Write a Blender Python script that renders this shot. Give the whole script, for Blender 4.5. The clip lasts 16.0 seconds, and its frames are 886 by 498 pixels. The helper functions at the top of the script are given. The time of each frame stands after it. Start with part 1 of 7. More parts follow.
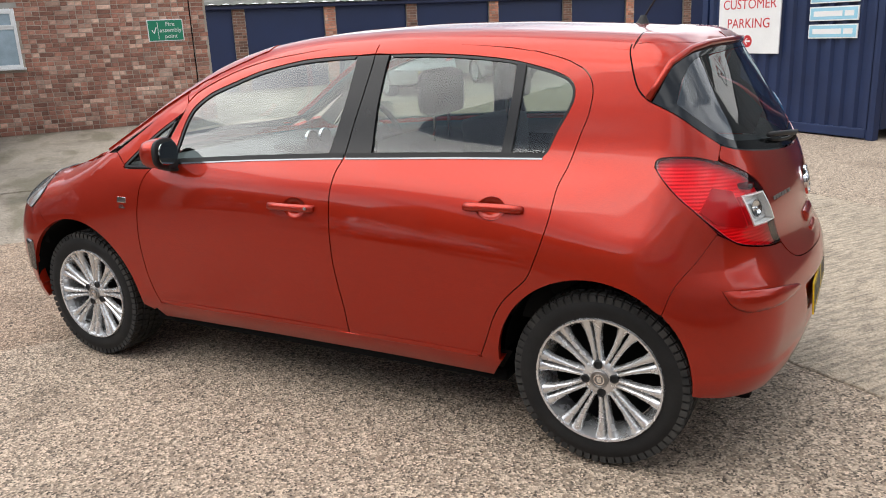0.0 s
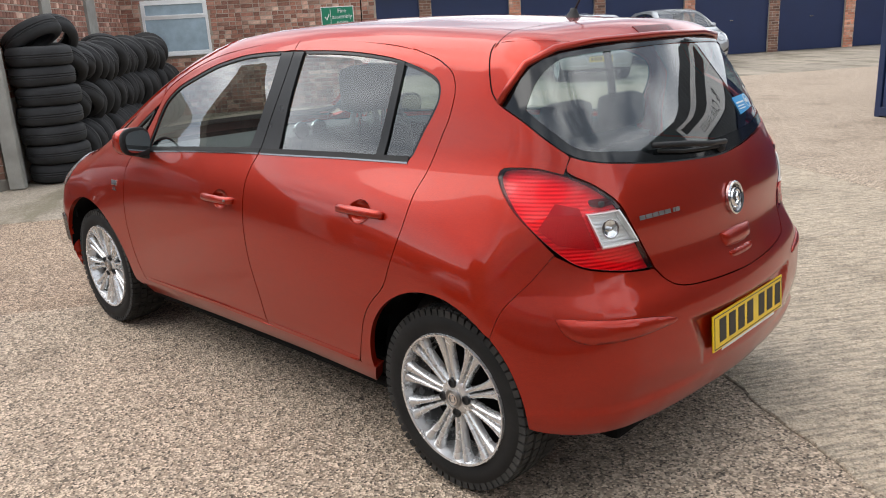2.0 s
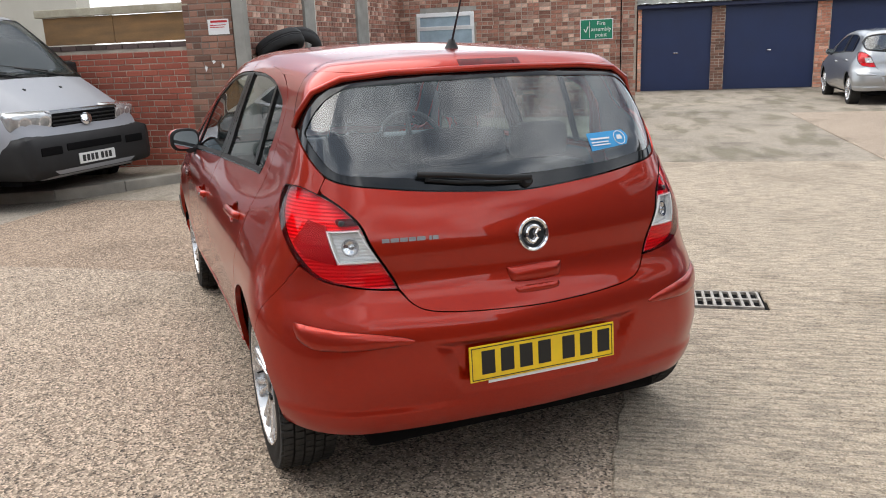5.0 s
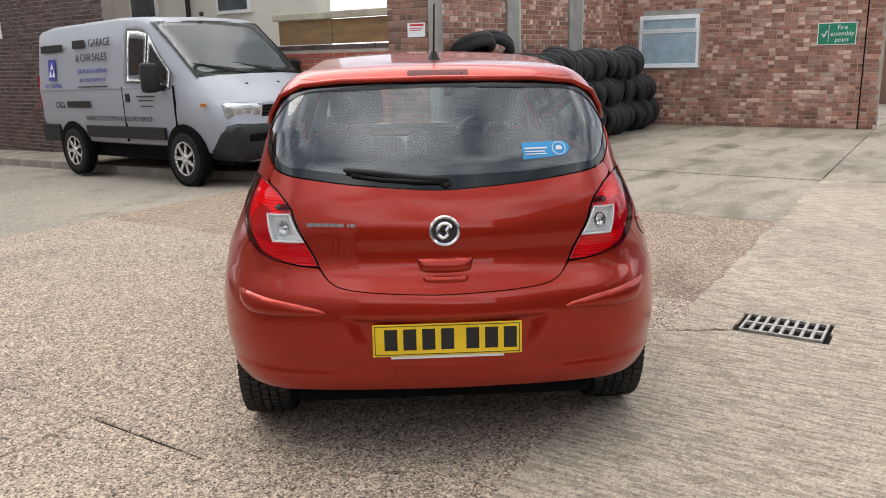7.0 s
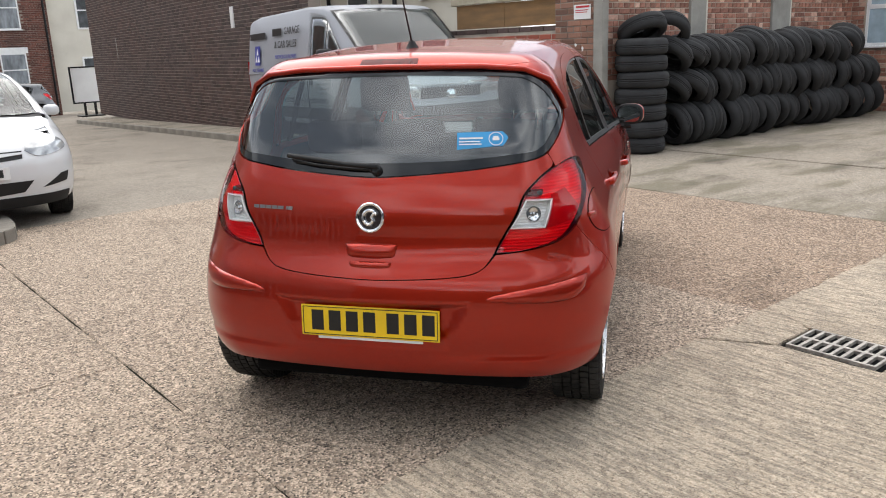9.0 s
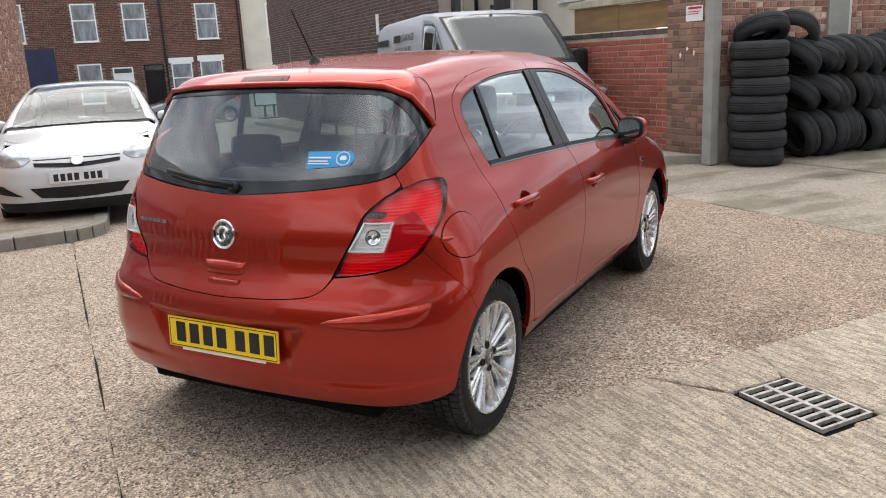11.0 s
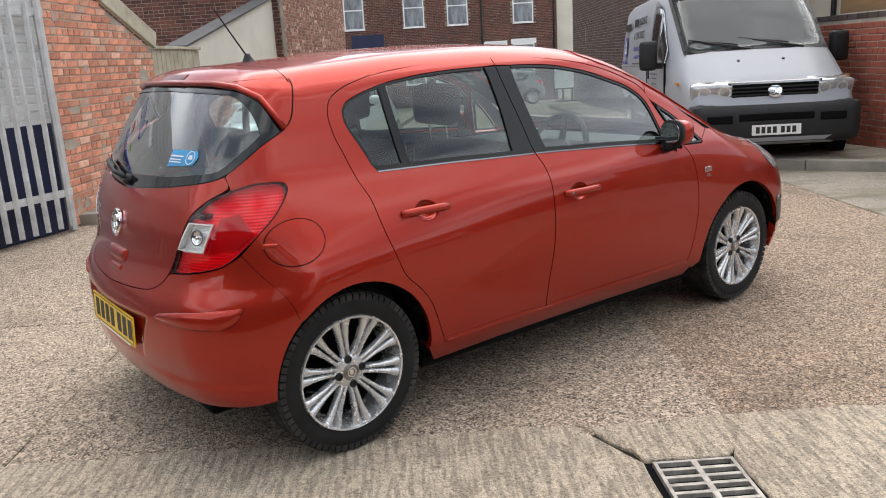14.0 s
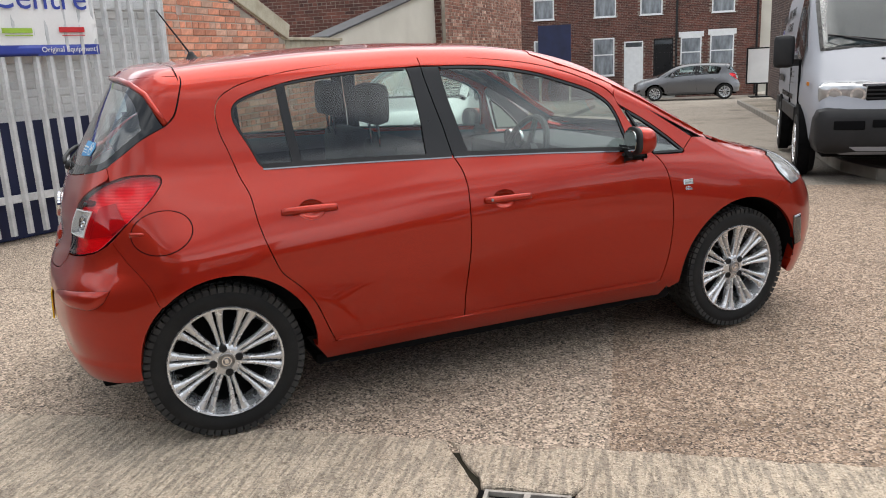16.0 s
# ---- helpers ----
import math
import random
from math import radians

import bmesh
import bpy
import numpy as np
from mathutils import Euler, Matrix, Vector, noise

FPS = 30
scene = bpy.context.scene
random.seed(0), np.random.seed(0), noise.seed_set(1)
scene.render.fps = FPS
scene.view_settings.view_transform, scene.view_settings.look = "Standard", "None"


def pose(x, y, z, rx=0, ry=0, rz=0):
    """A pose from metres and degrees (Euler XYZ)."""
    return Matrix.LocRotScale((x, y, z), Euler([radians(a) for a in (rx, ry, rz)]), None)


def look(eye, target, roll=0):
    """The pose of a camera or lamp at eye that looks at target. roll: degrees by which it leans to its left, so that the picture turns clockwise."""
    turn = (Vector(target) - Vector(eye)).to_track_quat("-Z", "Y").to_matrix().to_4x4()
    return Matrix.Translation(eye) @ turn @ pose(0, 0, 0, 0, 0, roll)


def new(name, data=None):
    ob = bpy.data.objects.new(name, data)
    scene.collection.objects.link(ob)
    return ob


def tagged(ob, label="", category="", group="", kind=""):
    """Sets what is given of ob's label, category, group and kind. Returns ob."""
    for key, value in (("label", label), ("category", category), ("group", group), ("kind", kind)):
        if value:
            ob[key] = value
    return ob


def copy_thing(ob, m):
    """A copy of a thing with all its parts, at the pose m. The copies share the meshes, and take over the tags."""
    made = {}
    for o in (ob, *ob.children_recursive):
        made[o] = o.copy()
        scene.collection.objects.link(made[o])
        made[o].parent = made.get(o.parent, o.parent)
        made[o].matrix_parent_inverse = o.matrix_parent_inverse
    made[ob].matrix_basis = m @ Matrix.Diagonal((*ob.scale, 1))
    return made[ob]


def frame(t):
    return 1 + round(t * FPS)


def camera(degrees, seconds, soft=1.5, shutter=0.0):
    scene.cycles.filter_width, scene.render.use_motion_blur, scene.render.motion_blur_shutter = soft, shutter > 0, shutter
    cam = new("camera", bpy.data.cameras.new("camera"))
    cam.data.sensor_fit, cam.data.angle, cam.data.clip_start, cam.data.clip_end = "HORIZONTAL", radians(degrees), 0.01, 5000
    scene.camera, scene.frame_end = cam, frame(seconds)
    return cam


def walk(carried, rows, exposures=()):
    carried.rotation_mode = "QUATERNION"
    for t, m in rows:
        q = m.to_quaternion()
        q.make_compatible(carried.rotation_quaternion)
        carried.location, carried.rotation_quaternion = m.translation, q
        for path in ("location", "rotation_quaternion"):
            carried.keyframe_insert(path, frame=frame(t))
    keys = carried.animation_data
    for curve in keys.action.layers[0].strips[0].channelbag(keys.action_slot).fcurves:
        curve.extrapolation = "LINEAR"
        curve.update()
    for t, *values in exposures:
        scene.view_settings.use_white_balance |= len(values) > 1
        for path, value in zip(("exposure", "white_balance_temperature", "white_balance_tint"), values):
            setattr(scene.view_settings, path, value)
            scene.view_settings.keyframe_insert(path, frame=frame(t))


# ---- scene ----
cam = camera(58.5, 16.0, 1.0)
PATH = [
    (0, (-0.737, 3.158, 1.464), (0.196, 1.472, 0.926), -2.7),
    (0.5, (-0.993, 2.938, 1.464), (0.071, 1.335, 0.917), -2.9),
    (1, (-1.186, 2.746, 1.456), (-0.059, 1.193, 0.893), -2.7),
    (1.5, (-1.352, 2.569, 1.463), (-0.135, 1.086, 0.896), -2.8),
    (2, (-1.597, 2.415, 1.456), (-0.247, 1.047, 0.904), -3.2),
    (2.5, (-1.855, 2.268, 1.457), (-0.412, 0.986, 0.932), -3.2),
    (3, (-2.021, 2.08, 1.437), (-0.525, 0.853, 0.928), -2.5),
    (3.5, (-2.206, 1.897, 1.443), (-0.618, 0.79, 0.942), -2.2),
    (4, (-2.422, 1.682, 1.449), (-0.753, 0.699, 0.952), -2.4),
    (4.5, (-2.568, 1.441, 1.44), (-0.84, 0.564, 0.948), -2.5),
    (4.7, (-2.618, 1.33, 1.447), (-0.86, 0.515, 0.953), -2.5),
    (6.8, (-3.178, 0.248, 1.463), (-1.243, 0.085, 0.983), -1.3),
    (7, (-3.229, 0.132, 1.461), (-1.289, 0.037, 0.985), -1.5),
    (7.5, (-3.306, -0.117, 1.459), (-1.364, -0.104, 0.98), -1.9),
    (8, (-3.242, -0.389, 1.451), (-1.307, -0.254, 0.965), -2.2),
    (8.5, (-3.203, -0.696, 1.452), (-1.294, -0.36, 0.957), -2.3),
    (9, (-3.148, -0.959, 1.453), (-1.275, -0.467, 0.953), -2.3),
    (9.5, (-2.993, -1.198, 1.448), (-1.146, -0.606, 0.96), -2.5),
    (10, (-2.865, -1.441, 1.449), (-1.048, -0.76, 0.966), -2.9),
    (10.2, (-2.818, -1.563, 1.449), (-1.016, -0.842, 0.969), -2.7),
    (12.3, (-2.171, -2.622, 1.445), (-0.672, -1.384, 0.978), -4.1),
    (12.5, (-2.084, -2.692, 1.437), (-0.612, -1.421, 0.97), -3.9),
    (13, (-1.863, -2.854, 1.441), (-0.482, -1.484, 0.974), -3.7),
    (13.5, (-1.621, -3.062, 1.44), (-0.351, -1.589, 0.974), -3.7),
    (14, (-1.38, -3.194, 1.421), (-0.198, -1.651, 0.948), -3.3),
    (14.5, (-1.112, -3.286, 1.427), (-0.013, -1.682, 0.958), -2.8),
    (15, (-0.874, -3.486, 1.42), (0.081, -1.789, 0.965), -2.2),
    (15.5, (-0.612, -3.665, 1.41), (0.228, -1.911, 0.944), -2.7),
    (16, (-0.321, -3.766, 1.405), (0.43, -1.973, 0.932), -2.7),
]
TURN = pose(0, 0, 0, 0, 0, 35.8)  # the yard's axes against the car's
walk(cam, [(t, TURN @ look(eye, target, roll)) for t, eye, target, roll in PATH])

# ---- light: a bright sky with thin broken cloud, and a weak veiled sun ----
SUN_EL, SUN_AZ = 63.0, 74.0  # degrees; the way towards the sun, from +x towards +y
world = bpy.data.worlds.new("world")
scene.world = world
world.use_nodes = True
wn, wl = world.node_tree.nodes, world.node_tree.links
sky = wn.new("ShaderNodeTexSky")
sky.sky_type, sky.sun_disc = "NISHITA", False
sky.sun_elevation, sky.sun_rotation = radians(SUN_EL), radians(90 - SUN_AZ)
cloud_map, cloud_noise, cloud_ramp = wn.new("ShaderNodeMapping"), wn.new("ShaderNodeTexNoise"), wn.new("ShaderNodeValToRGB")
cloud_mix, coords = wn.new("ShaderNodeMix"), wn.new("ShaderNodeTexCoord")
cloud_map.inputs["Scale"].default_value = (1.6, 1.6, 4.5)
cloud_noise.inputs["Scale"].default_value, cloud_noise.inputs["Detail"].default_value = 1.6, 6.0
cloud_ramp.color_ramp.elements[0].position, cloud_ramp.color_ramp.elements[1].position = 0.40, 0.64
cloud_ramp.color_ramp.elements[0].color, cloud_ramp.color_ramp.elements[1].color = (2.0, 2.2, 2.5, 1), (9.0, 9.15, 9.3, 1)
cloud_mix.data_type = "RGBA"
cloud_mix.inputs["Factor"].default_value = 0.85
wl.new(coords.outputs["Generated"], cloud_map.inputs["Vector"])
wl.new(cloud_map.outputs[0], cloud_noise.inputs["Vector"])
wl.new(cloud_noise.outputs["Fac"], cloud_ramp.inputs[0])
wl.new(sky.outputs[0], cloud_mix.inputs["A"])
wl.new(cloud_ramp.outputs[0], cloud_mix.inputs["B"])
wl.new(cloud_mix.outputs["Result"], wn["Background"].inputs["Color"])
wn["Background"].inputs["Strength"].default_value = 0.192
sun = new("sun", bpy.data.lights.new("sun", "SUN"))
sun.data.energy, sun.data.angle, sun.data.color = 1.8, radians(70), (1.0, 0.95, 0.88)
ca, sa = math.cos(radians(SUN_EL)), math.sin(radians(SUN_EL))
sun.matrix_world = look((ca * math.cos(radians(SUN_AZ)), ca * math.sin(radians(SUN_AZ)), sa), (0, 0, 0))
scene.view_settings.exposure = 0.55

from mathutils import geometry

# ---- building tools ----
def thing(name, label, category, m=None, group="", kind=""):
    """An empty at the base of a thing that has parts."""
    ob = tagged(new(name), label, category, group, kind)
    ob.empty_display_size = 0.1
    if m is not None:
        ob.matrix_world = m
    return ob


def part(name, bm, material, parent=None, label="", smooth=False):
    """A bmesh as one mesh object, under a thing or a part where one is given."""
    me = bpy.data.meshes.new(name)
    if isinstance(bm, bmesh.types.BMesh):
        bmesh.ops.recalc_face_normals(bm, faces=bm.faces)
        bm.to_mesh(me)
        bm.free()
    else:
        me.from_pydata(bm[0], [], bm[1])
    me.materials.append(material)
    if smooth is not False:
        me.shade_smooth() if smooth is True else me.set_sharp_from_angle(angle=radians(smooth))
    ob = new(name, me)
    if parent is not None:
        ob.parent = parent
    return tagged(ob, label)


def one(name, bm, material, label, category, m=None, group="", kind="", smooth=False):
    """A thing that is a single mesh."""
    ob = tagged(part(name, bm, material, None, "", smooth), label, category, group, kind)
    if m is not None:
        ob.matrix_world = m
    return ob


def box(bm, x0, x1, y0, y1, z0, z1, bevel=0.0, m=None):
    made = bmesh.ops.create_cube(bm, size=1)["verts"]
    for v in made:
        v.co = Vector(((x0 + x1) / 2 + v.co.x * (x1 - x0), (y0 + y1) / 2 + v.co.y * (y1 - y0), (z0 + z1) / 2 + v.co.z * (z1 - z0)))
    if bevel:
        edges = list({e for v in made for e in v.link_edges})
        made = list({v for f in bmesh.ops.bevel(bm, geom=edges, offset=bevel, segments=2, affect="EDGES", profile=0.6)["faces"] for v in f.verts} | {v for v in made if v.is_valid})
    if m is not None:
        bmesh.ops.transform(bm, matrix=m, verts=made)
    return made


def boxes(*sizes, bevel=0.0, m=None):
    bm = bmesh.new()
    for s in sizes:
        box(bm, *s, bevel=bevel, m=m)
    return bm


def rod(bm, a, b, r0, r1=None, n=12):
    """A round bar from a to b."""
    a, b = Vector(a), Vector(b)
    turn = (b - a).to_track_quat("Z", "Y").to_matrix().to_4x4()
    made = bmesh.ops.create_cone(bm, cap_ends=True, segments=n, radius1=r0, radius2=r0 if r1 is None else r1, depth=(b - a).length)["verts"]
    bmesh.ops.transform(bm, matrix=Matrix.Translation((a + b) / 2) @ turn, verts=made)
    return made


def tube(bm, points, r, n=8):
    """A bent round bar through points."""
    rings = []
    pts = [Vector(p) for p in points]
    for i, p in enumerate(pts):
        d = (pts[min(i + 1, len(pts) - 1)] - pts[max(i - 1, 0)]).normalized()
        q = d.to_track_quat("Z", "Y")
        rings.append([bm.verts.new(p + q @ Vector((r * math.cos(k * math.tau / n), r * math.sin(k * math.tau / n), 0))) for k in range(n)])
    for a, b in zip(rings, rings[1:]):
        for k in range(n):
            bm.faces.new((a[k], a[(k + 1) % n], b[(k + 1) % n], b[k]))
    bm.faces.new(rings[0][::-1]), bm.faces.new(rings[-1])


def lathe(bm, profile, n=48, closed=False, axis="Y"):
    """Turns rows of (radius, along) round an axis."""
    rings = []
    for r, h in profile:
        ring = []
        for k in range(n):
            a = k * math.tau / n
            c, s = r * math.cos(a), r * math.sin(a)
            ring.append(bm.verts.new((c, h, s) if axis == "Y" else (c, s, h)))
        rings.append(ring)
    pairs = list(zip(rings, rings[1:])) + ([(rings[-1], rings[0])] if closed else [])
    for a, b in pairs:
        for k in range(n):
            bm.faces.new((a[k], a[(k + 1) % n], b[(k + 1) % n], b[k]))
    return rings


def prism(bm, outline, depth, m=None):
    """An outline in x and y, drawn out to z = depth."""
    low = [bm.verts.new((x, y, 0)) for x, y in outline]
    high = [bm.verts.new((x, y, depth)) for x, y in outline]
    n = len(low)
    bm.faces.new(low[::-1]), bm.faces.new(high)
    for k in range(n):
        bm.faces.new((low[k], low[(k + 1) % n], high[(k + 1) % n], high[k]))
    if m is not None:
        bmesh.ops.transform(bm, matrix=m, verts=low + high)
    return low + high


def circle(r, n, cx=0.0, cy=0.0, start=0.0):
    return [(cx + r * math.cos(start + k * math.tau / n), cy + r * math.sin(start + k * math.tau / n)) for k in range(n)]


def lettering(name, text, size, material, parent, m, label=""):
    """Raised words in the built-in font, as a mesh part."""
    cu = bpy.data.curves.new(name, "FONT")
    cu.body, cu.size, cu.extrude, cu.align_x, cu.align_y, cu.resolution_u = text, size, 0.0012, "CENTER", "CENTER", 3
    tmp = bpy.data.objects.new(name, cu)
    me = bpy.data.meshes.new_from_object(tmp)
    bpy.data.objects.remove(tmp)
    me.materials.clear()
    me.materials.append(material)
    ob = new(name, me)
    ob.parent = parent
    ob.matrix_local = m
    return tagged(ob, label)


def bars(name, rows, material, parent, m, label=""):
    """Plain raised bars for writing: rows of x0, x1, y0, y1 in the plane of m."""
    bm = boxes(*[(a, b, c, d, 0.0, 0.0015) for a, b, c, d in rows])
    ob = part(name, bm, material, parent, label)
    ob.matrix_local = m
    return ob


# ---- materials ----
def nodes_of(name):
    m = bpy.data.materials.new(name)
    m.use_nodes = True
    t = m.node_tree
    return m, t.nodes, t.links, t.nodes["Principled BSDF"]


def surface(name, colour, rough=0.6, metal=0.0, vary=0.15, scale=6.0, grain=60.0, bump=0.1, second=None, coat=0.0, spread=(0.35, 0.7), island=0.0, depth=0.002, stretch=(1, 1, 1), spec=0.5, odd=None):
    """A painted, mineral or metal surface with stains at one scale and grain at another."""
    m, n, l, b = nodes_of(name)
    co, mp = n.new("ShaderNodeTexCoord"), n.new("ShaderNodeMapping")
    mp.inputs["Scale"].default_value = stretch
    l.new(co.outputs["Object"], mp.inputs["Vector"])
    big, fine = n.new("ShaderNodeTexNoise"), n.new("ShaderNodeTexNoise")
    big.inputs["Scale"].default_value, big.inputs["Detail"].default_value = scale, 5
    fine.inputs["Scale"].default_value, fine.inputs["Detail"].default_value = grain, 4
    l.new(mp.outputs[0], big.inputs["Vector"]), l.new(mp.outputs[0], fine.inputs["Vector"])
    ramp = n.new("ShaderNodeValToRGB")
    ramp.color_ramp.elements[0].position, ramp.color_ramp.elements[1].position = spread
    other = second or tuple(max(0, c * (1 - 2 * vary)) for c in colour)
    ramp.color_ramp.elements[0].color, ramp.color_ramp.elements[1].color = (*other, 1), (*colour, 1)
    l.new(big.outputs["Fac"], ramp.inputs[0])
    hue = n.new("ShaderNodeHueSaturation")
    val = n.new("ShaderNodeMapRange")
    val.inputs["To Min"].default_value, val.inputs["To Max"].default_value = 1 - vary, 1 + vary
    l.new(fine.outputs["Fac"], val.inputs["Value"])
    last, tone = val.outputs[0], ramp.outputs[0]
    if island:
        info, rnd, mul = n.new("ShaderNodeObjectInfo"), n.new("ShaderNodeMapRange"), n.new("ShaderNodeMath")
        geo, add, fr = n.new("ShaderNodeNewGeometry"), n.new("ShaderNodeMath"), n.new("ShaderNodeMath")
        add.operation, fr.operation, mul.operation = "ADD", "FRACT", "MULTIPLY"
        l.new(info.outputs["Random"], add.inputs[0]), l.new(geo.outputs["Random Per Island"], add.inputs[1])
        l.new(add.outputs[0], fr.inputs[0])
        rnd.inputs["To Min"].default_value, rnd.inputs["To Max"].default_value = 1 - island, 1 + island
        l.new(fr.outputs[0], rnd.inputs["Value"])
        l.new(rnd.outputs[0], mul.inputs[0]), l.new(last, mul.inputs[1])
        last = mul.outputs[0]
        hash_, frac, pick, swap = n.new("ShaderNodeMath"), n.new("ShaderNodeMath"), n.new("ShaderNodeMapRange"), n.new("ShaderNodeMix")
        hash_.operation, hash_.inputs[1].default_value, frac.operation = "MULTIPLY", 37.7, "FRACT"
        l.new(fr.outputs[0], hash_.inputs[0]), l.new(hash_.outputs[0], frac.inputs[0]), l.new(frac.outputs[0], pick.inputs["Value"])
        pick.inputs["From Min"].default_value, pick.inputs["From Max"].default_value, pick.inputs["To Max"].default_value = 0.6, 1.0, 0.8
        swap.data_type = "RGBA"
        l.new(pick.outputs[0], swap.inputs["Factor"]), l.new(ramp.outputs[0], swap.inputs["A"])
        swap.inputs["B"].default_value = (*(odd or colour), 1)
        tone = swap.outputs["Result"]
    l.new(last, hue.inputs["Value"])
    l.new(tone, hue.inputs["Color"])
    l.new(hue.outputs[0], b.inputs["Base Color"])
    rr = n.new("ShaderNodeMapRange")
    rr.inputs["To Min"].default_value, rr.inputs["To Max"].default_value = max(0, rough - 0.08), min(1, rough + 0.08)
    l.new(big.outputs["Fac"], rr.inputs["Value"]), l.new(rr.outputs[0], b.inputs["Roughness"])
    b.inputs["Metallic"].default_value, b.inputs["Coat Weight"].default_value, b.inputs["Specular IOR Level"].default_value = metal, coat, spec
    b.inputs["Coat Roughness"].default_value = 0.03
    if bump:
        bp = n.new("ShaderNodeBump")
        bp.inputs["Strength"].default_value, bp.inputs["Distance"].default_value = bump, depth
        l.new(fine.outputs["Fac"], bp.inputs["Height"]), l.new(bp.outputs[0], b.inputs["Normal"])
    return m


def glass(name, tint, rough=0.0, mirror=0.08, rise=4.5):
    """Thin glass: lets light through with a tint, and mirrors by its angle, alike from both sides."""
    m, n, l, b = nodes_of(name)
    out = n["Material Output"]
    n.remove(b)
    tr, gl, lw, mix = n.new("ShaderNodeBsdfTransparent"), n.new("ShaderNodeBsdfGlossy"), n.new("ShaderNodeLayerWeight"), n.new("ShaderNodeMixShader")
    tr.inputs["Color"].default_value = (*tint, 1)
    gl.inputs["Roughness"].default_value = rough
    lw.inputs["Blend"].default_value = 0.5
    power, scale = n.new("ShaderNodeMath"), n.new("ShaderNodeMath")
    power.operation, scale.operation = "POWER", "MULTIPLY_ADD"
    power.inputs[1].default_value, scale.inputs[1].default_value, scale.inputs[2].default_value = rise, 1 - mirror, mirror
    l.new(lw.outputs["Facing"], power.inputs[0]), l.new(power.outputs[0], scale.inputs[0])
    l.new(scale.outputs[0], mix.inputs[0]), l.new(tr.outputs[0], mix.inputs[1]), l.new(gl.outputs[0], mix.inputs[2])
    l.new(mix.outputs[0], out.inputs["Surface"])
    return m


def paint_of(name, colour, flake, metal=0.55, rough=0.34):
    """Metallic car paint under clear lacquer: fine flakes, and a little road dust."""
    m, n, l, b = nodes_of(name)
    co, vor, dust = n.new("ShaderNodeTexCoord"), n.new("ShaderNodeTexVoronoi"), n.new("ShaderNodeTexNoise")
    vor.inputs["Scale"].default_value = 900
    dust.inputs["Scale"].default_value, dust.inputs["Detail"].default_value = 3.0, 6
    l.new(co.outputs["Object"], vor.inputs["Vector"]), l.new(co.outputs["Object"], dust.inputs["Vector"])
    mix = n.new("ShaderNodeMix")
    mix.data_type = "RGBA"
    mix.inputs["A"].default_value, mix.inputs["B"].default_value = (*colour, 1), (*flake, 1)
    l.new(vor.outputs["Color"], mix.inputs["Factor"]), l.new(mix.outputs["Result"], b.inputs["Base Color"])
    rr = n.new("ShaderNodeMapRange")
    rr.inputs["From Min"].default_value, rr.inputs["From Max"].default_value = 0.3, 0.8
    rr.inputs["To Min"].default_value, rr.inputs["To Max"].default_value = 0.015, 0.06
    l.new(dust.outputs["Fac"], rr.inputs["Value"]), l.new(rr.outputs[0], b.inputs["Coat Roughness"])
    b.inputs["Metallic"].default_value, b.inputs["Roughness"].default_value = metal, rough
    b.inputs["Coat Weight"].default_value = 1.0
    b.inputs["Coat IOR"].default_value = 1.45
    b.inputs["Specular IOR Level"].default_value = 0.2
    return m


RED_PAINT = paint_of("red metallic paint", (0.255, 0.0098, 0.0034), (0.45, 0.025, 0.0052), 0.66, 0.33)
RED_PAINT.node_tree.nodes["Principled BSDF"].inputs["Coat Weight"].default_value = 0.85
SILVER_PAINT = paint_of("silver paint", (0.36, 0.37, 0.38), (0.46, 0.47, 0.48), 0.75)
GREY_PAINT = paint_of("grey paint", (0.12, 0.125, 0.13), (0.2, 0.2, 0.21), 0.6)
WHITE_PAINT = paint_of("white paint", (0.62, 0.63, 0.64), (0.65, 0.655, 0.66), 0.0, 0.3)
BLACK_PLASTIC = surface("black plastic", (0.018, 0.018, 0.019), 0.6, vary=0.2, grain=300, bump=0.15, spec=0.35)
GLOSS_BLACK = surface("gloss black trim", (0.010, 0.010, 0.011), 0.3, vary=0.1, bump=0.0, spec=0.35)
# near-black colour that holds the shade of gaps, slots and hollows
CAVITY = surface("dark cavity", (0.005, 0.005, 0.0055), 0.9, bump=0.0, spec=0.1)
SATIN_STRIP = surface("satin metal strip", (0.22, 0.22, 0.23), 0.14, 1.0, 0.05, bump=0.0)
TREAD = surface("dusty tread rubber", (0.050, 0.048, 0.045), 0.9, vary=0.3, scale=9, grain=90, bump=0.2, second=(0.018, 0.018, 0.018), spec=0.25)
CHROME = surface("chrome", (0.82, 0.82, 0.83), 0.08, 1.0, 0.05, bump=0.0)
ALLOY = surface("alloy wheel silver", (0.66, 0.67, 0.68), 0.26, 0.72, 0.02, 30, 200, 0.0, coat=0.4)
STEEL = surface("dull steel", (0.32, 0.31, 0.30), 0.45, 0.9, 0.15, 20, 150, 0.1)
RUBBER = surface("tyre rubber", (0.009, 0.009, 0.0095), 0.72, vary=0.22, scale=8, grain=120, bump=0.2, second=(0.015, 0.0148, 0.0145), spec=0.25)
SIDE_GLASS = glass("side glass", (0.64, 0.73, 0.69), mirror=0.07, rise=2.2)
REAR_GLASS = glass("tinted rear glass", (0.70, 0.82, 0.84), mirror=0.135, rise=3.2)
CLEAR_GLASS = glass("clear glass", (0.90, 0.95, 0.93), mirror=0.08)
MIRROR = surface("mirror glass", (0.45, 0.48, 0.48), 0.02, 1.0, 0.0, bump=0.0)
YELLOW = surface("yellow plate", (0.90, 0.60, 0.008), 0.35, vary=0.06, coat=0.3, bump=0.0)
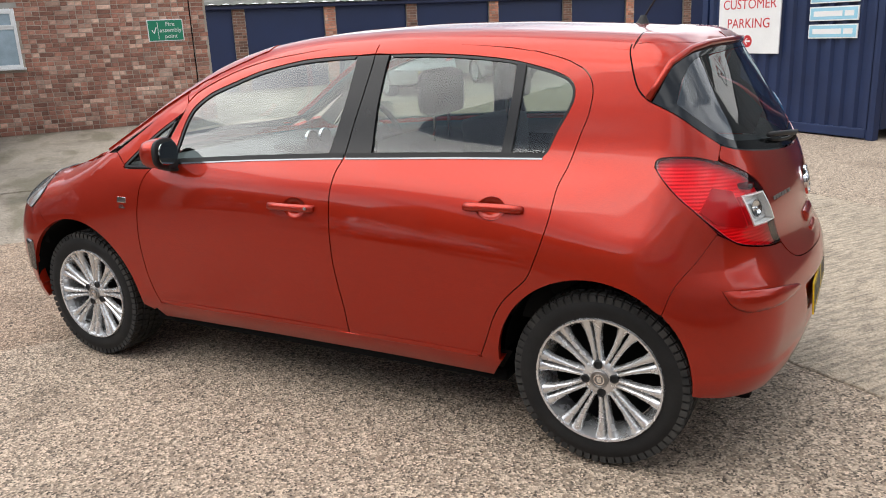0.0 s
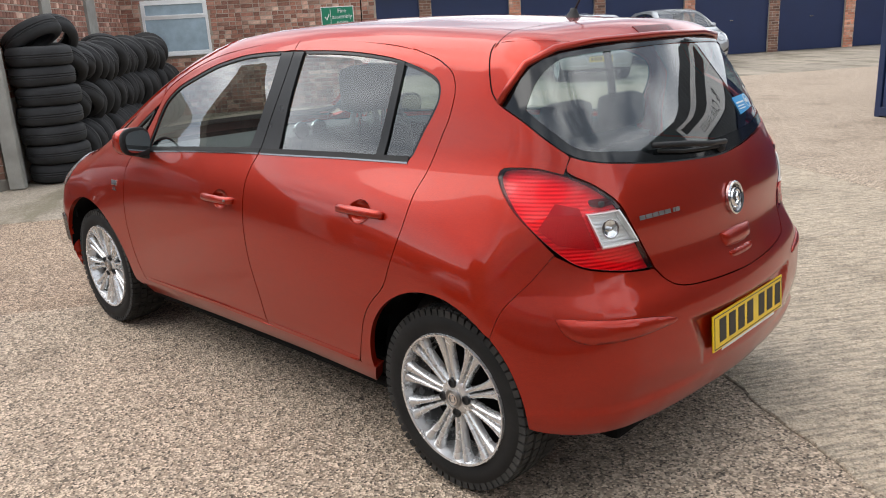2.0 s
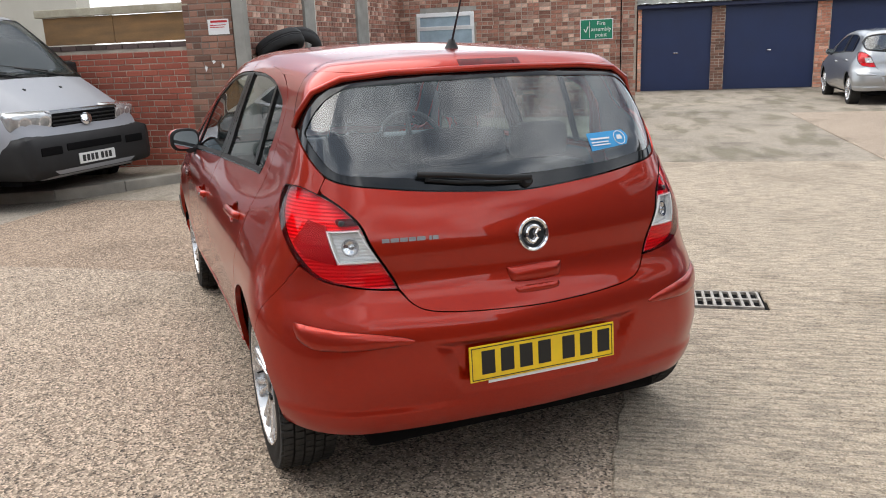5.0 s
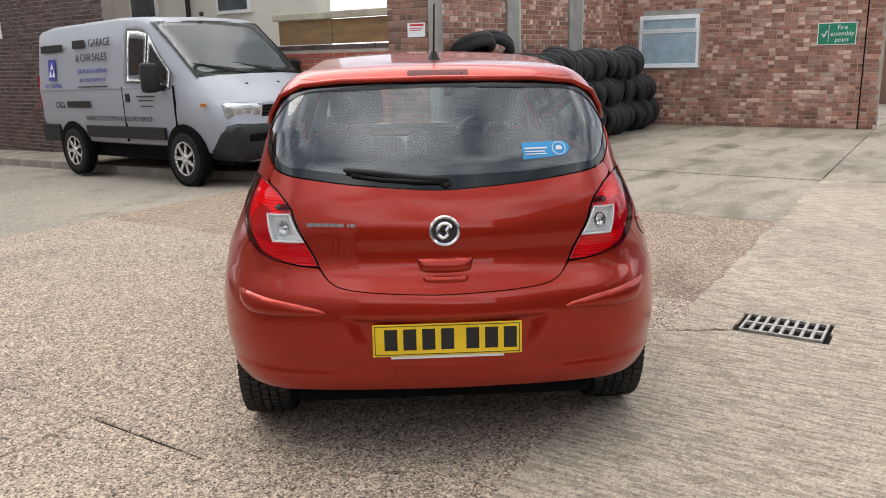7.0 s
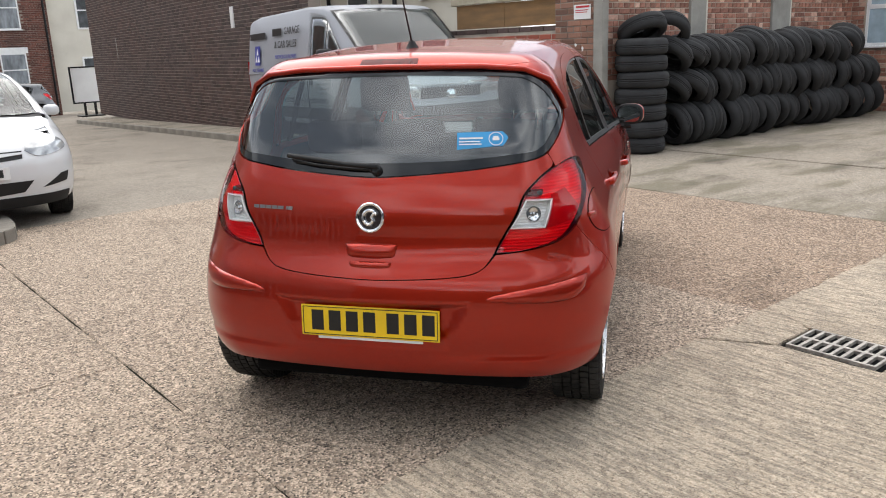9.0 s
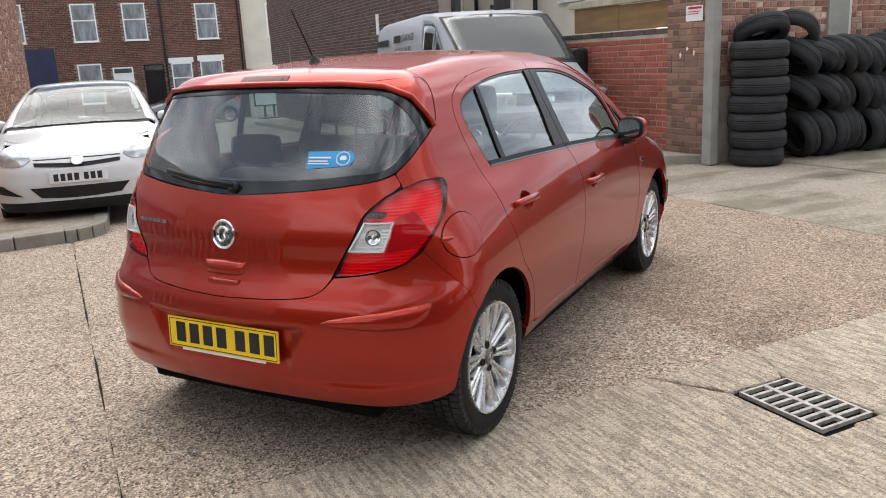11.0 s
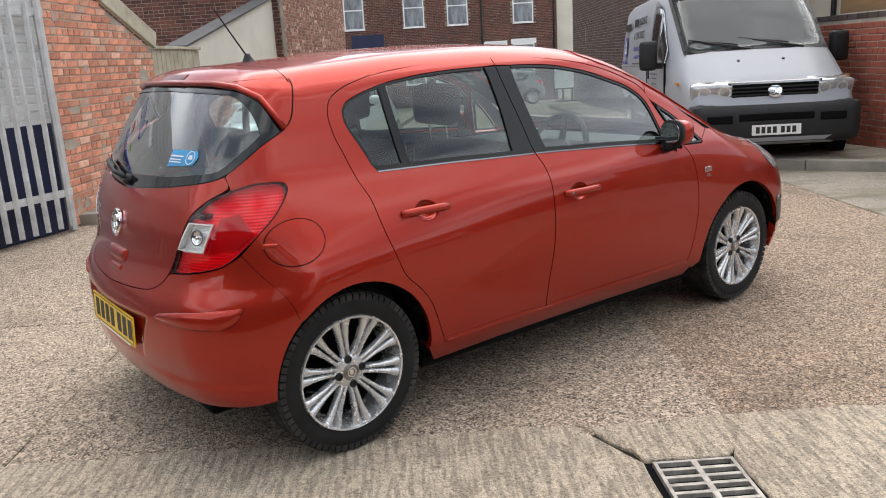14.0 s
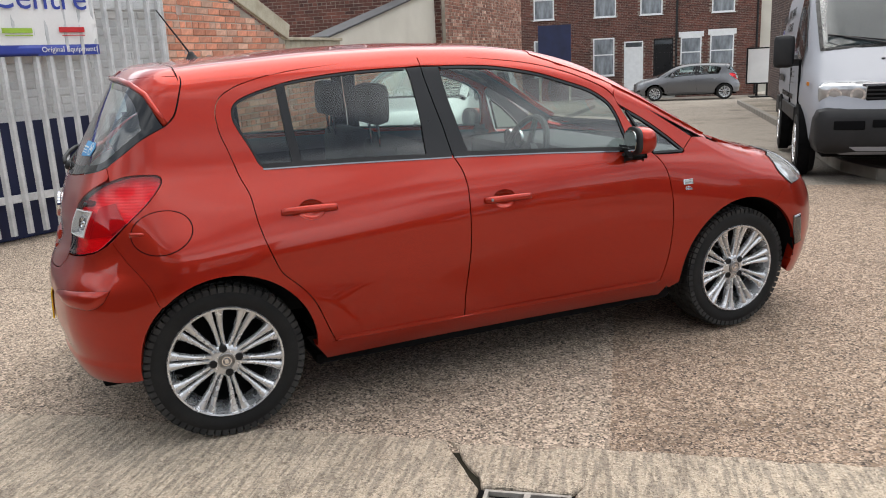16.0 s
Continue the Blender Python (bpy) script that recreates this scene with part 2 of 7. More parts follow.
PLATE_WHITE = surface("white plate", (0.75, 0.75, 0.74), 0.35, vary=0.06, coat=0.3, bump=0.0)
INK = surface("black lettering", (0.012, 0.012, 0.012), 0.45, vary=0.1, bump=0.0)
SEAT = surface("seat cloth", (0.035, 0.036, 0.04), 0.92, vary=0.25, grain=400, bump=0.4)
DASH = surface("dashboard plastic", (0.05, 0.052, 0.055), 0.6, vary=0.15, grain=300, bump=0.2)
WHITE_SIGN = surface("white sign", (0.78, 0.78, 0.77), 0.4, vary=0.05, scale=2, bump=0.0)


def lamp_inside():
    """Silvered reflector moulded in level ribs and small facets."""
    m, n, l, b = nodes_of("ribbed lamp reflector")
    co, wave, vor, add, bp = n.new("ShaderNodeTexCoord"), n.new("ShaderNodeTexWave"), n.new("ShaderNodeTexVoronoi"), n.new("ShaderNodeMath"), n.new("ShaderNodeBump")
    wave.bands_direction = "Z"
    wave.inputs["Scale"].default_value, wave.inputs["Distortion"].default_value = 30, 0.0
    vor.inputs["Scale"].default_value = 34
    l.new(co.outputs["Object"], wave.inputs["Vector"]), l.new(co.outputs["Object"], vor.inputs["Vector"])
    l.new(wave.outputs["Fac"], add.inputs[0]), l.new(vor.outputs["Distance"], add.inputs[1])
    bp.inputs["Strength"].default_value, bp.inputs["Distance"].default_value = 0.4, 0.005
    l.new(add.outputs[0], bp.inputs["Height"]), l.new(bp.outputs[0], b.inputs["Normal"])
    b.inputs["Base Color"].default_value = (0.86, 0.86, 0.86, 1)
    b.inputs["Metallic"].default_value, b.inputs["Roughness"].default_value = 0.25, 0.32
    return m


LAMP_INSIDE = lamp_inside()
LAMP_RED = glass("red lamp lens", (0.95, 0.030, 0.065), 0.02, 0.05)
LAMP_SHELL = glass("clear lamp lens", (0.94, 0.95, 0.95), 0.02, 0.06)
LAMP_BLOCK = surface("grey lamp moulding", (0.46, 0.46, 0.465), 0.35, vary=0.1, bump=0.0)
TALL_LAMP = surface("plain red lamp", (0.45, 0.004, 0.01), 0.2, vary=0.1, bump=0.0, coat=0.5)
LAMP_CLEAR = surface("clear lamp reflector", (0.86, 0.86, 0.85), 0.16, 0.4, 0.2, 38, 90, 0.4, second=(0.5, 0.5, 0.5), coat=1.0, depth=0.004)
HEADLAMP = surface("headlamp lens", (0.52, 0.54, 0.55), 0.08, 0.4, 0.15, 9, 60, 0.0, second=(0.25, 0.26, 0.27), coat=1.0)
BLUE_STICKER = surface("blue sticker", (0.03, 0.30, 0.62), 0.4, vary=0.05, bump=0.0)
# ---- body form of the red car: an implicit surface in the car's axes (x ahead from the rear axle, y left, z up) ----
ST = np.array([-0.7, -0.4, -0.15, 0.2, 0.8, 1.4, 2.0, 2.5, 2.9, 3.3])
SIDE = {
    0.12: (.74, .75, .76, .70, .655, .655, .67, .74, .75, .70),
    0.30: (.82, .83, .83, .81, .80, .80, .81, .83, .82, .76),
    0.45: (.84, .85, .855, .835, .825, .825, .83, .85, .835, .78),
    0.60: (.82, .83, .862, .85, .845, .845, .845, .862, .84, .77),
    0.75: (.80, .81, .84, .842, .848, .848, .842, .845, .81, .73),
    0.88: (.77, .765, .772, .795, .82, .832, .825, .80, .75, .66),
    0.96: (.74, .735, .738, .748, .78, .792, .79, .76, .70, .60),
    1.04: (.70, .69, .695, .703, .735, .748, .745, .72, .65, .55),
    1.20: (.65, .64, .645, .655, .672, .68, .67, .63, .58, .50),
    1.38: (.60, .585, .585, .59, .596, .595, .58, .55, .50, .45),
    1.55: (.55, .53, .53, .53, .53, .53, .52, .50, .45, .40),
}
REAR = ((0.1, -.41), (0.2, -.50), (.3, -.578), (.45, -.615), (.56, -.615), (.64, -.60), (.70, -.56), (.76, -.535), (.87, -.53), (.97, -.495), (1.1, -.43), (1.25, -.335), (1.38, -.25), (1.55, -.15))
ROOF = ((-.6, 1.36), (-.3, 1.415), (.1, 1.447), (.5, 1.473), (.9, 1.482), (1.25, 1.472), (1.5, 1.445), (1.75, 1.375), (2.0, 1.25), (2.25, 1.10), (2.45, 1.0), (2.6, .955), (2.9, .885), (3.15, .79), (3.3, .69), (3.5, .5))
FRONT = ((0.1, 3.16), (.25, 3.24), (.45, 3.28), (.6, 3.27), (.75, 3.21), (.9, 3.05), (1.5, 2.6))


def curve(pairs, n=700, wide=61):
    """A smooth curve through pairs, as two dense arrays."""
    p = np.array(pairs, float)
    xs = np.linspace(p[0, 0], p[-1, 0], n)
    ys = np.interp(xs, p[:, 0], p[:, 1])
    k = np.hanning(wide)
    k /= k.sum()
    return xs, np.convolve(np.pad(ys, wide // 2, mode="reflect", reflect_type="odd"), k, "valid")


def side_table():
    """Half width on a grid of x and z."""
    xs, zs = np.linspace(-.7, 3.45, 416), np.linspace(.1, 1.55, 291)
    heights = sorted(SIDE)
    rows = np.array([np.interp(xs, *curve(list(zip(ST, SIDE[h])))) for h in heights])
    table = np.array([np.interp(zs, *curve(list(zip(heights, rows[:, n])), 400)) for n in range(len(xs))])
    return xs, zs, table


SX, SZ, STAB = side_table()
RX, RY = curve(REAR)
TX, TY = curve(ROOF)
FX, FY = curve(FRONT)


def half_width(x, z):
    i = np.clip((x - SX[0]) / (SX[1] - SX[0]), 0, len(SX) - 1.001)
    j = np.clip((z - SZ[0]) / (SZ[1] - SZ[0]), 0, len(SZ) - 1.001)
    a, b = i.astype(int), j.astype(int)
    u, v = i - a, j - b
    return (STAB[a, b] * (1 - u) + STAB[a + 1, b] * u) * (1 - v) + (STAB[a, b + 1] * (1 - u) + STAB[a + 1, b + 1] * u) * v


def rounded(a, b, r):
    m = np.sqrt(np.maximum(a + r, 0) ** 2 + np.maximum(b + r, 0) ** 2) - r
    return np.where((a > -r) & (b > -r), m, np.maximum(a, b))


def form(p):
    """Below 0 inside the body, above 0 outside; p: rows of x, y, z."""
    x, y, z = p[..., 0], np.abs(p[..., 1]), p[..., 2]
    side = y - half_width(x, z)
    rear = np.interp(z, RX, RY) + .23 * y * y - x
    slope = .372 - (.572 - z) * .48 - y
    rear = rear + .020 * np.clip(np.minimum(np.minimum((.572 - z) / .02, (z - .395) / .06), slope / .05), 0, 1)
    rear = rear - .011 * np.clip((.372 - z) / .022, 0, 1) * np.clip((y - .20) / .25, 0, 1)
    roof = (z - np.interp(x, TX, TY) + .10 * y * y) * np.interp(x, (1.4, 1.9), (1, .86))
    front = (x - np.interp(z, FX, FY) + .22 * y * y)
    corner = np.interp(z, (.3, .7, 1.0, 1.2), (.26, .28, .22, .12))
    g = rounded(side, rear, corner)
    g = rounded(g, front, .3)
    return rounded(g, roof, np.interp(x, (-.3, 0, 1.5, 2.2, 2.6), (.05, .10, .09, .05, .10)))


def cast(origin, way, lo, hi, n=160):
    """The first point of the form on each ray, from outside."""
    origin, way = np.atleast_2d(origin).astype(float), np.atleast_2d(way).astype(float)
    s = np.full(len(way), lo, float)
    a, b, found = s.copy(), np.full(len(way), hi, float), np.zeros(len(way), bool)
    for k in range(n + 1):
        d = lo + (hi - lo) * k / n
        inside = form(origin + way * d) < 0
        fresh = inside & ~found
        b[fresh], a[fresh] = d, d - (hi - lo) / n
        found |= inside
    for _ in range(24):
        m = (a + b) / 2
        inside = form(origin + way * m[:, None]) < 0
        b, a = np.where(inside, m, b), np.where(inside, a, m)
    return origin + way * b[:, None], found


def normals(p, e=.006):
    g = np.stack([form(p + np.eye(3)[k] * e) - form(p - np.eye(3)[k] * e) for k in range(3)], -1)
    return g / np.linalg.norm(g, axis=-1, keepdims=True)


# ---- panels laid on the form ----
def smooth_line(points, step=0.012):
    """A dense line through points, with no corner inside it."""
    p = np.array(points, float)
    if len(p) == 2:
        n = max(2, int(np.linalg.norm(p[1] - p[0]) / step))
        return p[0] + (p[1] - p[0]) * np.linspace(0, 1, n)[:, None]
    q = np.vstack([2 * p[0] - p[1], p, 2 * p[-1] - p[-2]])
    out = []
    for i in range(1, len(q) - 2):
        n = max(2, int(np.linalg.norm(q[i + 1] - q[i]) / step))
        t = np.linspace(0, 1, n, endpoint=False)[:, None]
        out.append(0.5 * (2 * q[i] + (q[i + 1] - q[i - 1]) * t + (2 * q[i - 1] - 5 * q[i] + 4 * q[i + 1] - q[i + 2]) * t**2 + (3 * q[i] - q[i - 1] - 3 * q[i + 1] + q[i + 2]) * t**3))
    return np.vstack(out + [p[-1:]])


def outline(*lines, step=0.012):
    """One closed outline of smooth lines that meet in corners."""
    return np.vstack([smooth_line(line, step)[:-1] for line in lines])


def inset(poly, d):
    """The outline moved inwards by d."""
    if d == 0:
        return poly
    a, b = np.roll(poly, 1, 0), np.roll(poly, -1, 0)
    area = np.sum(poly[:, 0] * b[:, 1] - b[:, 0] * poly[:, 1])
    e1, e2 = poly - a, b - poly
    e1, e2 = e1 / (np.linalg.norm(e1, axis=1)[:, None] + 1e-9), e2 / (np.linalg.norm(e2, axis=1)[:, None] + 1e-9)
    n = np.stack([-(e1 + e2)[:, 1], (e1 + e2)[:, 0]], 1)
    n /= np.linalg.norm(n, axis=1)[:, None] + 1e-9
    return poly + n * d * np.sign(area)


def inside(poly, p):
    x, y = p[:, 0:1], p[:, 1:2]
    ax, ay = poly[:, 0], poly[:, 1]
    bx, by = np.roll(ax, -1), np.roll(ay, -1)
    with np.errstate(divide="ignore", invalid="ignore"):
        cross = ((ay > y) != (by > y)) & (x < (bx - ax) * (y - ay) / (by - ay) + ax)
    return cross.sum(1) % 2 == 1


REAR_AXIS, FRONT_AXIS, TOP_AXIS, GIRTH = 0.25, 2.45, 0.85, 0.7


def rays(kind, p):
    """Rays towards the form for places on a flat pattern: side (x, z), rear and front (girth, z), top (x, girth)."""
    if kind == "side":
        return np.stack([p[:, 0], np.full(len(p), 1.3), p[:, 1]], 1), np.tile((0, -1.0, 0), (len(p), 1)), 0.2, 1.3
    if kind == "top":
        a = p[:, 1] / GIRTH
        way = -np.stack([0 * a, np.sin(a), np.cos(a)], 1)
        return np.stack([p[:, 0], 0 * a, 0 * a + TOP_AXIS], 1) - 1.2 * way, way, 0.1, 1.19
    a = p[:, 0] / GIRTH
    way = -np.stack([np.cos(a), np.sin(a), 0 * a], 1)
    return np.stack([0 * a + (REAR_AXIS if kind == "rear" else FRONT_AXIS), 0 * a, p[:, 1]], 1) - 1.6 * way, way, 0.1, 1.59


def rear_at(x, y, z):
    return (math.atan2(y, x - REAR_AXIS) % math.tau * GIRTH, z)


def front_at(x, y, z):
    return (math.atan2(y, x - FRONT_AXIS) * GIRTH, z)


def top_at(x, y, z):
    return (x, math.atan2(y, z - TOP_AXIS) * GIRTH)


def lay(kind, poly, gap=0.0025, lift=0.0, skirt=0.02, grid=0.03, mirror=False, holes=(), dome=0.0, soft_rim=0.02):
    """Verts, faces and normals of a panel: a flat pattern laid on the form, with its rim turned in."""
    loops = [inset(np.array(poly), gap)] + [inset(np.array(h), -gap) for h in holes]
    lo, hi = loops[0].min(0), loops[0].max(0)
    gx, gy = np.meshgrid(np.arange(lo[0], hi[0], grid), np.arange(lo[1], hi[1], grid))
    pts = np.stack([gx.ravel(), gy.ravel()], 1)
    keep = inside(loops[0], pts)
    for h in loops[1:]:
        keep &= ~inside(h, pts)
    pts = pts[keep]
    rim = np.vstack(loops)
    if len(pts):
        near = np.min(np.linalg.norm(pts[:, None] - rim[None], axis=2), axis=1)
        pts = pts[near > grid * 0.4]
    edges, at = [], 0
    for loop in loops:
        edges += [(at + k, at + (k + 1) % len(loop)) for k in range(len(loop))]
        at += len(loop)
    from_2d = [Vector(v) for v in np.vstack([rim, pts])]
    v2, _, f2, *_ = geometry.delaunay_2d_cdt(from_2d, edges, [], 0, 1e-5)
    v2 = np.array([tuple(v) for v in v2])
    tri = np.array([f for f in f2 if len(f) == 3])
    mid = v2[tri].mean(1)
    keep = inside(loops[0], mid)
    for h in loops[1:]:
        keep &= ~inside(h, mid)
    tri = tri[keep]
    places, _ = cast(*rays(kind, v2))
    nor = normals(places)
    places = places + nor * lift
    if dome:
        away = np.min(np.linalg.norm(v2[:, None] - rim[None], axis=2), axis=1) / soft_rim
        places = places + nor * (dome * np.sin(np.clip(away, 0, 1) * math.pi / 2))[:, None]
    count = {}
    for f in tri:
        for a, b in ((f[0], f[1]), (f[1], f[2]), (f[2], f[0])):
            count[(a, b)] = count.get((a, b), 0) + 1
    border = [e for e in count if (e[1], e[0]) not in count]
    verts, faces, loops_n = [tuple(v) for v in places], [], []
    test = np.cross(places[tri[0][1]] - places[tri[0][0]], places[tri[0][2]] - places[tri[0][0]]) @ nor[tri[0][0]]
    for f in tri:
        f = tuple(f) if test > 0 else tuple(f[::-1])
        faces.append(f)
        loops_n += [tuple(nor[k]) for k in f]
    if skirt:
        ends = sorted({k for e in border for k in e})
        deep = {}
        for k in ends:
            deep[k] = len(verts)
            verts.append(tuple(places[k] - nor[k] * skirt))
        for a, b in border:
            a, b = (b, a) if test > 0 else (a, b)
            quad = (a, b, deep[b], deep[a])
            out = np.cross(places[b] - places[a], -nor[a])
            out /= np.linalg.norm(out) + 1e-9
            faces.append(quad)
            loops_n += [tuple(out)] * 4
    if mirror:
        verts = [(x, -y, z) for x, y, z in verts]
        flipped, fn, at = [], [], 0
        for f in faces:
            ns = loops_n[at : at + len(f)]
            at += len(f)
            flipped.append(f[::-1])
            fn += [(a, -b, c) for a, b, c in ns[::-1]]
        faces, loops_n = flipped, fn
    return verts, faces, loops_n


def panel(name, kind, poly, material, parent, label="", **more):
    verts, faces, loops_n = lay(kind, poly, **more)
    me = bpy.data.meshes.new(name)
    me.from_pydata(verts, [], [[int(k) for k in f] for f in faces])
    me.materials.append(material)
    me.shade_smooth()
    if not more.get("dome"):
        me.normals_split_custom_set(loops_n)
    else:
        me.set_sharp_from_angle(angle=radians(60))
    ob = new(name, me)
    ob.parent = parent
    return tagged(ob, label)


def on_form(kind, u, v, lift=0.0, side=1):
    """A pose on the form: z outwards, y up."""
    p, _ = cast(*rays(kind, np.array([(u, v)])))
    n = Vector(normals(p)[0])
    p = Vector(p[0]) + n * lift
    if side < 0:
        p.y, n.y = -p.y, -n.y
    right = Vector((0, 0, 1)).cross(n).normalized()
    up = n.cross(right)
    return Matrix(((right.x, up.x, n.x, p.x), (right.y, up.y, n.y, p.y), (right.z, up.z, n.z, p.z), (0, 0, 0, 1)))


def wheel_parts(parent, spokes=10, tyre_r=0.307, rim_r=0.220, width=0.19, rim_mat=ALLOY, treads=64):
    """Tyre, rim, spokes, bolts and cap round the y axis, with the outer face towards +y."""
    h = width / 2
    bm = bmesh.new()
    prof = [(rim_r - .012, h - .012), (rim_r + .004, h - .002), (rim_r + .03, h + .004), (tyre_r - .035, h + .002), (tyre_r - .012, h - .012), (tyre_r - .008, h - .03), (tyre_r - .013, h - .045)]
    for g in (.035, 0.0, -.035):
        prof += [(tyre_r - .013, g)]
    prof += [(r, -y) for r, y in prof[6::-1]]
    rings = lathe(bm, prof, 72)
    tyre = part("tyre", bm, RUBBER, parent, smooth=40)
    bm = bmesh.new()
    for k in range(treads):
        for y0, y1, off in ((.055, h - .010, .3), (.020, .048, 0), (-.013, .013, .4), (-.048, -.020, .1), (-h + .010, -.055, .5)):
            m = Matrix.Rotation((k + off) * math.tau / treads, 4, "Y")
            box(bm, tyre_r - .018, tyre_r - (.003 if abs(y0 + y1) > .12 else -.001), y0, y1, -.0118, .0118, 0, m)
        for y0, y1, off in ((h - .014, h - .001, .3), (-h + .001, -h + .014, .5)):
            box(bm, tyre_r - .034, tyre_r - .0075, y0, y1, -.0105, .0105, 0, Matrix.Rotation((k + off) * math.tau / treads, 4, "Y"))
    tagged(part("tread", bm, TREAD, tyre), kind="stuff")
    bm = bmesh.new()
    lathe(bm, [(rim_r - .02, -h + .02), (rim_r - .004, -h + .005), (rim_r + .002, h - .006), (rim_r - .002, h + .004), (rim_r - .009, h + .002), (rim_r - .014, h - .02), (rim_r - .026, h - .055), (rim_r - .03, -h + .02)], 72, True)
    rim = part("rim", bm, rim_mat, parent, smooth=35)
    # brake disc in near-black: the shade behind the spokes is in its colour
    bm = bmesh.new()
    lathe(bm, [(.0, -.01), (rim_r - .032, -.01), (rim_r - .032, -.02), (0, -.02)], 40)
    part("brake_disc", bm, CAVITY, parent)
    bm = bmesh.new()
    wide = 2 * math.pi * .058 / spokes
    for k in range(spokes):
        m = Matrix.Rotation((k + .5) * math.tau / spokes, 4, "Y")
        for s in (-1, 1):
            last = None
            for r, off, w, y, d in ((.050, .0092, .0088, h - .026, .03), (.08, .0095, .0082, h - .022, .028), (.13, .0120, .0094, h - .016, .026), (.175, .0170, .0130, h - .010, .024), (rim_r - .008, .0240, .0205, h - .004, .03)):
                c = s * off
                ring = [bm.verts.new(m @ Vector(v)) for v in ((r, y - d, c - w), (r, y - .006, c - w * .9), (r, y, c - w * .35), (r, y, c + w * .35), (r, y - .006, c + w * .9), (r, y - d, c + w))]
                if last:
                    for a in range(6):
                        b = (a + 1) % 6
                        bm.faces.new((last[a], last[b], ring[b], ring[a]))
                last = ring
            bm.faces.new(last)
    part("spokes", bm, rim_mat, rim, smooth=50)
    bm = bmesh.new()
    lathe(bm, [(.0, h - .034), (.060, h - .034), (.064, h - .03), (.060, h - .0265), (.05, h - .023), (.036, h - .020), (0, h - .020)], 40)
    hub = part("hub", bm, rim_mat, rim, smooth=40)
    bm = bmesh.new()
    lathe(bm, [(.032, h - .022), (.032, h - .014), (.029, h - .012), (.026, h - .0125), (.024, h - .015), (0, h - .0145)], 32)
    part("centre_cap", bm, STEEL, parent, "dark centre cap with a plain round badge", smooth=40)
    bm = bmesh.new()
    lathe(bm, [(.019, h - .014), (.019, h - .0115), (.015, h - .0115), (.015, h - .014)], 24, True)
    box(bm, -.008, .008, h - .0145, h - .0118, -.011, .011, .002)
    part("cap_badge", bm, CHROME, rim)
    for k in range(4):
        bm = bmesh.new()
        c, s = .050 * math.cos(k * math.pi / 2), .050 * math.sin(k * math.pi / 2)
        lathe(bm, [(.0155, h - .028), (.0155, h - .0185), (.013, h - .0165), (.0105, h - .0165), (.0095, h - .021), (0, h - .021)], 12)
        bmesh.ops.translate(bm, vec=(c, 0, s), verts=bm.verts)
        part("wheel_bolt", bm, BLACK_PLASTIC, parent)
    bm = bmesh.new()
    rod(bm, (rim_r - .034, h - .03, .0), (rim_r - .05, h - .006, .0), .004, n=8)
    part("valve", bm, BLACK_PLASTIC, parent)


# ---- outlines of the red car's side (x ahead, z up) ----
BELT = ((.225, 1.033), (.55, 1.027), (1.078, 1.010), (1.45, .992), (1.834, .967))
TOP_SEAM = ((.935, 1.413), (1.138, 1.405), (1.3, 1.387), (1.429, 1.369), (1.533, 1.347), (1.638, 1.316), (1.74, 1.274), (1.814, 1.236), (1.853, 1.197), (1.868, 1.158))
REAR_SEAM = ((.935, 1.413), (.733, 1.410), (.608, 1.403), (.49, 1.394), (.372, 1.381), (.266, 1.363), (.184, 1.341), (.138, 1.321), (.107, 1.301), (.087, 1.273), (.078, 1.239), (.079, 1.203), (.086, 1.158), (.103, 1.108), (.118, 1.055), (.133, 1.002), (.150, .961), (.160, .926), (.170, .842), (.187, .771), (.208, .708), (.231, .651), (.256, .620), (.292, .586), (.332, .540), (.362, .489), (.387, .427), (.408, .374), (.432, .318))
MID_SEAM = ((.935, 1.413), (.941, 1.338), (.963, 1.219), (.981, 1.134), (.992, 1.066), (.998, 1.02), (1.008, .992), (1.022, .965), (1.030, .934), (1.036, .882), (1.034, .805), (1.031, .702), (1.027, .615), (1.018, .528), (1.010, .46), (1.006, .412), (1.006, .318))
FRONT_GLASS_TOP = ((1.018, 1.372), (1.119, 1.370), (1.258, 1.361), (1.386, 1.341), (1.489, 1.319), (1.606, 1.282), (1.728, 1.238), (1.805, 1.187), (1.836, 1.143), (1.853, 1.092))
REAR_GLASS_TOP = ((.872, 1.373), (.719, 1.371), (.595, 1.365), (.48, 1.355), (.363, 1.339), (.258, 1.314), (.196, 1.294), (.160, 1.275), (.142, 1.249), (.141, 1.211), (.159, 1.165), (.181, 1.123), (.199, 1.081), (.211, 1.050), (.225, 1.033))


def belt(x):
    return float(np.interp(x, [p[0] for p in BELT], [p[1] for p in BELT]))


def between(line, a, b):
    """The stretch of a line from number a to number b."""
    return line[a : b + 1] if b > a else line[b : a + 1][::-1]


def dish(x, z):
    return np.array([(x + .050 * math.cos(a), z + .036 * math.sin(a)) for a in np.linspace(0, math.tau, 28, endpoint=False)])


def seam_x(z):
    return float(np.interp(-z, [-p[1] for p in MID_SEAM], [p[0] for p in MID_SEAM]))


SEAM_LOW = (.020 + .338 * math.cos(2.30), .838, .322 + .338 * math.sin(2.30))


LEAN = 0.5  # degrees; the yard falls slightly to the right of the car


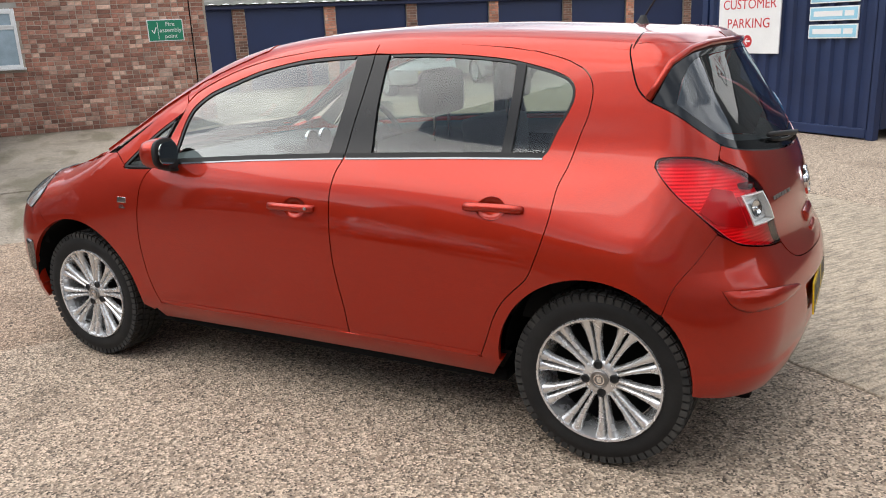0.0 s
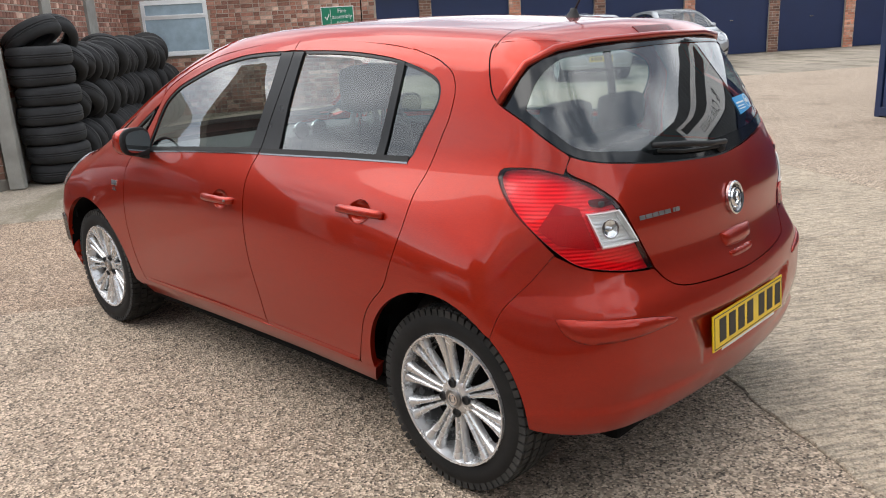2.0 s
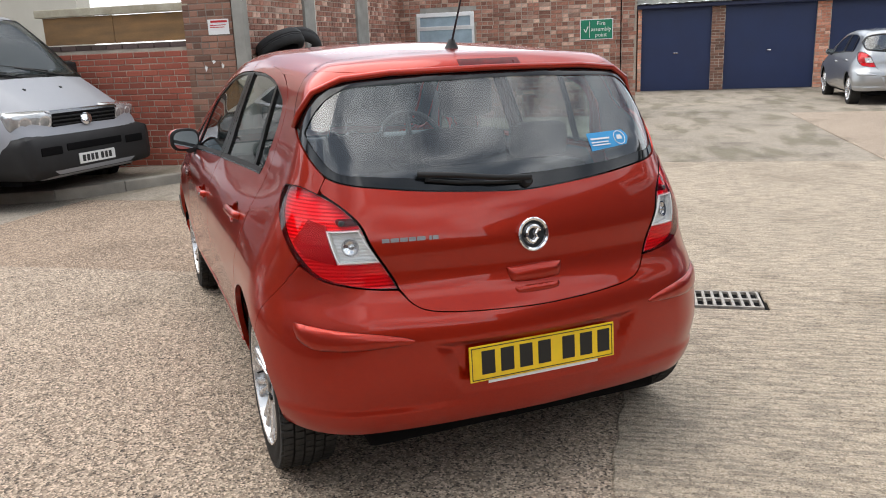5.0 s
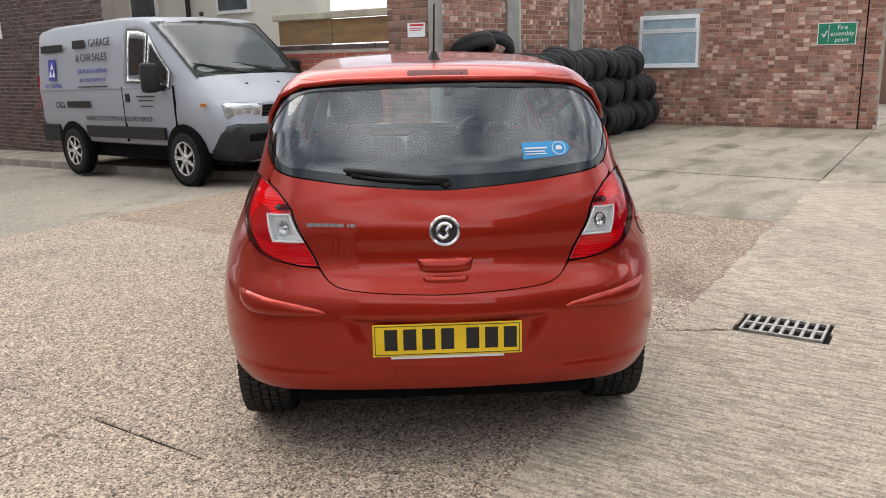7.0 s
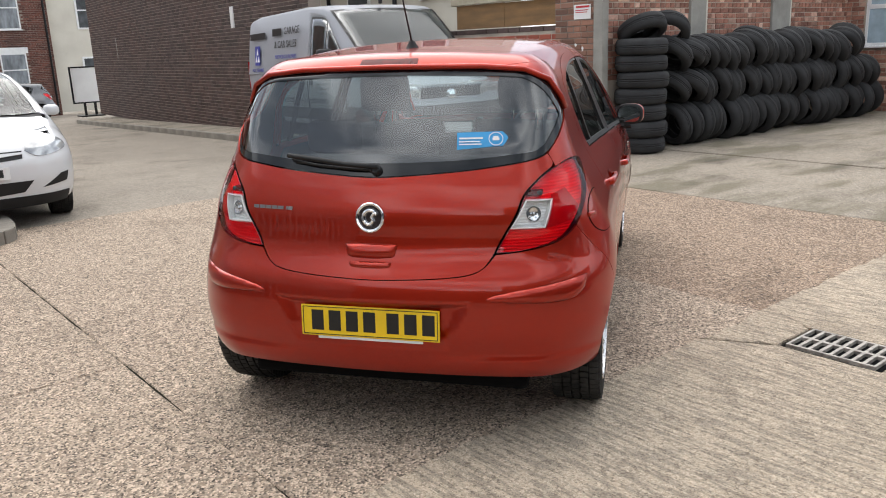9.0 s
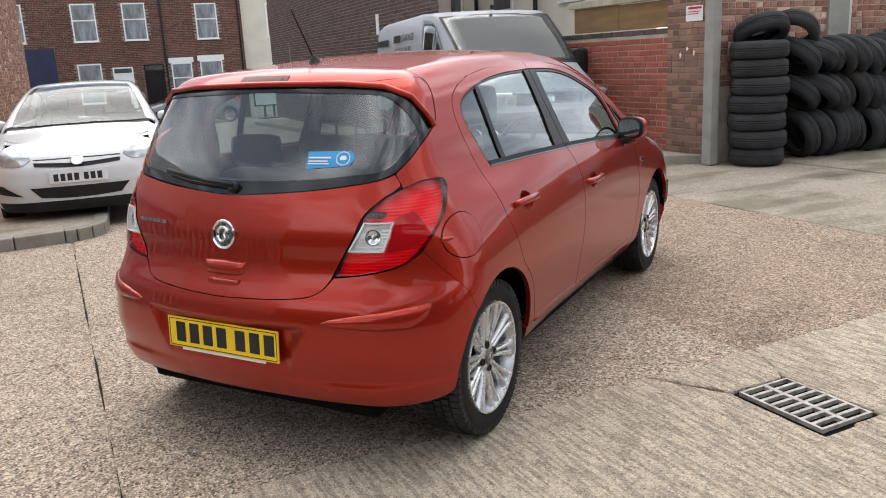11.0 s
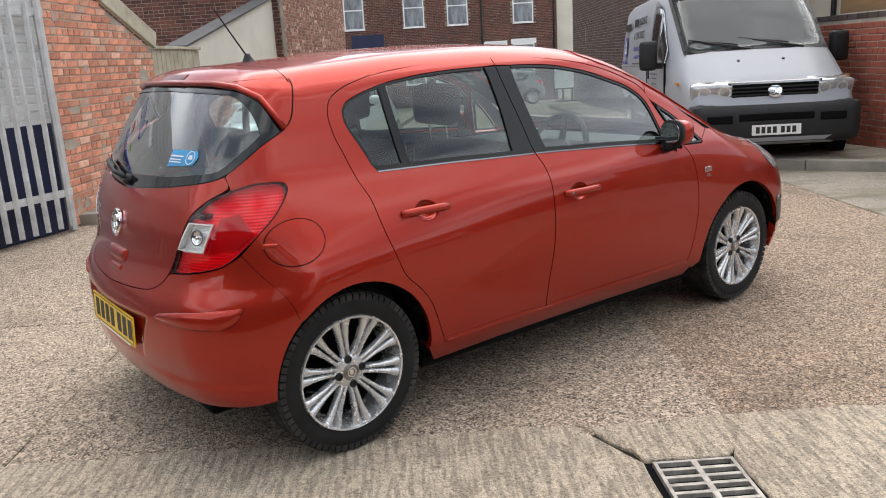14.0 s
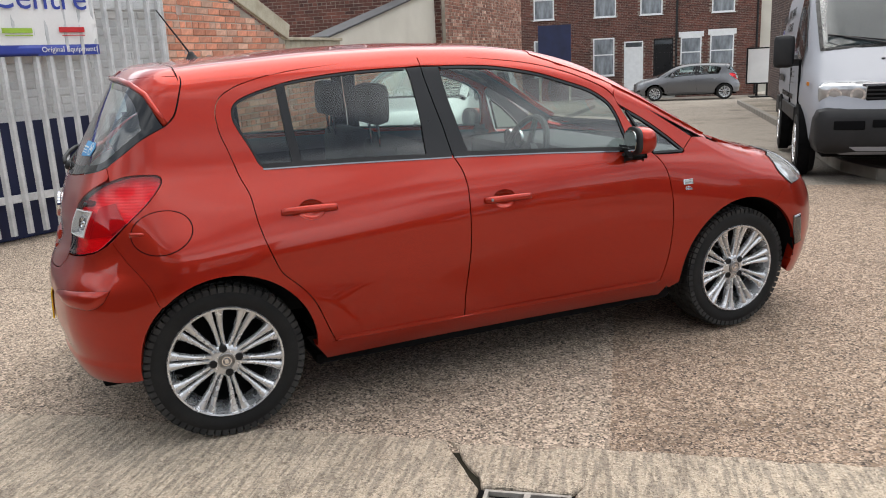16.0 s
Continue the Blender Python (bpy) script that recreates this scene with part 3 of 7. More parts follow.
def red_car():
    car = thing("hatchback_car", "orange-red metallic five-door hatchback parked on cracked concrete", "car", TURN @ pose(0, 0, 0, LEAN))
    arch_r = [(.020 + .338 * math.cos(a), .322 + .338 * math.sin(a)) for a in np.linspace(-.02, 2.30, 16)]
    arch_f = [(2.511 + .36 * math.cos(a), .318 + .36 * math.sin(a)) for a in np.linspace(math.pi * 1.02, .0, 22)]
    for side in (1, -1):
        mir = dict(mirror=side < 0)
        # front door
        bx, fz = seam_x(1.376), belt(1.0)
        door = panel("front_door", "side", outline(
            ((1.006, .318), (2.03, .318)),
            ((2.03, .318), (2.058, .42), (2.07, .52), (2.073, .69), (2.052, .835), (2.02, .90), (1.975, .945)),
            ((1.975, .945), (1.92, 1.05), (1.868, 1.158)),
            TOP_SEAM[::-1],
            ((.935, 1.413), (bx, 1.376)),
            ((bx, 1.376), FRONT_GLASS_TOP[0]),
            FRONT_GLASS_TOP,
            ((1.853, 1.092), (1.868, 1.0), (1.862, .966)),
            ((1.862, .966), (1.834, .967), (1.45, .992), (1.078, 1.010), (.999, 1.013)),
            tuple((x, z) for x, z in MID_SEAM if z < 1.01)), RED_PAINT, car, holes=[dish(1.195, .820)], **mir)
        panel("door_card", "side", outline(((1.03, .40), (2.0, .40)), ((2.0, .40), (1.99, .80), (1.88, .955)), ((1.88, .955), (1.45, .985), (1.02, 1.004)), ((1.02, 1.004), (1.03, .40))), DASH, door, "dark inner door card", lift=-.032, skirt=0, gap=0, grid=.1, **mir)
        # rear door
        bx2 = bx
        rdoor = panel("rear_door", "side", outline(
            ((.432, .318), (1.006, .318)),
            tuple((x, z) for x, z in MID_SEAM[::-1] if z < 1.0) + ((.999, 1.014),),
            ((.999, 1.014), (.55, 1.027), (.225, 1.033)),
            REAR_GLASS_TOP[::-1],
            (REAR_GLASS_TOP[0], (bx2, 1.376)),
            ((bx2, 1.376), (.935, 1.413)),
            REAR_SEAM), RED_PAINT, car, holes=[dish(.378, .863)], **mir)
        panel("door_card", "side", outline(((.45, .40), (.99, .40)), ((.99, .40), (.99, 1.006)), ((.99, 1.006), (.55, 1.018), (.24, 1.024)), ((.24, 1.024), (.24, .70), (.45, .40))), DASH, rdoor, "dark inner door card", lift=-.032, skirt=0, gap=0, grid=.1, **mir)
        # windows, pillar covers and trim strips
        panel("pillar_cover", "side", outline(((seam_x(1.374), 1.374), (1.018, 1.372)), ((1.018, 1.372), (1.031, 1.249), (1.048, 1.152), (1.066, 1.064), (1.078, 1.010)), ((1.078, 1.010), (.999, 1.013)), ((.999, 1.013), (.992, 1.066), (.981, 1.134), (.963, 1.219), (.941, 1.338), (seam_x(1.374), 1.374))), GLOSS_BLACK, door, "gloss black pillar cover", skirt=.012, **mir)
        panel("pillar_cover", "side", outline(((.872, 1.373), (seam_x(1.374), 1.374)), ((seam_x(1.374), 1.374), (.941, 1.338), (.963, 1.219), (.981, 1.134), (.992, 1.066), (.999, 1.014)), ((.999, 1.014), (.884, 1.018)), ((.884, 1.018), (.889, 1.173), (.881, 1.304), (.872, 1.373))), GLOSS_BLACK, rdoor, "gloss black pillar cover", skirt=.012, **mir)
        pane = panel("window_pane", "side", outline(FRONT_GLASS_TOP, ((1.853, 1.092), (1.868, 1.0), (1.862, .966)), ((1.862, .966), (1.834, .967), (1.45, .992), (1.078, 1.010)), ((1.078, 1.010), (1.066, 1.064), (1.048, 1.152), (1.031, 1.249), (1.018, 1.372))), SIDE_GLASS, door, "tinted side window", lift=-.008, skirt=0, gap=.001, **mir)
        rear_pane = panel("window_pane", "side", outline(REAR_GLASS_TOP, ((.225, 1.033), (.55, 1.027), (.884, 1.018)), ((.884, 1.018), (.889, 1.173), (.881, 1.304), (.872, 1.373))), SIDE_GLASS, rdoor, "tinted side window", lift=-.008, skirt=0, gap=.001, **mir)
        panel("window_divider", "side", outline(((.322, 1.331), (.356, 1.339)), ((.356, 1.339), (.362, 1.19), (.378, 1.032)), ((.378, 1.032), (.341, 1.033)), ((.341, 1.033), (.328, 1.19), (.322, 1.331))), GLOSS_BLACK, rdoor, "black window divider", lift=-.001, skirt=.012, gap=0, **mir)
        for name, owner, line, width in (("window_seal", door, FRONT_GLASS_TOP + ((1.868, 1.0), (1.862, .966)), .010), ("window_seal", rdoor, REAR_GLASS_TOP, .008)):
            dense = smooth_line(line)
            low = inset(np.vstack([dense, [(dense[-1] + dense[0]) / 2 + (0, -.1)]]), width)[:-1]
            panel(name, "side", np.vstack([dense, low[::-1]]), GLOSS_BLACK, owner, "black window seal", lift=-.003, skirt=.008, gap=0, grid=.05, **mir)
        for owner, a, b in ((door, 1.004, 1.862), (rdoor, .225, .994)):
            xs = np.linspace(a, b, 30)
            strip = np.vstack([[(x, belt(x) + .010) for x in xs], [(x, belt(x) - .007) for x in xs[::-1]]])
            panel("belt_trim", "side", strip, BLACK_PLASTIC, owner, "black belt trim", lift=.002, skirt=.01, gap=0, **mir)
            strip = np.vstack([[(x, belt(x) - .007) for x in xs], [(x, belt(x) - .0125) for x in xs[::-1]]])
            panel("belt_bright_strip", "side", strip, SATIN_STRIP, owner, "thin bright strip", lift=.003, skirt=.006, gap=0, **mir)
        # small fixed window ahead of the mirror
        tri = outline(((1.99, .934), (2.156, .928)), ((2.156, .928), (2.165, .938), (2.138, .962), (2.082, 1.012), (1.994, 1.080), (1.888, 1.148)), ((1.888, 1.148), (1.93, 1.06), (1.99, .934)))
        panel("quarter_window", "side", tri, SIDE_GLASS, car, "small fixed front quarter window", lift=-.006, skirt=0, gap=.004, **mir)
        panel("quarter_window_frame", "side", tri, GLOSS_BLACK, car, "black window frame", holes=[inset(tri, .012)], gap=.001, skirt=.012, grid=.1, **mir)
        # handles
        for owner, x0, z0 in ((door, 1.210, .820), (rdoor, .370, .863)):
            m = on_form("side", x0, z0, .0, side)
            bm = bmesh.new()
            last = None
            for x, low_h, top_h, w in ((-.110, -.006, .006, .010), (-.107, -.006, .017, .012), (-.095, -.006, .024, .0135), (-.074, -.006, .028, .014), (-.060, .014, .030, .014), (0, .018, .032, .014), (.060, .014, .030, .014), (.074, -.006, .028, .014), (.095, -.006, .024, .0135), (.107, -.006, .017, .012), (.110, -.006, .006, .010)):
                ring = [bm.verts.new((x, *q)) for q in ((-w, low_h), (-w, top_h - .006), (-w * .6, top_h), (w * .6, top_h), (w, top_h - .006), (w, low_h))]
                if last:
                    for a in range(6):
                        bm.faces.new((last[a], last[(a + 1) % 6], ring[(a + 1) % 6], ring[a]))
                else:
                    bm.faces.new(ring)
                last = ring
            bm.faces.new(last)
            hnd = part("door_handle", bm, RED_PAINT, owner, smooth=50)
            hnd.matrix_local = m
            bm = bmesh.new()
            off = (-.015 if owner is door else .008) * (-1 if side > 0 else 1)
            lathe(bm, [(1.10, .0005), (1.0, -.001), (.9, -.007), (.6, -.014), (0, -.017)], 32, axis="Z")
            bmesh.ops.transform(bm, matrix=pose(off, 0, .0) @ Matrix.Diagonal((.050, .036, 1, 1)), verts=bm.verts)
            cup = part("handle_cup", bm, RED_PAINT, hnd, smooth=True)
            bm = bmesh.new()
            rod(bm, (.085 * (1 if side > 0 else -1), 0, .014), (.085 * (1 if side > 0 else -1), 0, .0305), .006, n=12)
            if owner is door:
                part("lock", bm, STEEL, hnd)
            else:
                bm.free()
        # turned lower edge of the doors
        for owner, a, b in ((door, 1.012, 2.02), (rdoor, .445, 1.000)):
            panel("door_edge", "side", ((a, .322), (b, .322), (b, .336), (a, .336)) if a > 1 else ((a, .322), (b, .322), (b, .336), (a - .006, .336)), RED_PAINT, owner, lift=.001, skirt=.003, gap=0, dome=.005, soft_rim=.006, grid=.05, **mir)
        # sill and front wing
        panel("sill", "side", outline(((.345, .318), (2.10, .318)), ((2.10, .318), (2.06, .235)), ((2.06, .235), (.40, .235)), ((.40, .235), (.345, .318))), RED_PAINT, car, skirt=.05, **mir)
        # bead added so its round top draws the highlight line along the sill
        bm = bmesh.new()
        tube(bm, [(x, side * (float(half_width(np.array([x]), np.array([.320]))[0]) + .002), .320) for x in np.linspace(.44, 2.03, 14)], .0042, 8)
        part("sill_bead", bm, RED_PAINT, car, "thin bead added along the sill for its highlight", smooth=True)
        wing = panel("front_wing", "side", outline(
            tuple(arch_f[:-2]), (arch_f[-3], (2.90, .55)), ((2.90, .55), (2.96, .66), (3.00, .735)),
            ((3.00, .735), (2.86, .84), (2.6, .915), (2.42, .945), (2.30, .985)),
            ((2.30, .985), (2.235, .99)), ((2.235, .99), (2.165, .938)), ((2.165, .938), (2.156, .925), (1.99, .931)), ((1.99, .931), (2.02, .90), (2.052, .835), (2.073, .69), (2.07, .52), (2.058, .42), (2.03, .318)), ((2.03, .318), (2.10, .27)), ((2.10, .27), arch_f[0])), RED_PAINT, car, **mir)
        m = on_form("side", 2.162, .79, .0, side)
        bm = boxes((-.028, .028, -.012, .014, -.002, .004), bevel=.002)
        part("wing_badge", bm, CHROME, wing, "small plain chrome badge").matrix_local = m
        bars("badge_writing", [(-.018, .02, -.037, -.029), (-.018, .012, -.026, -.021)], CHROME, wing, m, "small chrome writing")
        # A pillar strip beside the windscreen
        panel("front_pillar", "side", outline(((1.868, 1.162), (1.888, 1.150)), ((1.888, 1.150), (1.994, 1.083), (2.082, 1.016), (2.138, .966), (2.165, .941)), ((2.165, .941), (2.235, .99)), ((2.235, .99), (2.1, 1.08), (1.98, 1.163), (1.875, 1.232)), ((1.875, 1.232), (1.853, 1.197), (1.868, 1.162))), RED_PAINT, car, gap=.001, **mir)
        # mirror
        mm = pose(1.865, .775 * side, .930)
        mirror = part("door_mirror", boxes((-.045, .055, -.03 * side, .03 * side, -.012, .012), (-.035, .042, -.01 * side, .07 * side, .006, .045), bevel=.011), BLACK_PLASTIC, car, "wing mirror with painted cap on black foot")
        mirror.matrix_local = mm
        bm = bmesh.new()
        bmesh.ops.create_uvsphere(bm, u_segments=28, v_segments=18, radius=1)
        for v in bm.verts:
            x, y, z = v.co
            s = lambda t: math.copysign(abs(t) ** .72, t)
            v.co = Vector((s(x) * .072 if x > 0 else s(x) * .03, s(y) * .078, s(z) * .060))
        bmesh.ops.bisect_plane(bm, geom=bm.verts[:] + bm.edges[:] + bm.faces[:], plane_co=(-.022, 0, 0), plane_no=(-1, 0, 0), clear_outer=True)
        cap = part("mirror_cap", bm, RED_PAINT, mirror, "body-coloured mirror cap", smooth=True)
        cap.matrix_local = pose(-.003, .078 * side, .080, 0, 0, 14 * side)
        bm = bmesh.new()
        bmesh.ops.create_uvsphere(bm, u_segments=28, v_segments=18, radius=1)
        for v in bm.verts:
            x, y, z = v.co
            v.co = Vector(((s(x) * .030 if x > 0 else x * .012), s(y) * .0795, s(z) * .0615))
        rim_ob = part("mirror_housing", bm, BLACK_PLASTIC, mirror, "black mirror housing", smooth=True)
        rim_ob.matrix_local = pose(-.003, .078 * side, .080, 0, 0, 14 * side) @ pose(-.023, 0, 0)
        bm = bmesh.new()
        prism(bm, [(math.copysign(abs(math.cos(a)) ** .72, math.cos(a)) * .066, math.copysign(abs(math.sin(a)) ** .72, math.sin(a)) * .048) for a in np.linspace(0, math.tau, 32, endpoint=False)], .003, pose(0, 0, 0, 90, 0, -90))
        part("mirror_glass", bm, MIRROR, mirror).matrix_local = pose(-.003, .078 * side, .080, 0, 0, 14 * side) @ pose(-.0375, 0, 0)
        # rear quarter, fuel flap, lamps
        lamp = [rear_at(*p) for p in ((-.145, .712, 1.010), (-.150, .706, 1.030), (-.176, .697, 1.039), (-.253, .672, 1.039), (-.321, .636, 1.022), (-.379, .593, .994), (-.419, .560, .960), (-.442, .538, .927), (-.465, .518, .871), (-.480, .485, .810), (-.497, .448, .742))]
        lamp_low = [rear_at(*p) for p in ((-.497, .448, .738), (-.484, .509, .741), (-.449, .601, .755), (-.405, .661, .771), (-.374, .690, .791), (-.331, .718, .830), (-.285, .735, .872), (-.223, .740, .925), (-.173, .728, .975), (-.145, .712, 1.010))]
        roof_y = [(x, float(half_width(np.array([x]), np.array([1.375]))[0]), 1.375) for x in np.linspace(.318, -.036, 8)]
        quarter = panel("rear_quarter", "rear", outline(
            tuple(rear_at(x, float(half_width(np.array([x]), np.array([z]))[0]), z) for x, z in REAR_SEAM[5:]),
            (rear_at(.432, .81, .318), rear_at(.362, .81, .30)),
            tuple(rear_at(x, float(half_width(np.array([x]), np.array([z]))[0]), z) for x, z in arch_r),
            (rear_at(*SEAM_LOW), rear_at(-.243, .826, .660), rear_at(-.301, .765, .741), rear_at(-.345, .716, .812)),
            tuple([rear_at(-.345, .716, .812)] + lamp_low[6:]),
            tuple(lamp[:5]),
            (lamp[4], rear_at(-.323, .611, 1.068)),
            tuple(rear_at(*p) for p in ((-.323, .611, 1.068), (-.315, .616, 1.077), (-.255, .639, 1.120), (-.191, .650, 1.165), (-.104, .644, 1.207))),
            tuple(rear_at(*p) for p in ((-.104, .644, 1.207), (-.068, .634, 1.240), (-.045, .616, 1.294), (-.030, .596, 1.353), (-.036, .585, 1.375))),
            tuple(rear_at(*p) for p in roof_y[::-1]),
            (rear_at(*roof_y[0]), rear_at(.266, .596, 1.363))), RED_PAINT, car, grid=.022, gap=.0010, **mir)
        panel("quarter_lining", "rear", outline(*[(a, b) for a, b in zip(*(lambda q: (q, q[1:] + q[:1]))([rear_at(*p) for p in ((.10, .60, 1.34), (.05, .64, 1.22), (.10, .72, 1.04), (.12, .74, .95), (-.25, .70, .95), (-.30, .60, 1.07), (-.19, .63, 1.165), (-.10, .62, 1.21), (-.06, .60, 1.25), (-.04, .57, 1.34))]))]), DASH, quarter, "dark pillar lining", lift=-.028, skirt=0, gap=0, grid=.05, **mir)
        panel("roof_corner", "top", outline(*[(a, b) for a, b in zip(*(lambda q: (q, q[1:] + q[:1]))([top_at(*p) for p in ((.12, .555, 1.40), (.12, .625, 1.35), (-.06, .62, 1.35), (-.14, .60, 1.36), (-.16, .52, 1.39), (-.04, .50, 1.41))]))]), RED_PAINT, quarter, "painted ledge under the roof corner", lift=-.004, skirt=0, gap=0, grid=.02, **mir)
        if side < 0:
            c = np.array(rear_at(-.172, .785, .838))
            flap = [(c[0] + .080 * math.cos(a), c[1] + .074 * math.sin(a)) for a in np.linspace(0, math.tau, 48, endpoint=False)]
            ring = [(c[0] + .0832 * math.cos(a), c[1] + .0772 * math.sin(a)) for a in np.linspace(0, math.tau, 48, endpoint=False)]
            panel("flap_gap", "rear", ring, CAVITY, quarter, "dark joint round the flap", lift=.0006, skirt=.003, gap=0, mirror=True)
            panel("fuel_flap", "rear", flap, RED_PAINT, quarter, "round fuel flap", lift=.0022, skirt=.004, gap=0, mirror=True)
            panel("flap_tab", "rear", outline(((c[0] + .086, c[1] - .008), (c[0] + .086, c[1] + .008)), ((c[0] + .086, c[1] + .008), (c[0] + .05, c[1] + .006), (c[0] + .045, c[1])), ((c[0] + .045, c[1]), (c[0] + .05, c[1] - .006), (c[0] + .086, c[1] - .008))), RED_PAINT, quarter, "finger tab of the flap", lift=.003, skirt=.003, gap=0, dome=.005, soft_rim=.006, grid=.006, mirror=True)
        lamp_poly = outline(tuple(lamp), (lamp[-1], lamp_low[0]), tuple(lamp_low))
        tail = panel("tail_lamp", "rear", lamp_poly, LAMP_INSIDE, car, "red tail lamp with a clear reversing lens", gap=.002, lift=-.020, skirt=0, grid=.015, **mir)
        panel("lamp_gasket", "rear", lamp_poly, GLOSS_BLACK, tail, "black lamp rim", gap=.0012, lift=.001, skirt=.016, grid=.05, holes=[inset(lamp_poly, .0032)], **mir)
        clear = [rear_at(*p) for p in ((-.391, .632, .917), (-.442, .546, .921), (-.475, .495, .824), (-.432, .612, .821))]
        clear_poly = outline(*[(clear[k], clear[(k + 1) % 4]) for k in range(4)])
        block = [rear_at(*p) for p in ((-.385, .648, .935), (-.330, .690, .950), (-.300, .735, .880), (-.350, .705, .835), (-.428, .622, .815))]
        panel("lamp_block", "rear", outline(*[(block[k], block[(k + 1) % 5]) for k in range(5)]), LAMP_BLOCK, tail, "dark moulding inside the lamp", gap=0, lift=-.013, skirt=.008, grid=.05, **mir)
        for p, size in (((-.440, .575, .872), .026),):
            bm = bmesh.new()
            lathe(bm, [(1.0, .0), (1.05, .10), (.92, .12), (.6, -.1), (.25, -.22), (.22, .25), (0, .32)], 24, axis="Z")
            bmesh.ops.scale(bm, vec=(size, size, size * .6), verts=bm.verts)
            part("lamp_bowl", bm, CHROME, tail, "bright bulb bowl", smooth=40).matrix_local = on_form("rear", *rear_at(*p), -.012, side)
        panel("red_lens", "rear", lamp_poly, LAMP_RED, tail, "clear red lens", gap=.0030, lift=.004, skirt=0, grid=.012, holes=[clear_poly], **mir)
        panel("clear_lens_frame", "rear", clear_poly, WHITE_SIGN, tail, "pale lens frame", gap=.0005, lift=.005, skirt=.024, grid=.05, holes=[inset(clear_poly, .005)], **mir)
        panel("clear_lens", "rear", inset(clear_poly, .005), LAMP_SHELL, tail, "clear reversing lens", gap=.0, lift=.004, skirt=0, grid=.012, **mir)
        # rubbing strip on the bumper corner
        strip = [rear_at(*p) for p in ((-.373, .757, .643), (-.437, .703, .637), (-.527, .566, .622), (-.560, .452, .601))]
        strip2 = [rear_at(*p) for p in ((-.566, .425, .590), (-.566, .440, .580), (-.535, .576, .572), (-.493, .659, .569), (-.446, .715, .572), (-.405, .746, .595), (-.373, .757, .640))]
        sp = outline(tuple(strip), (strip[-1], strip2[0]), tuple(strip2))
        panel("strip_groove", "rear", sp, CAVITY, car, "dark groove", gap=-.0008, lift=.0006, skirt=.003, **mir)
        panel("rubbing_strip", "rear", sp, RED_PAINT, car, "body-coloured rubbing strip", gap=.0, lift=.002, skirt=.004, dome=.008, soft_rim=.020, grid=.010, **mir)
        # wheels and their housings
        for x in (0.0, 2.511):
            w = thing("wheel", "", "")
            w.parent = car
            w.matrix_local = pose(x, .712 * side, .306 - .712 * side * math.sin(radians(LEAN)), 0, 0, 0 if side > 0 else 180) @ pose(0, 0, 0, 0, 8 + 21 * x * side, 0)
            wheel_parts(w)
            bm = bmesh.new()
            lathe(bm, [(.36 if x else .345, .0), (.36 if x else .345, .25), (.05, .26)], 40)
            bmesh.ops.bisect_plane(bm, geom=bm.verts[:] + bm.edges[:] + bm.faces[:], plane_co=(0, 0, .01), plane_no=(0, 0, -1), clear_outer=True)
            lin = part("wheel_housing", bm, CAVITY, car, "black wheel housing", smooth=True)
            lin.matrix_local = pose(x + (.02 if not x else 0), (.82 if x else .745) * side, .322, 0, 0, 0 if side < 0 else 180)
        # headlamp and fog lamp surround
        head = [front_at(*p) for p in ((2.755, .740, .852), (2.748, .795, .788), (2.780, .812, .745), (2.822, .815, .712), (2.96, .74, .735), (3.06, .62, .80), (2.93, .64, .872))]
        lamp_glass = panel("headlamp", "front", outline((head[0], head[1], head[2], head[3]), (head[3], head[4], head[5]), (head[5], head[6], head[0])), HEADLAMP, car, "clear headlamp", gap=0, lift=.005, skirt=.010, grid=.02, **mir)
        panel("lamp_rim", "front", outline((head[0], head[1], head[2], head[3]), (head[3], head[4], head[5]), (head[5], head[6], head[0])), CAVITY, lamp_glass, "dark joint round the headlamp", gap=-.003, lift=.001, skirt=0, grid=.04, **mir)
        seam_f = smooth_line(((2.815, .716), (2.765, .703), (2.722, .662), (2.690, .640)), .01)
        panel("bumper_seam", "side", np.vstack([seam_f, (seam_f + (.0035, .0015))[::-1]]), CAVITY, wing, "thin joint to the bumper", lift=.0008, skirt=0, gap=0, grid=.1, **mir)
        panel("fog_lamp_surround", "side", outline(((2.832, .550), (2.842, .47), (2.868, .392)), ((2.868, .392), (2.915, .398)), ((2.915, .398), (2.900, .48), (2.888, .553)), ((2.888, .553), (2.832, .550))), SATIN_STRIP, car, "bright fog lamp surround", lift=.004, skirt=.006, gap=0, dome=.008, soft_rim=.012, grid=.012, **mir)
    # front bumper, bonnet, windscreen, roof
    gg = [front_at(*p) for p in ((2.87, .84, .318), (2.90, .835, .55), (2.96, .80, .66), (3.00, .77, .735), (3.02, .70, .735))]
    full = outline(tuple(gg[:4]), (gg[3], gg[4]), (gg[4], front_at(3.12, .60, .74), front_at(3.28, 0, .73), front_at(3.12, -.60, .74), (-gg[4][0], gg[4][1])), ((-gg[4][0], gg[4][1]), (-gg[3][0], gg[3][1])), tuple((-a, b) for a, b in gg[:4][::-1]), ((-gg[0][0], .318), (-gg[0][0] * .9, .22), (0, .2), (gg[0][0] * .9, .22), (gg[0][0], .318)))
    panel("front_bumper", "front", full, RED_PAINT, car, skirt=.04, grid=.04)

    def top_line(pairs):
        return tuple(top_at(x, y, float(np.interp(x, TX, TY)) - .1 * y * y) for x, y in pairs)
    hood = ((2.95, 0), (2.94, .3), (2.88, .5), (2.80, .62), (2.6, .71), (2.42, .70))
    panel("bonnet", "top", outline(top_line(hood), top_line(((2.42, .70), (2.47, .35), (2.49, 0), (2.47, -.35), (2.42, -.70))), top_line([(x, -y) for x, y in hood[::-1]])), RED_PAINT, car, grid=.04)
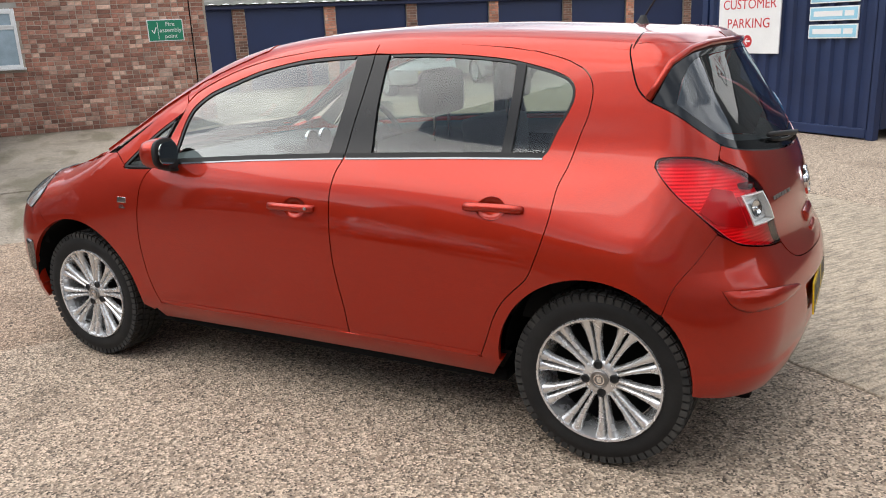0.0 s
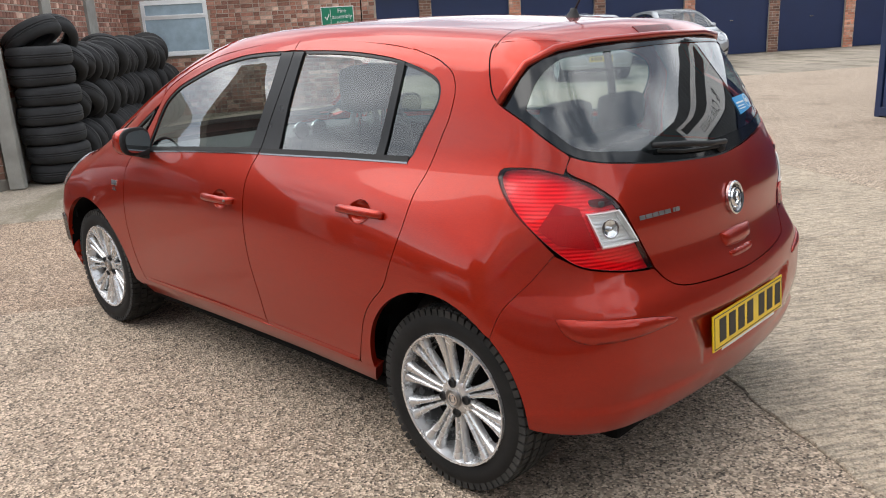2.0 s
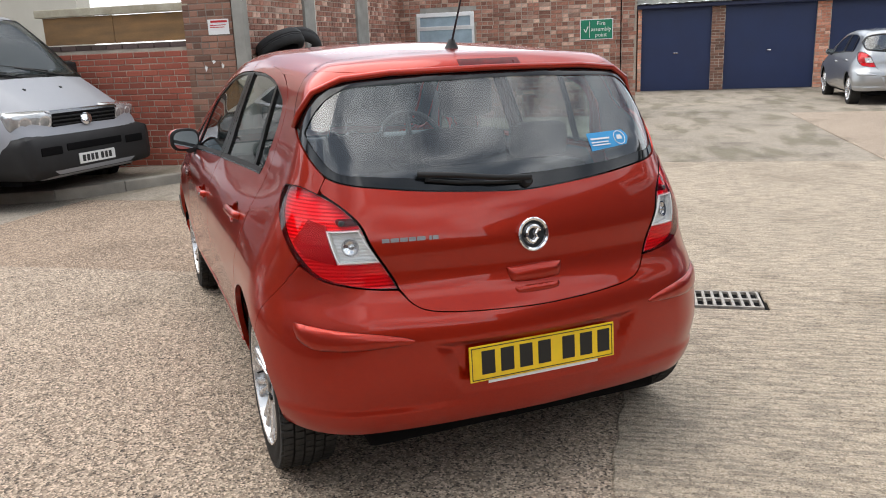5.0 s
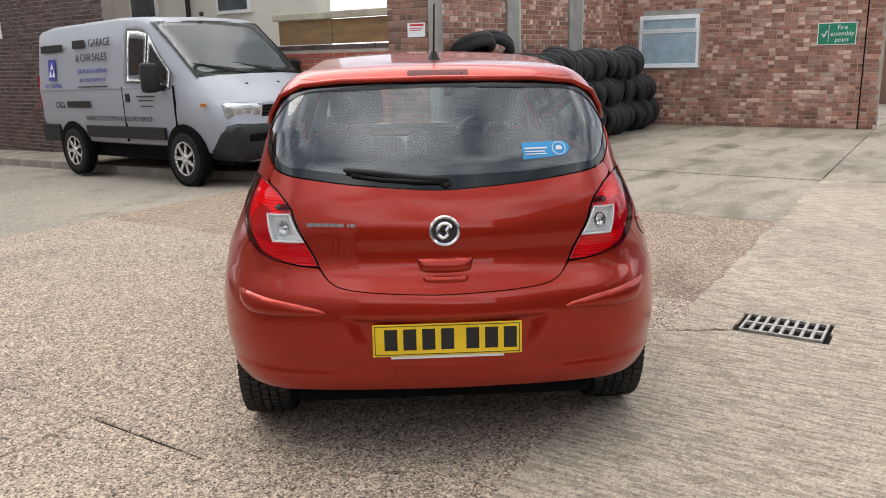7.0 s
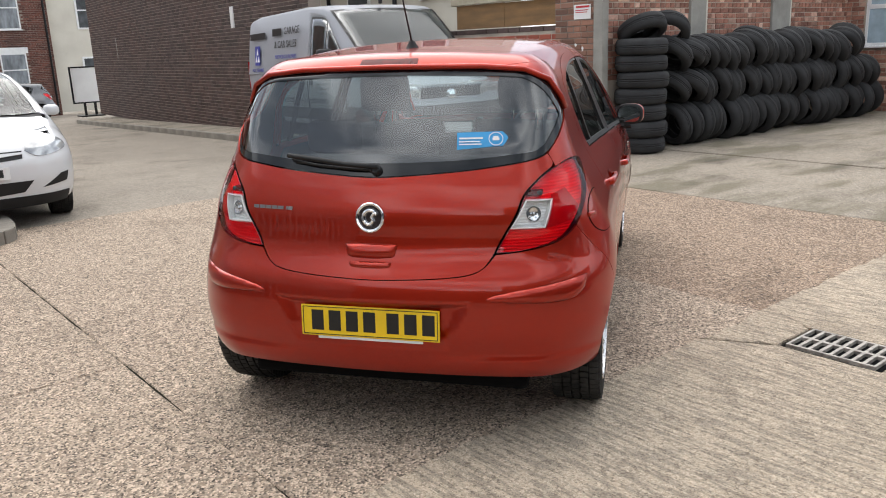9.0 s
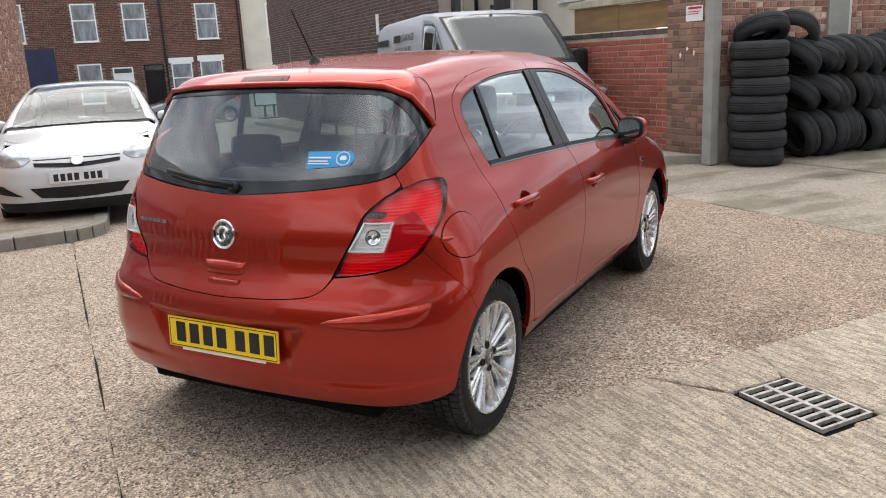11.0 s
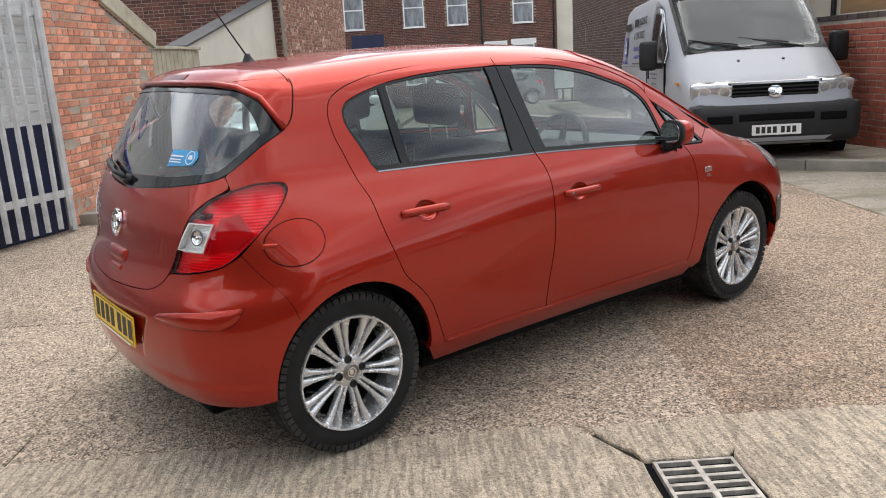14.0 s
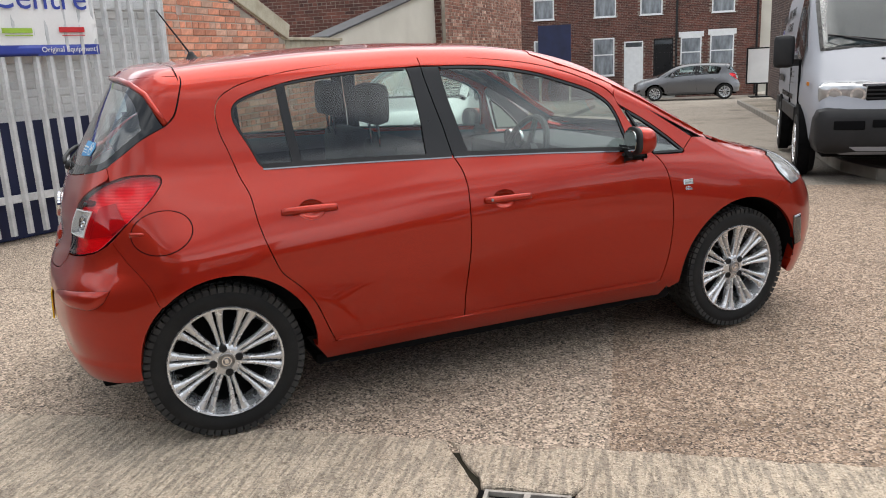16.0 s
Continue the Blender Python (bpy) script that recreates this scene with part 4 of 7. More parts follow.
    nose = [(-.66, .728), (-.67, .79), (-.64, .850), (-.58, .868), (-.30, .874), (0, .875)]
    nose = nose + [(-a, z) for a, z in nose[-2::-1]]
    panel("nose", "front", outline(tuple(nose[:2]), tuple(nose[1:-1]), tuple(nose[-2:]), (nose[-1], nose[0])), RED_PAINT, car, "painted nose below the bonnet", gap=0, lift=-.001, skirt=0, grid=.03)
    for s in (1, -1):
        crest = [(2.93, .36), (2.86, .48), (2.77, .58), (2.6, .66), (2.43, .66), (2.43, .80), (2.6, .80), (2.74, .765), (2.82, .70), (2.90, .57)]
        panel("wing_crest", "top", outline(*[(top_line([(a[0], a[1] * s)])[0], top_line([(b[0], b[1] * s)])[0]) for a, b in zip(crest, crest[1:] + crest[:1])]), RED_PAINT, car, "painted wing top beside the bonnet", gap=0, lift=-.006, skirt=0, grid=.03)
    scr = ((1.545, 0), (1.54, .3), (1.50, .475), (1.62, .515), (1.80, .55), (2.0, .595), (2.2, .64), (2.34, .66))
    for s in (1, -1):
        rim = [(1.49, .47), (1.62, .512), (1.80, .547), (2.0, .592), (2.2, .637), (2.34, .657), (2.34, .75), (2.2, .735), (2.0, .690), (1.80, .645), (1.62, .605), (1.49, .555)]
        panel("windscreen_pillar", "top", outline(*[(top_line([(a[0], a[1] * s)])[0], top_line([(b[0], b[1] * s)])[0]) for a, b in zip(rim, rim[1:] + rim[:1])]), RED_PAINT, car, gap=0, lift=.003, skirt=.012)
        under_rim = [(1.49, .48), (1.62, .52), (1.80, .555), (2.0, .60), (2.2, .645), (2.34, .665), (2.34, .84), (2.2, .82), (2.0, .775), (1.80, .72), (1.62, .66), (1.49, .61)]
        for tone, low, text in ((RED_PAINT, -.004, "painted pillar side"), (DASH, -.022, "dark pillar lining")):
            panel("windscreen_pillar", "top", outline(*[(top_line([(a[0], a[1] * s)])[0], top_line([(b[0], b[1] * s)])[0]) for a, b in zip(under_rim, under_rim[1:] + under_rim[:1])]), tone, car, text, gap=0, lift=low, skirt=0)
    scr_poly = outline(top_line(scr[:3]), top_line(scr[2:]), top_line(((2.34, .70), (2.41, .35), (2.43, 0), (2.41, -.35), (2.34, -.70))), top_line([(x, -y) for x, y in scr[2:]][::-1]), top_line([(x, -y) for x, y in scr[:3]][::-1]))
    panel("windscreen", "top", scr_poly, CLEAR_GLASS, car, "clear windscreen", lift=-.004, skirt=0, grid=.04)
    panel("scuttle", "top", outline(top_line(((2.33, .71), (2.42, .35), (2.44, 0), (2.42, -.35), (2.33, -.71))), top_line(((2.33, -.71), (2.43, -.70))), top_line(((2.43, -.70), (2.46, -.35), (2.48, 0), (2.46, .35), (2.43, .70))), top_line(((2.43, .70), (2.33, .71)))), BLACK_PLASTIC, car, "black plastic scuttle", lift=-.012, grid=.05)
    hw = lambda x, z: float(half_width(np.array([x]), np.array([z]))[0])
    rail = [top_at(x, hw(x, z) * (1 if z < 1.38 else .985), z) for x, z in REAR_SEAM[5::-1]] + [top_at(x, hw(x, z) * .985, z) for x, z in TOP_SEAM[1:9]]
    edge = [top_at(*p) for p in roof_y[::-1]]
    back = [(-.036, .585, 1.375), (-.045, .506, 1.41), (-.066, .3, 1.43), (-.072, .0, 1.437)]
    back_left = [top_at(*p) for p in back]
    a_top = top_line(((1.875, .63), (1.80, .605), (1.62, .572), (1.50, .525)))
    half = [tuple(back_left[::-1]), tuple(edge), (edge[-1], rail[0]), tuple(rail), (rail[-1], a_top[0]), tuple(a_top), top_line(((1.50, .525), (1.54, .3), (1.545, 0)))]
    other = [tuple((x, -q) for x, q in line[::-1]) for line in half[::-1]]
    panel("roof", "top", outline(*half, *other), RED_PAINT, car, grid=.035, skirt=.015)
    for s in (1, -1):
        strip = np.vstack([[(x, s * (q - .028)) for x, q in rail], [(x, s * (q + .028)) for x, q in rail[::-1]]])
        panel("roof_rail", "top", strip, RED_PAINT, car, "painted channel below the roof seam", lift=-.006, skirt=0, gap=0, grid=.03)
    lining = surface("grey roof lining", (.20, .20, .195), .9, grain=300, bump=.1)
    panel("roof_lining", "top", outline(*half, *other), lining, car, "grey roof lining", grid=.06, skirt=0, gap=.012, lift=-.022)
    for s in (1, -1):
        panel("pillar_lining", "side", outline(((1.868, 1.162), (1.888, 1.150)), ((1.888, 1.150), (1.994, 1.083), (2.082, 1.016), (2.165, .941)), ((2.165, .941), (2.235, .99)), ((2.235, .99), (2.1, 1.08), (1.98, 1.163), (1.875, 1.232)), ((1.875, 1.232), (1.853, 1.197), (1.868, 1.162))), lining, car, "grey pillar lining", gap=0, lift=-.02, skirt=0, mirror=s < 0)
    # rear: spoiler, glass, tailgate, bumper
    ear = [(-.036, .585, 1.378), (-.030, .596, 1.353), (-.045, .616, 1.294), (-.068, .634, 1.240), (-.104, .644, 1.207)]
    under = [(-.104, .644, 1.207), (-.128, .628, 1.253), (-.156, .590, 1.314), (-.201, .509, 1.352), (-.225, .352, 1.366), (-.250, .106, 1.370), (-.252, 0, 1.371)]
    both = lambda pts: tuple(rear_at(*p) for p in pts) + tuple(rear_at(x, -y, z) for x, y, z in pts[-2::-1])
    seat_z = [(-.036, .585, 1.378), (-.12, .555, 1.384), (-.19, .48, 1.395), (-.215, .352, 1.404), (-.225, .1, 1.41), (-.225, 0, 1.411)]
    spoiler = panel("roof_spoiler", "rear", outline(tuple(rear_at(*p) for p in ear), both(under), tuple(rear_at(x, -y, z) for x, y, z in ear[::-1]), both(seat_z)[::-1]), RED_PAINT, car, lift=.004, skirt=.035, gap=.001, grid=.02)
    lip = [on_form("rear", *q, .006) @ Vector((0, 0, 0)) for q in both([(x, y, z + .004) for x, y, z in under])]
    bm = bmesh.new()
    tube(bm, lip, .011, 10)
    part("spoiler_lip", bm, RED_PAINT, spoiler, "rounded trailing edge of the spoiler", smooth=True)
    cross = smooth_line([top_at(*p) for p in back] + [top_at(x, -y, z) for x, y, z in back[-2::-1]], .02)
    panel("spoiler_seam", "top", np.vstack([cross, (cross + (.004, 0))[::-1]]), CAVITY, spoiler, "thin dark joint to the roof", lift=.0052, skirt=0, gap=0, grid=.2)
    for s in (1, -1):
        ear_line = smooth_line([rear_at(x, y * s, z) for x, y, z in ear], .015)
        panel("spoiler_seam", "rear", np.vstack([ear_line, (ear_line + (.0045 * s, 0))[::-1]]), CAVITY, spoiler, "thin dark joint to the quarter", lift=.0048, skirt=0, gap=0, grid=.2)
    rim_top = [(-.036, .585, 1.380), (-.12, .560, 1.384), (-.19, .49, 1.395), (-.222, .352, 1.404), (-.238, .1, 1.410), (-.238, 0, 1.411)]
    tops = [top_at(x, y, float(np.interp(x, TX, TY)) - .1 * y * y) for x, y, z in rim_top]
    panel("spoiler_top", "top", outline(tuple(back_left), tuple((x, -q) for x, q in back_left[::-1]), tuple((x, -q) for x, q in tops), tuple(tops[::-1])), RED_PAINT, spoiler, lift=.004, skirt=.01, grid=.02)
    panel("brake_lamp", "rear", outline((rear_at(-.25, .115, 1.376), rear_at(-.25, -.115, 1.376)), (rear_at(-.25, -.115, 1.376), rear_at(-.23, -.115, 1.403)), (rear_at(-.23, -.115, 1.403), rear_at(-.23, .115, 1.403)), (rear_at(-.23, .115, 1.403), rear_at(-.25, .115, 1.376))), surface("dark red brake lens", (.14, .005, .005), .3, vary=.2, scale=40, bump=.1, spec=.3), spoiler, "dark red high brake lamp", lift=.007, gap=0, skirt=.008)
    low = [(-.104, .644, 1.207), (-.191, .650, 1.165), (-.255, .639, 1.120), (-.315, .614, 1.077), (-.365, .570, 1.054), (-.409, .478, 1.039), (-.445, .335, 1.022), (-.471, .150, 1.008), (-.480, 0, 1.001)]
    top_g = [(-.104, .644, 1.207), (-.128, .628, 1.257), (-.156, .590, 1.32), (-.201, .509, 1.362), (-.225, .352, 1.376), (-.250, .106, 1.38), (-.252, 0, 1.381)]
    glass_poly = outline(both(low), both(top_g)[::-1])
    panel("rear_window", "rear", glass_poly, REAR_GLASS, car, "tinted rear window with a dark printed border", lift=-.006, skirt=0, gap=.003)
    win_in = [(-.14, .56, 1.20), (-.21, .56, 1.15), (-.30, .54, 1.09), (-.37, .46, 1.075), (-.41, .335, 1.062), (-.44, .15, 1.055), (-.45, 0, 1.052)]
    win_up = [(-.14, .56, 1.20), (-.16, .54, 1.27), (-.19, .50, 1.318), (-.22, .42, 1.335), (-.24, .106, 1.345), (-.252, 0, 1.346)]
    panel("window_border", "rear", glass_poly, surface("black printed glass", (0.006, 0.007, 0.008), 0.06, vary=0.05, bump=0.0), car, "black printed glass border", holes=[outline(both(win_in), both(win_up)[::-1])], lift=-.0035, skirt=0, gap=.003)
    gate_side = [(-.323, .608, 1.070), (-.323, .628, 1.03), (-.379, .590, .994), (-.419, .557, .960), (-.442, .535, .927), (-.465, .515, .871), (-.480, .482, .810), (-.497, .446, .742)]
    gate_low = [(-.497, .446, .738), (-.527, .412, .692), (-.552, .358, .668), (-.575, .241, .656), (-.590, .063, .649), (-.592, 0, .648)]
    gate_top = [(-.323, .608, 1.070)] + low[4:]
    gate = panel("tailgate", "rear", outline(tuple(rear_at(*p) for p in gate_side), both(gate_low), tuple(rear_at(x, -y, z) for x, y, z in gate_side[::-1]), both(gate_top)[::-1]), RED_PAINT, car, grid=.025)
    recess = [(-.58, .372, .572), (-.589, .293, .408)]
    hole = outline((rear_at(*recess[0]), rear_at(*recess[1])), (rear_at(*recess[1]), rear_at(-.6, -.293, .408)), (rear_at(-.6, -.293, .408), rear_at(-.58, -.372, .572)), (rear_at(-.58, -.372, .572), rear_at(*recess[0])))
    seam = [SEAM_LOW, (-.243, .826, .660), (-.301, .765, .741), (-.345, .716, .812)]
    shelf = [(-.345, .716, .808), (-.374, .690, .788), (-.405, .661, .768), (-.449, .601, .752), (-.484, .509, .738), (-.497, .446, .733)]
    arch_b = [(.020 + .338 * math.cos(a), .322 + .338 * math.sin(a)) for a in np.linspace(2.30, 3.22, 8)]
    arch_b = [(x, hw(x, z) - (.012 if x < -.2 else 0), z) for x, z in arch_b]
    bottom = [arch_b[-1], (-.36, .79, .285), (-.45, .68, .275), (-.55, .4, .285), (-.59, 0, .29)]
    bump_poly = outline(tuple(rear_at(*p) for p in seam), tuple(rear_at(*p) for p in shelf), both([(shelf[-1])] + [(x, y, z - .0005) for x, y, z in gate_low[1:]]), tuple(rear_at(x, -y, z) for x, y, z in shelf[::-1]), tuple(rear_at(x, -y, z) for x, y, z in seam[::-1]), tuple(rear_at(x, -y, z) for x, y, z in arch_b), both(bottom)[::-1], tuple(rear_at(*p) for p in arch_b[::-1]))
    bumper = panel("rear_bumper", "rear", bump_poly, RED_PAINT, car, skirt=.03, grid=.010, gap=.0004)
    plate = part("number_plate", boxes((-.263, .263, -.058, .058, 0, .006), bevel=.002), YELLOW, car, "yellow number plate")
    plate.matrix_local = on_form("rear", math.pi * GIRTH, .490, .004) @ pose(0, 0, 0, -4)
    bars("plate_border", [(-.255, .255, .050, .0525), (-.255, .255, -.0525, -.050), (-.256, -.2535, -.052, .052), (.2535, .256, -.052, .052)], INK, plate, pose(0, 0, .0055), "thin dark plate border")
    step = .0665
    at = -.222
    for k in range(7):
        bars("plate_bar", [(at, at + .046, -.036, .040)], INK, plate, pose(0, 0, .0055), "dark bar of plate writing")
        at += step if k != 3 else step + .022
    bars("plate_footer", [(-.20, .20, -.068, -.0585)], WHITE_SIGN, plate, pose(0, 0, .002), "pale strip below the plate")
    # badge, writing and handle on the tailgate
    m = on_form("rear", math.pi * GIRTH, .864, .0)
    bm = bmesh.new()
    lathe(bm, [(.054, .0), (.054, .009), (.050, .012), (.044, .010), (.043, .004), (.043, 0)], 48, True, "Z")
    ring = part("tailgate_badge", bm, CHROME, gate, "round chrome badge", smooth=40)
    ring.matrix_local = m
    bm = bmesh.new()
    prism(bm, circle(.043, 40), .004)
    part("badge_disc", bm, SATIN_STRIP, ring, "dark badge ground")
    bm = bmesh.new()
    arc = [(.025 * math.cos(a), .026 * math.sin(a), .007) for a in np.linspace(.5, 4.6, 18)]
    tube(bm, arc, .0075, 8)
    tube(bm, [(-.002, -.026, .007), (.012, -.012, .008), (.006, .002, .008), (.014, .014, .008), (.024, .012, .007)], .0065, 8)
    part("badge_emblem", bm, CHROME, ring, "plain chrome emblem")
    m = on_form("rear", rear_at(-.484, .402, .884)[0], .885, .001)
    at = -.082
    for w in (.023, .026, .023, .022, .026):
        bars("model_writing", [(at, at + w, -.0055, .0070)], STEEL, gate, m, "small dull chrome bar of model writing")
        at += w + .0035
    for w in (.008, .018):
        bars("model_writing", [(at + .008, at + .008 + w, -.0055, .0070)], STEEL, gate, m, "small dull chrome bar of model writing")
        at += w + .003
    grip = [(math.pi * GIRTH + a, z) for a, z in ((-.088, .767), (-.045, .770), (0, .771), (.045, .770), (.088, .767), (.080, .735), (.066, .722), (0, .718), (-.066, .722), (-.080, .735))]
    panel("handle_cover", "rear", outline(tuple(grip[:5]), tuple(grip[4:] + grip[:1])), RED_PAINT, gate, "moulded tailgate handle", lift=.001, skirt=.004, gap=0, grid=.008, dome=.014, soft_rim=.020)
    panel("handle_lip", "rear", outline(tuple((math.pi * GIRTH + a, z) for a, z in ((-.068, .707), (0, .708), (.068, .707))), tuple((math.pi * GIRTH + a, z) for a, z in ((.068, .707), (.062, .690), (0, .686), (-.062, .690), (-.068, .707)))), RED_PAINT, gate, "lower lip of the handle", dome=.007, soft_rim=.012, lift=.001, skirt=.004, gap=0, grid=.010)
    # wiper, sticker, aerial
    bm = bmesh.new()
    path = [on_form("rear", rear_at(-.47, y, z)[0], z, l) @ Vector((0, 0, 0)) for y, z, l in ((-.02, 1.03, .02), (.1, 1.035, .03), (.22, 1.05, .028), (.34, 1.062, .02), (.37, 1.066, .012))]
    tube(bm, path, .009, 8)
    path = [on_form("rear", rear_at(-.47, y, z)[0], z, .006) @ Vector((0, 0, 0)) for y, z in ((-.03, 1.022), (.1, 1.028), (.22, 1.036), (.34, 1.050))]
    tube(bm, path, .006, 6)
    wiper = part("rear_wiper", bm, BLACK_PLASTIC, car, "black rear wiper", smooth=True)
    bm = bmesh.new()
    lathe(bm, [(.0, .020), (.014, .019), (.020, .012), (.021, 0)], 24, axis="Z")
    part("wiper_hub", bm, BLACK_PLASTIC, wiper, smooth=40).matrix_local = on_form("rear", rear_at(-.47, -.01, 1.025)[0], 1.025, -.002)
    st = [rear_at(*p) for p in ((-.377, -.290, 1.150), (-.342, -.445, 1.152), (-.356, -.470, 1.130), (-.377, -.455, 1.104), (-.414, -.297, 1.093))]
    sticker = panel("window_sticker", "rear", outline((st[0], st[1]), (st[1], st[2], st[3]), (st[3], st[4]), (st[4], st[0])), BLUE_STICKER, car, "blue window sticker", lift=-.0035, skirt=.001, gap=0)
    m = on_form("rear", rear_at(-.377, -.345, 1.12)[0], 1.122, -.0025)
    bars("sticker_writing", [(-.05, .035, .006, .012), (-.05, .025, -.006, -.002), (-.05, .03, -.016, -.012)], WHITE_SIGN, sticker, m)
    m = on_form("rear", rear_at(-.377, -.435, 1.125)[0], 1.127, -.0025)
    bm = bmesh.new()
    lathe(bm, [(.026, 0), (.026, .0015), (.0235, .0015), (.0235, 0)], 32, True, "Z")
    for b in ((-.012, .012, -.006, .004, 0, .0015), (-.009, .009, .004, .010, 0, .0015)):
        box(bm, *b)
    part("sticker_emblem", bm, WHITE_SIGN, sticker).matrix_local = m
    bm = bmesh.new()
    lathe(bm, [(.0, .035), (.011, .033), (.016, .02), (.026, .004), (.03, 0)], 20, axis="Z")
    foot = part("aerial_foot", bm, BLACK_PLASTIC, car, "black aerial foot", smooth=True)
    foot.matrix_local = pose(.088, 0, 1.443, 0, -4)
    bm = bmesh.new()
    rod(bm, (0, 0, .02), (-.11, 0, .22), .0042, .003, 8)
    part("aerial_rod", bm, BLACK_PLASTIC, foot, "thin whip aerial")
    # inner shell below the windows, added near-black so panel gaps read dark; floor and cabin
    n, zs = 96, np.linspace(.24, .93, 8)
    ang = np.linspace(0, math.tau, n, endpoint=False)
    verts, faces = [], []
    for z in zs:
        way = -np.stack([np.cos(ang) * 1.9, np.sin(ang), 0 * ang], 1)
        way /= np.linalg.norm(way, axis=1)[:, None]
        p, _ = cast(np.stack([0 * ang + 1.35, 0 * ang, 0 * ang + z], 1) - 2.6 * way, way, .1, 2.59)
        p = p - normals(p) * .035
        verts += [tuple(v) for v in p]
    for j in range(len(zs) - 1):
        for k in range(n):
            f = (j * n + k, j * n + (k + 1) % n, (j + 1) * n + (k + 1) % n, (j + 1) * n + k)
            c = np.mean([verts[i] for i in f], axis=0)
            if not any(abs(c[1]) > .5 and math.hypot(c[0] - x, c[2] - .32) < .40 for x in (0, 2.511)):
                faces.append(f)
    part("inner_shell", (verts, faces), CAVITY, car, "added near-black shell that darkens the panel gaps")
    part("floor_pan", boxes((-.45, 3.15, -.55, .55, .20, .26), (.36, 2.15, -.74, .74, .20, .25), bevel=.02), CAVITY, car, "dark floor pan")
    part("parcel_shelf", boxes((-.42, .18, -.60, .60, .93, .95), bevel=.01), DASH, car, "dark parcel shelf")
    part("engine_bay_lid", boxes((2.45, 2.88, -.48, .48, .70, .82), bevel=.03), CAVITY, car)
    dash = part("dashboard", boxes((1.75, 2.35, -.68, .68, .55, .92), (1.68, 1.90, -.66, -.10, .80, .97), (1.70, 1.9, -.12, .12, .60, .95), bevel=.04), DASH, car, "dark dashboard")
    for y in (-.055, .055):
        bm = bmesh.new()
        lathe(bm, [(.046, 0), (.046, .014), (.037, .014), (.037, 0)], 28, True)
        part("air_vent_ring", bm, CHROME, dash, "bright air vent ring").matrix_local = pose(1.70, y, .965, 0, 0, 90)
        bm = bmesh.new()
        lathe(bm, [(.036, 0), (.036, .006), (0, .006)], 28)
        part("air_vent", bm, GLOSS_BLACK, dash).matrix_local = pose(1.70, y, .965, 0, 0, 90)
    bm = bmesh.new()
    ring = [(.185 * math.cos(a), .185 * math.sin(a), 0) for a in np.linspace(0, math.tau, 36)]
    tube(bm, ring, .016, 8)
    for a in (0, math.pi, -math.pi / 2):
        rod(bm, (0, 0, -.02), (.175 * math.cos(a), .175 * math.sin(a), 0), .02, .014, 8)
    rod(bm, (0, 0, -.04), (0, 0, -.005), .065, .06, 24)
    part("steering_wheel", bm, DASH, car, "dark steering wheel", smooth=40).matrix_local = pose(1.55, -.36, .93, 0, -66, 0)
    for y in (-.36, .36):
        s = part("front_seat", boxes((.95, 1.45, -.25, .25, .42, .58), (.80, .98, -.24, .24, .50, 1.06), bevel=.06), SEAT, car, "dark cloth front seat", smooth=60)
        s.matrix_local = pose(0, y, 0)
        r = part("headrest", boxes((.74, .84, -.13, .13, 1.13, 1.31), bevel=.045), SEAT, s, smooth=60)
        bm = bmesh.new()
        for q in (-.06, .06):
            rod(bm, (.80, q, 1.03), (.79, q, 1.16), .007)
        part("headrest_post", bm, CHROME, s)
    bench = part("rear_seat", boxes((.22, .72, -.62, .62, .40, .56), (.10, .26, -.62, .62, .50, .99), bevel=.06), SEAT, car, "dark cloth rear bench", smooth=60)
    for y in (-.38, 0, .38):
        part("headrest", boxes((.07, .17, y - .12, y + .12, 1.01, 1.15), bevel=.04), SEAT, bench, smooth=60)
    return car


hatchback = red_car()


# ---- the yard: x towards the brick end wall, y towards the street ----
def fall(y):
    """The street falls away gently past the yard."""
    return -0.03 * min(max(y - 5.0, 0.0), 40.0)


BRICK = surface("weathered brick", (0.36, 0.165, 0.115), 0.88, vary=0.5, scale=3.0, grain=22, bump=0.5, second=(0.22, 0.10, 0.072), island=0.34, odd=(0.60, 0.42, 0.33))
BROWN_BRICK = surface("brown brick", (0.25, 0.125, 0.085), 0.85, vary=0.22, scale=1.4, grain=70, bump=0.5, second=(0.17, 0.095, 0.07), island=0.4)
ORANGE_BRICK = surface("orange brick", (0.64, 0.27, 0.165), 0.85, vary=0.45, scale=2.6, grain=24, bump=0.6, second=(0.46, 0.19, 0.12), island=0.28, odd=(0.60, 0.40, 0.30))
RED_BRICK = surface("red brick", (0.31, 0.082, 0.05), 0.8, vary=0.15, scale=3.0, grain=80, bump=0.4, second=(0.27, 0.065, 0.04), island=0.2)
DARK_BRICK = surface("dark brick", (0.070, 0.050, 0.046), 0.8, vary=0.35, scale=0.5, grain=60, bump=0.4, second=(0.075, 0.042, 0.034), island=0.4)
HOUSE_BRICK = surface("terrace brick", (0.135, 0.048, 0.034), 0.85, vary=0.25, scale=1.0, grain=40, bump=0.4, second=(0.075, 0.031, 0.025), island=0.35)
MORTAR = surface("mortar", (0.46, 0.40, 0.33), 0.95, vary=0.2, scale=3, grain=150, bump=0.5)
DARK_MORTAR = surface("dark mortar", (0.30, 0.25, 0.21), 0.95, vary=0.2, scale=3, grain=150, bump=0.5)
WHITE_BRICK = surface("white painted brick", (0.76, 0.77, 0.76), 0.7, vary=0.12, scale=1.2, grain=60, bump=0.5, second=(0.62, 0.63, 0.63), island=0.06)
NAVY = surface("navy paint", (0.012, 0.02, 0.075), 0.5, vary=0.2, scale=2, bump=0.2)
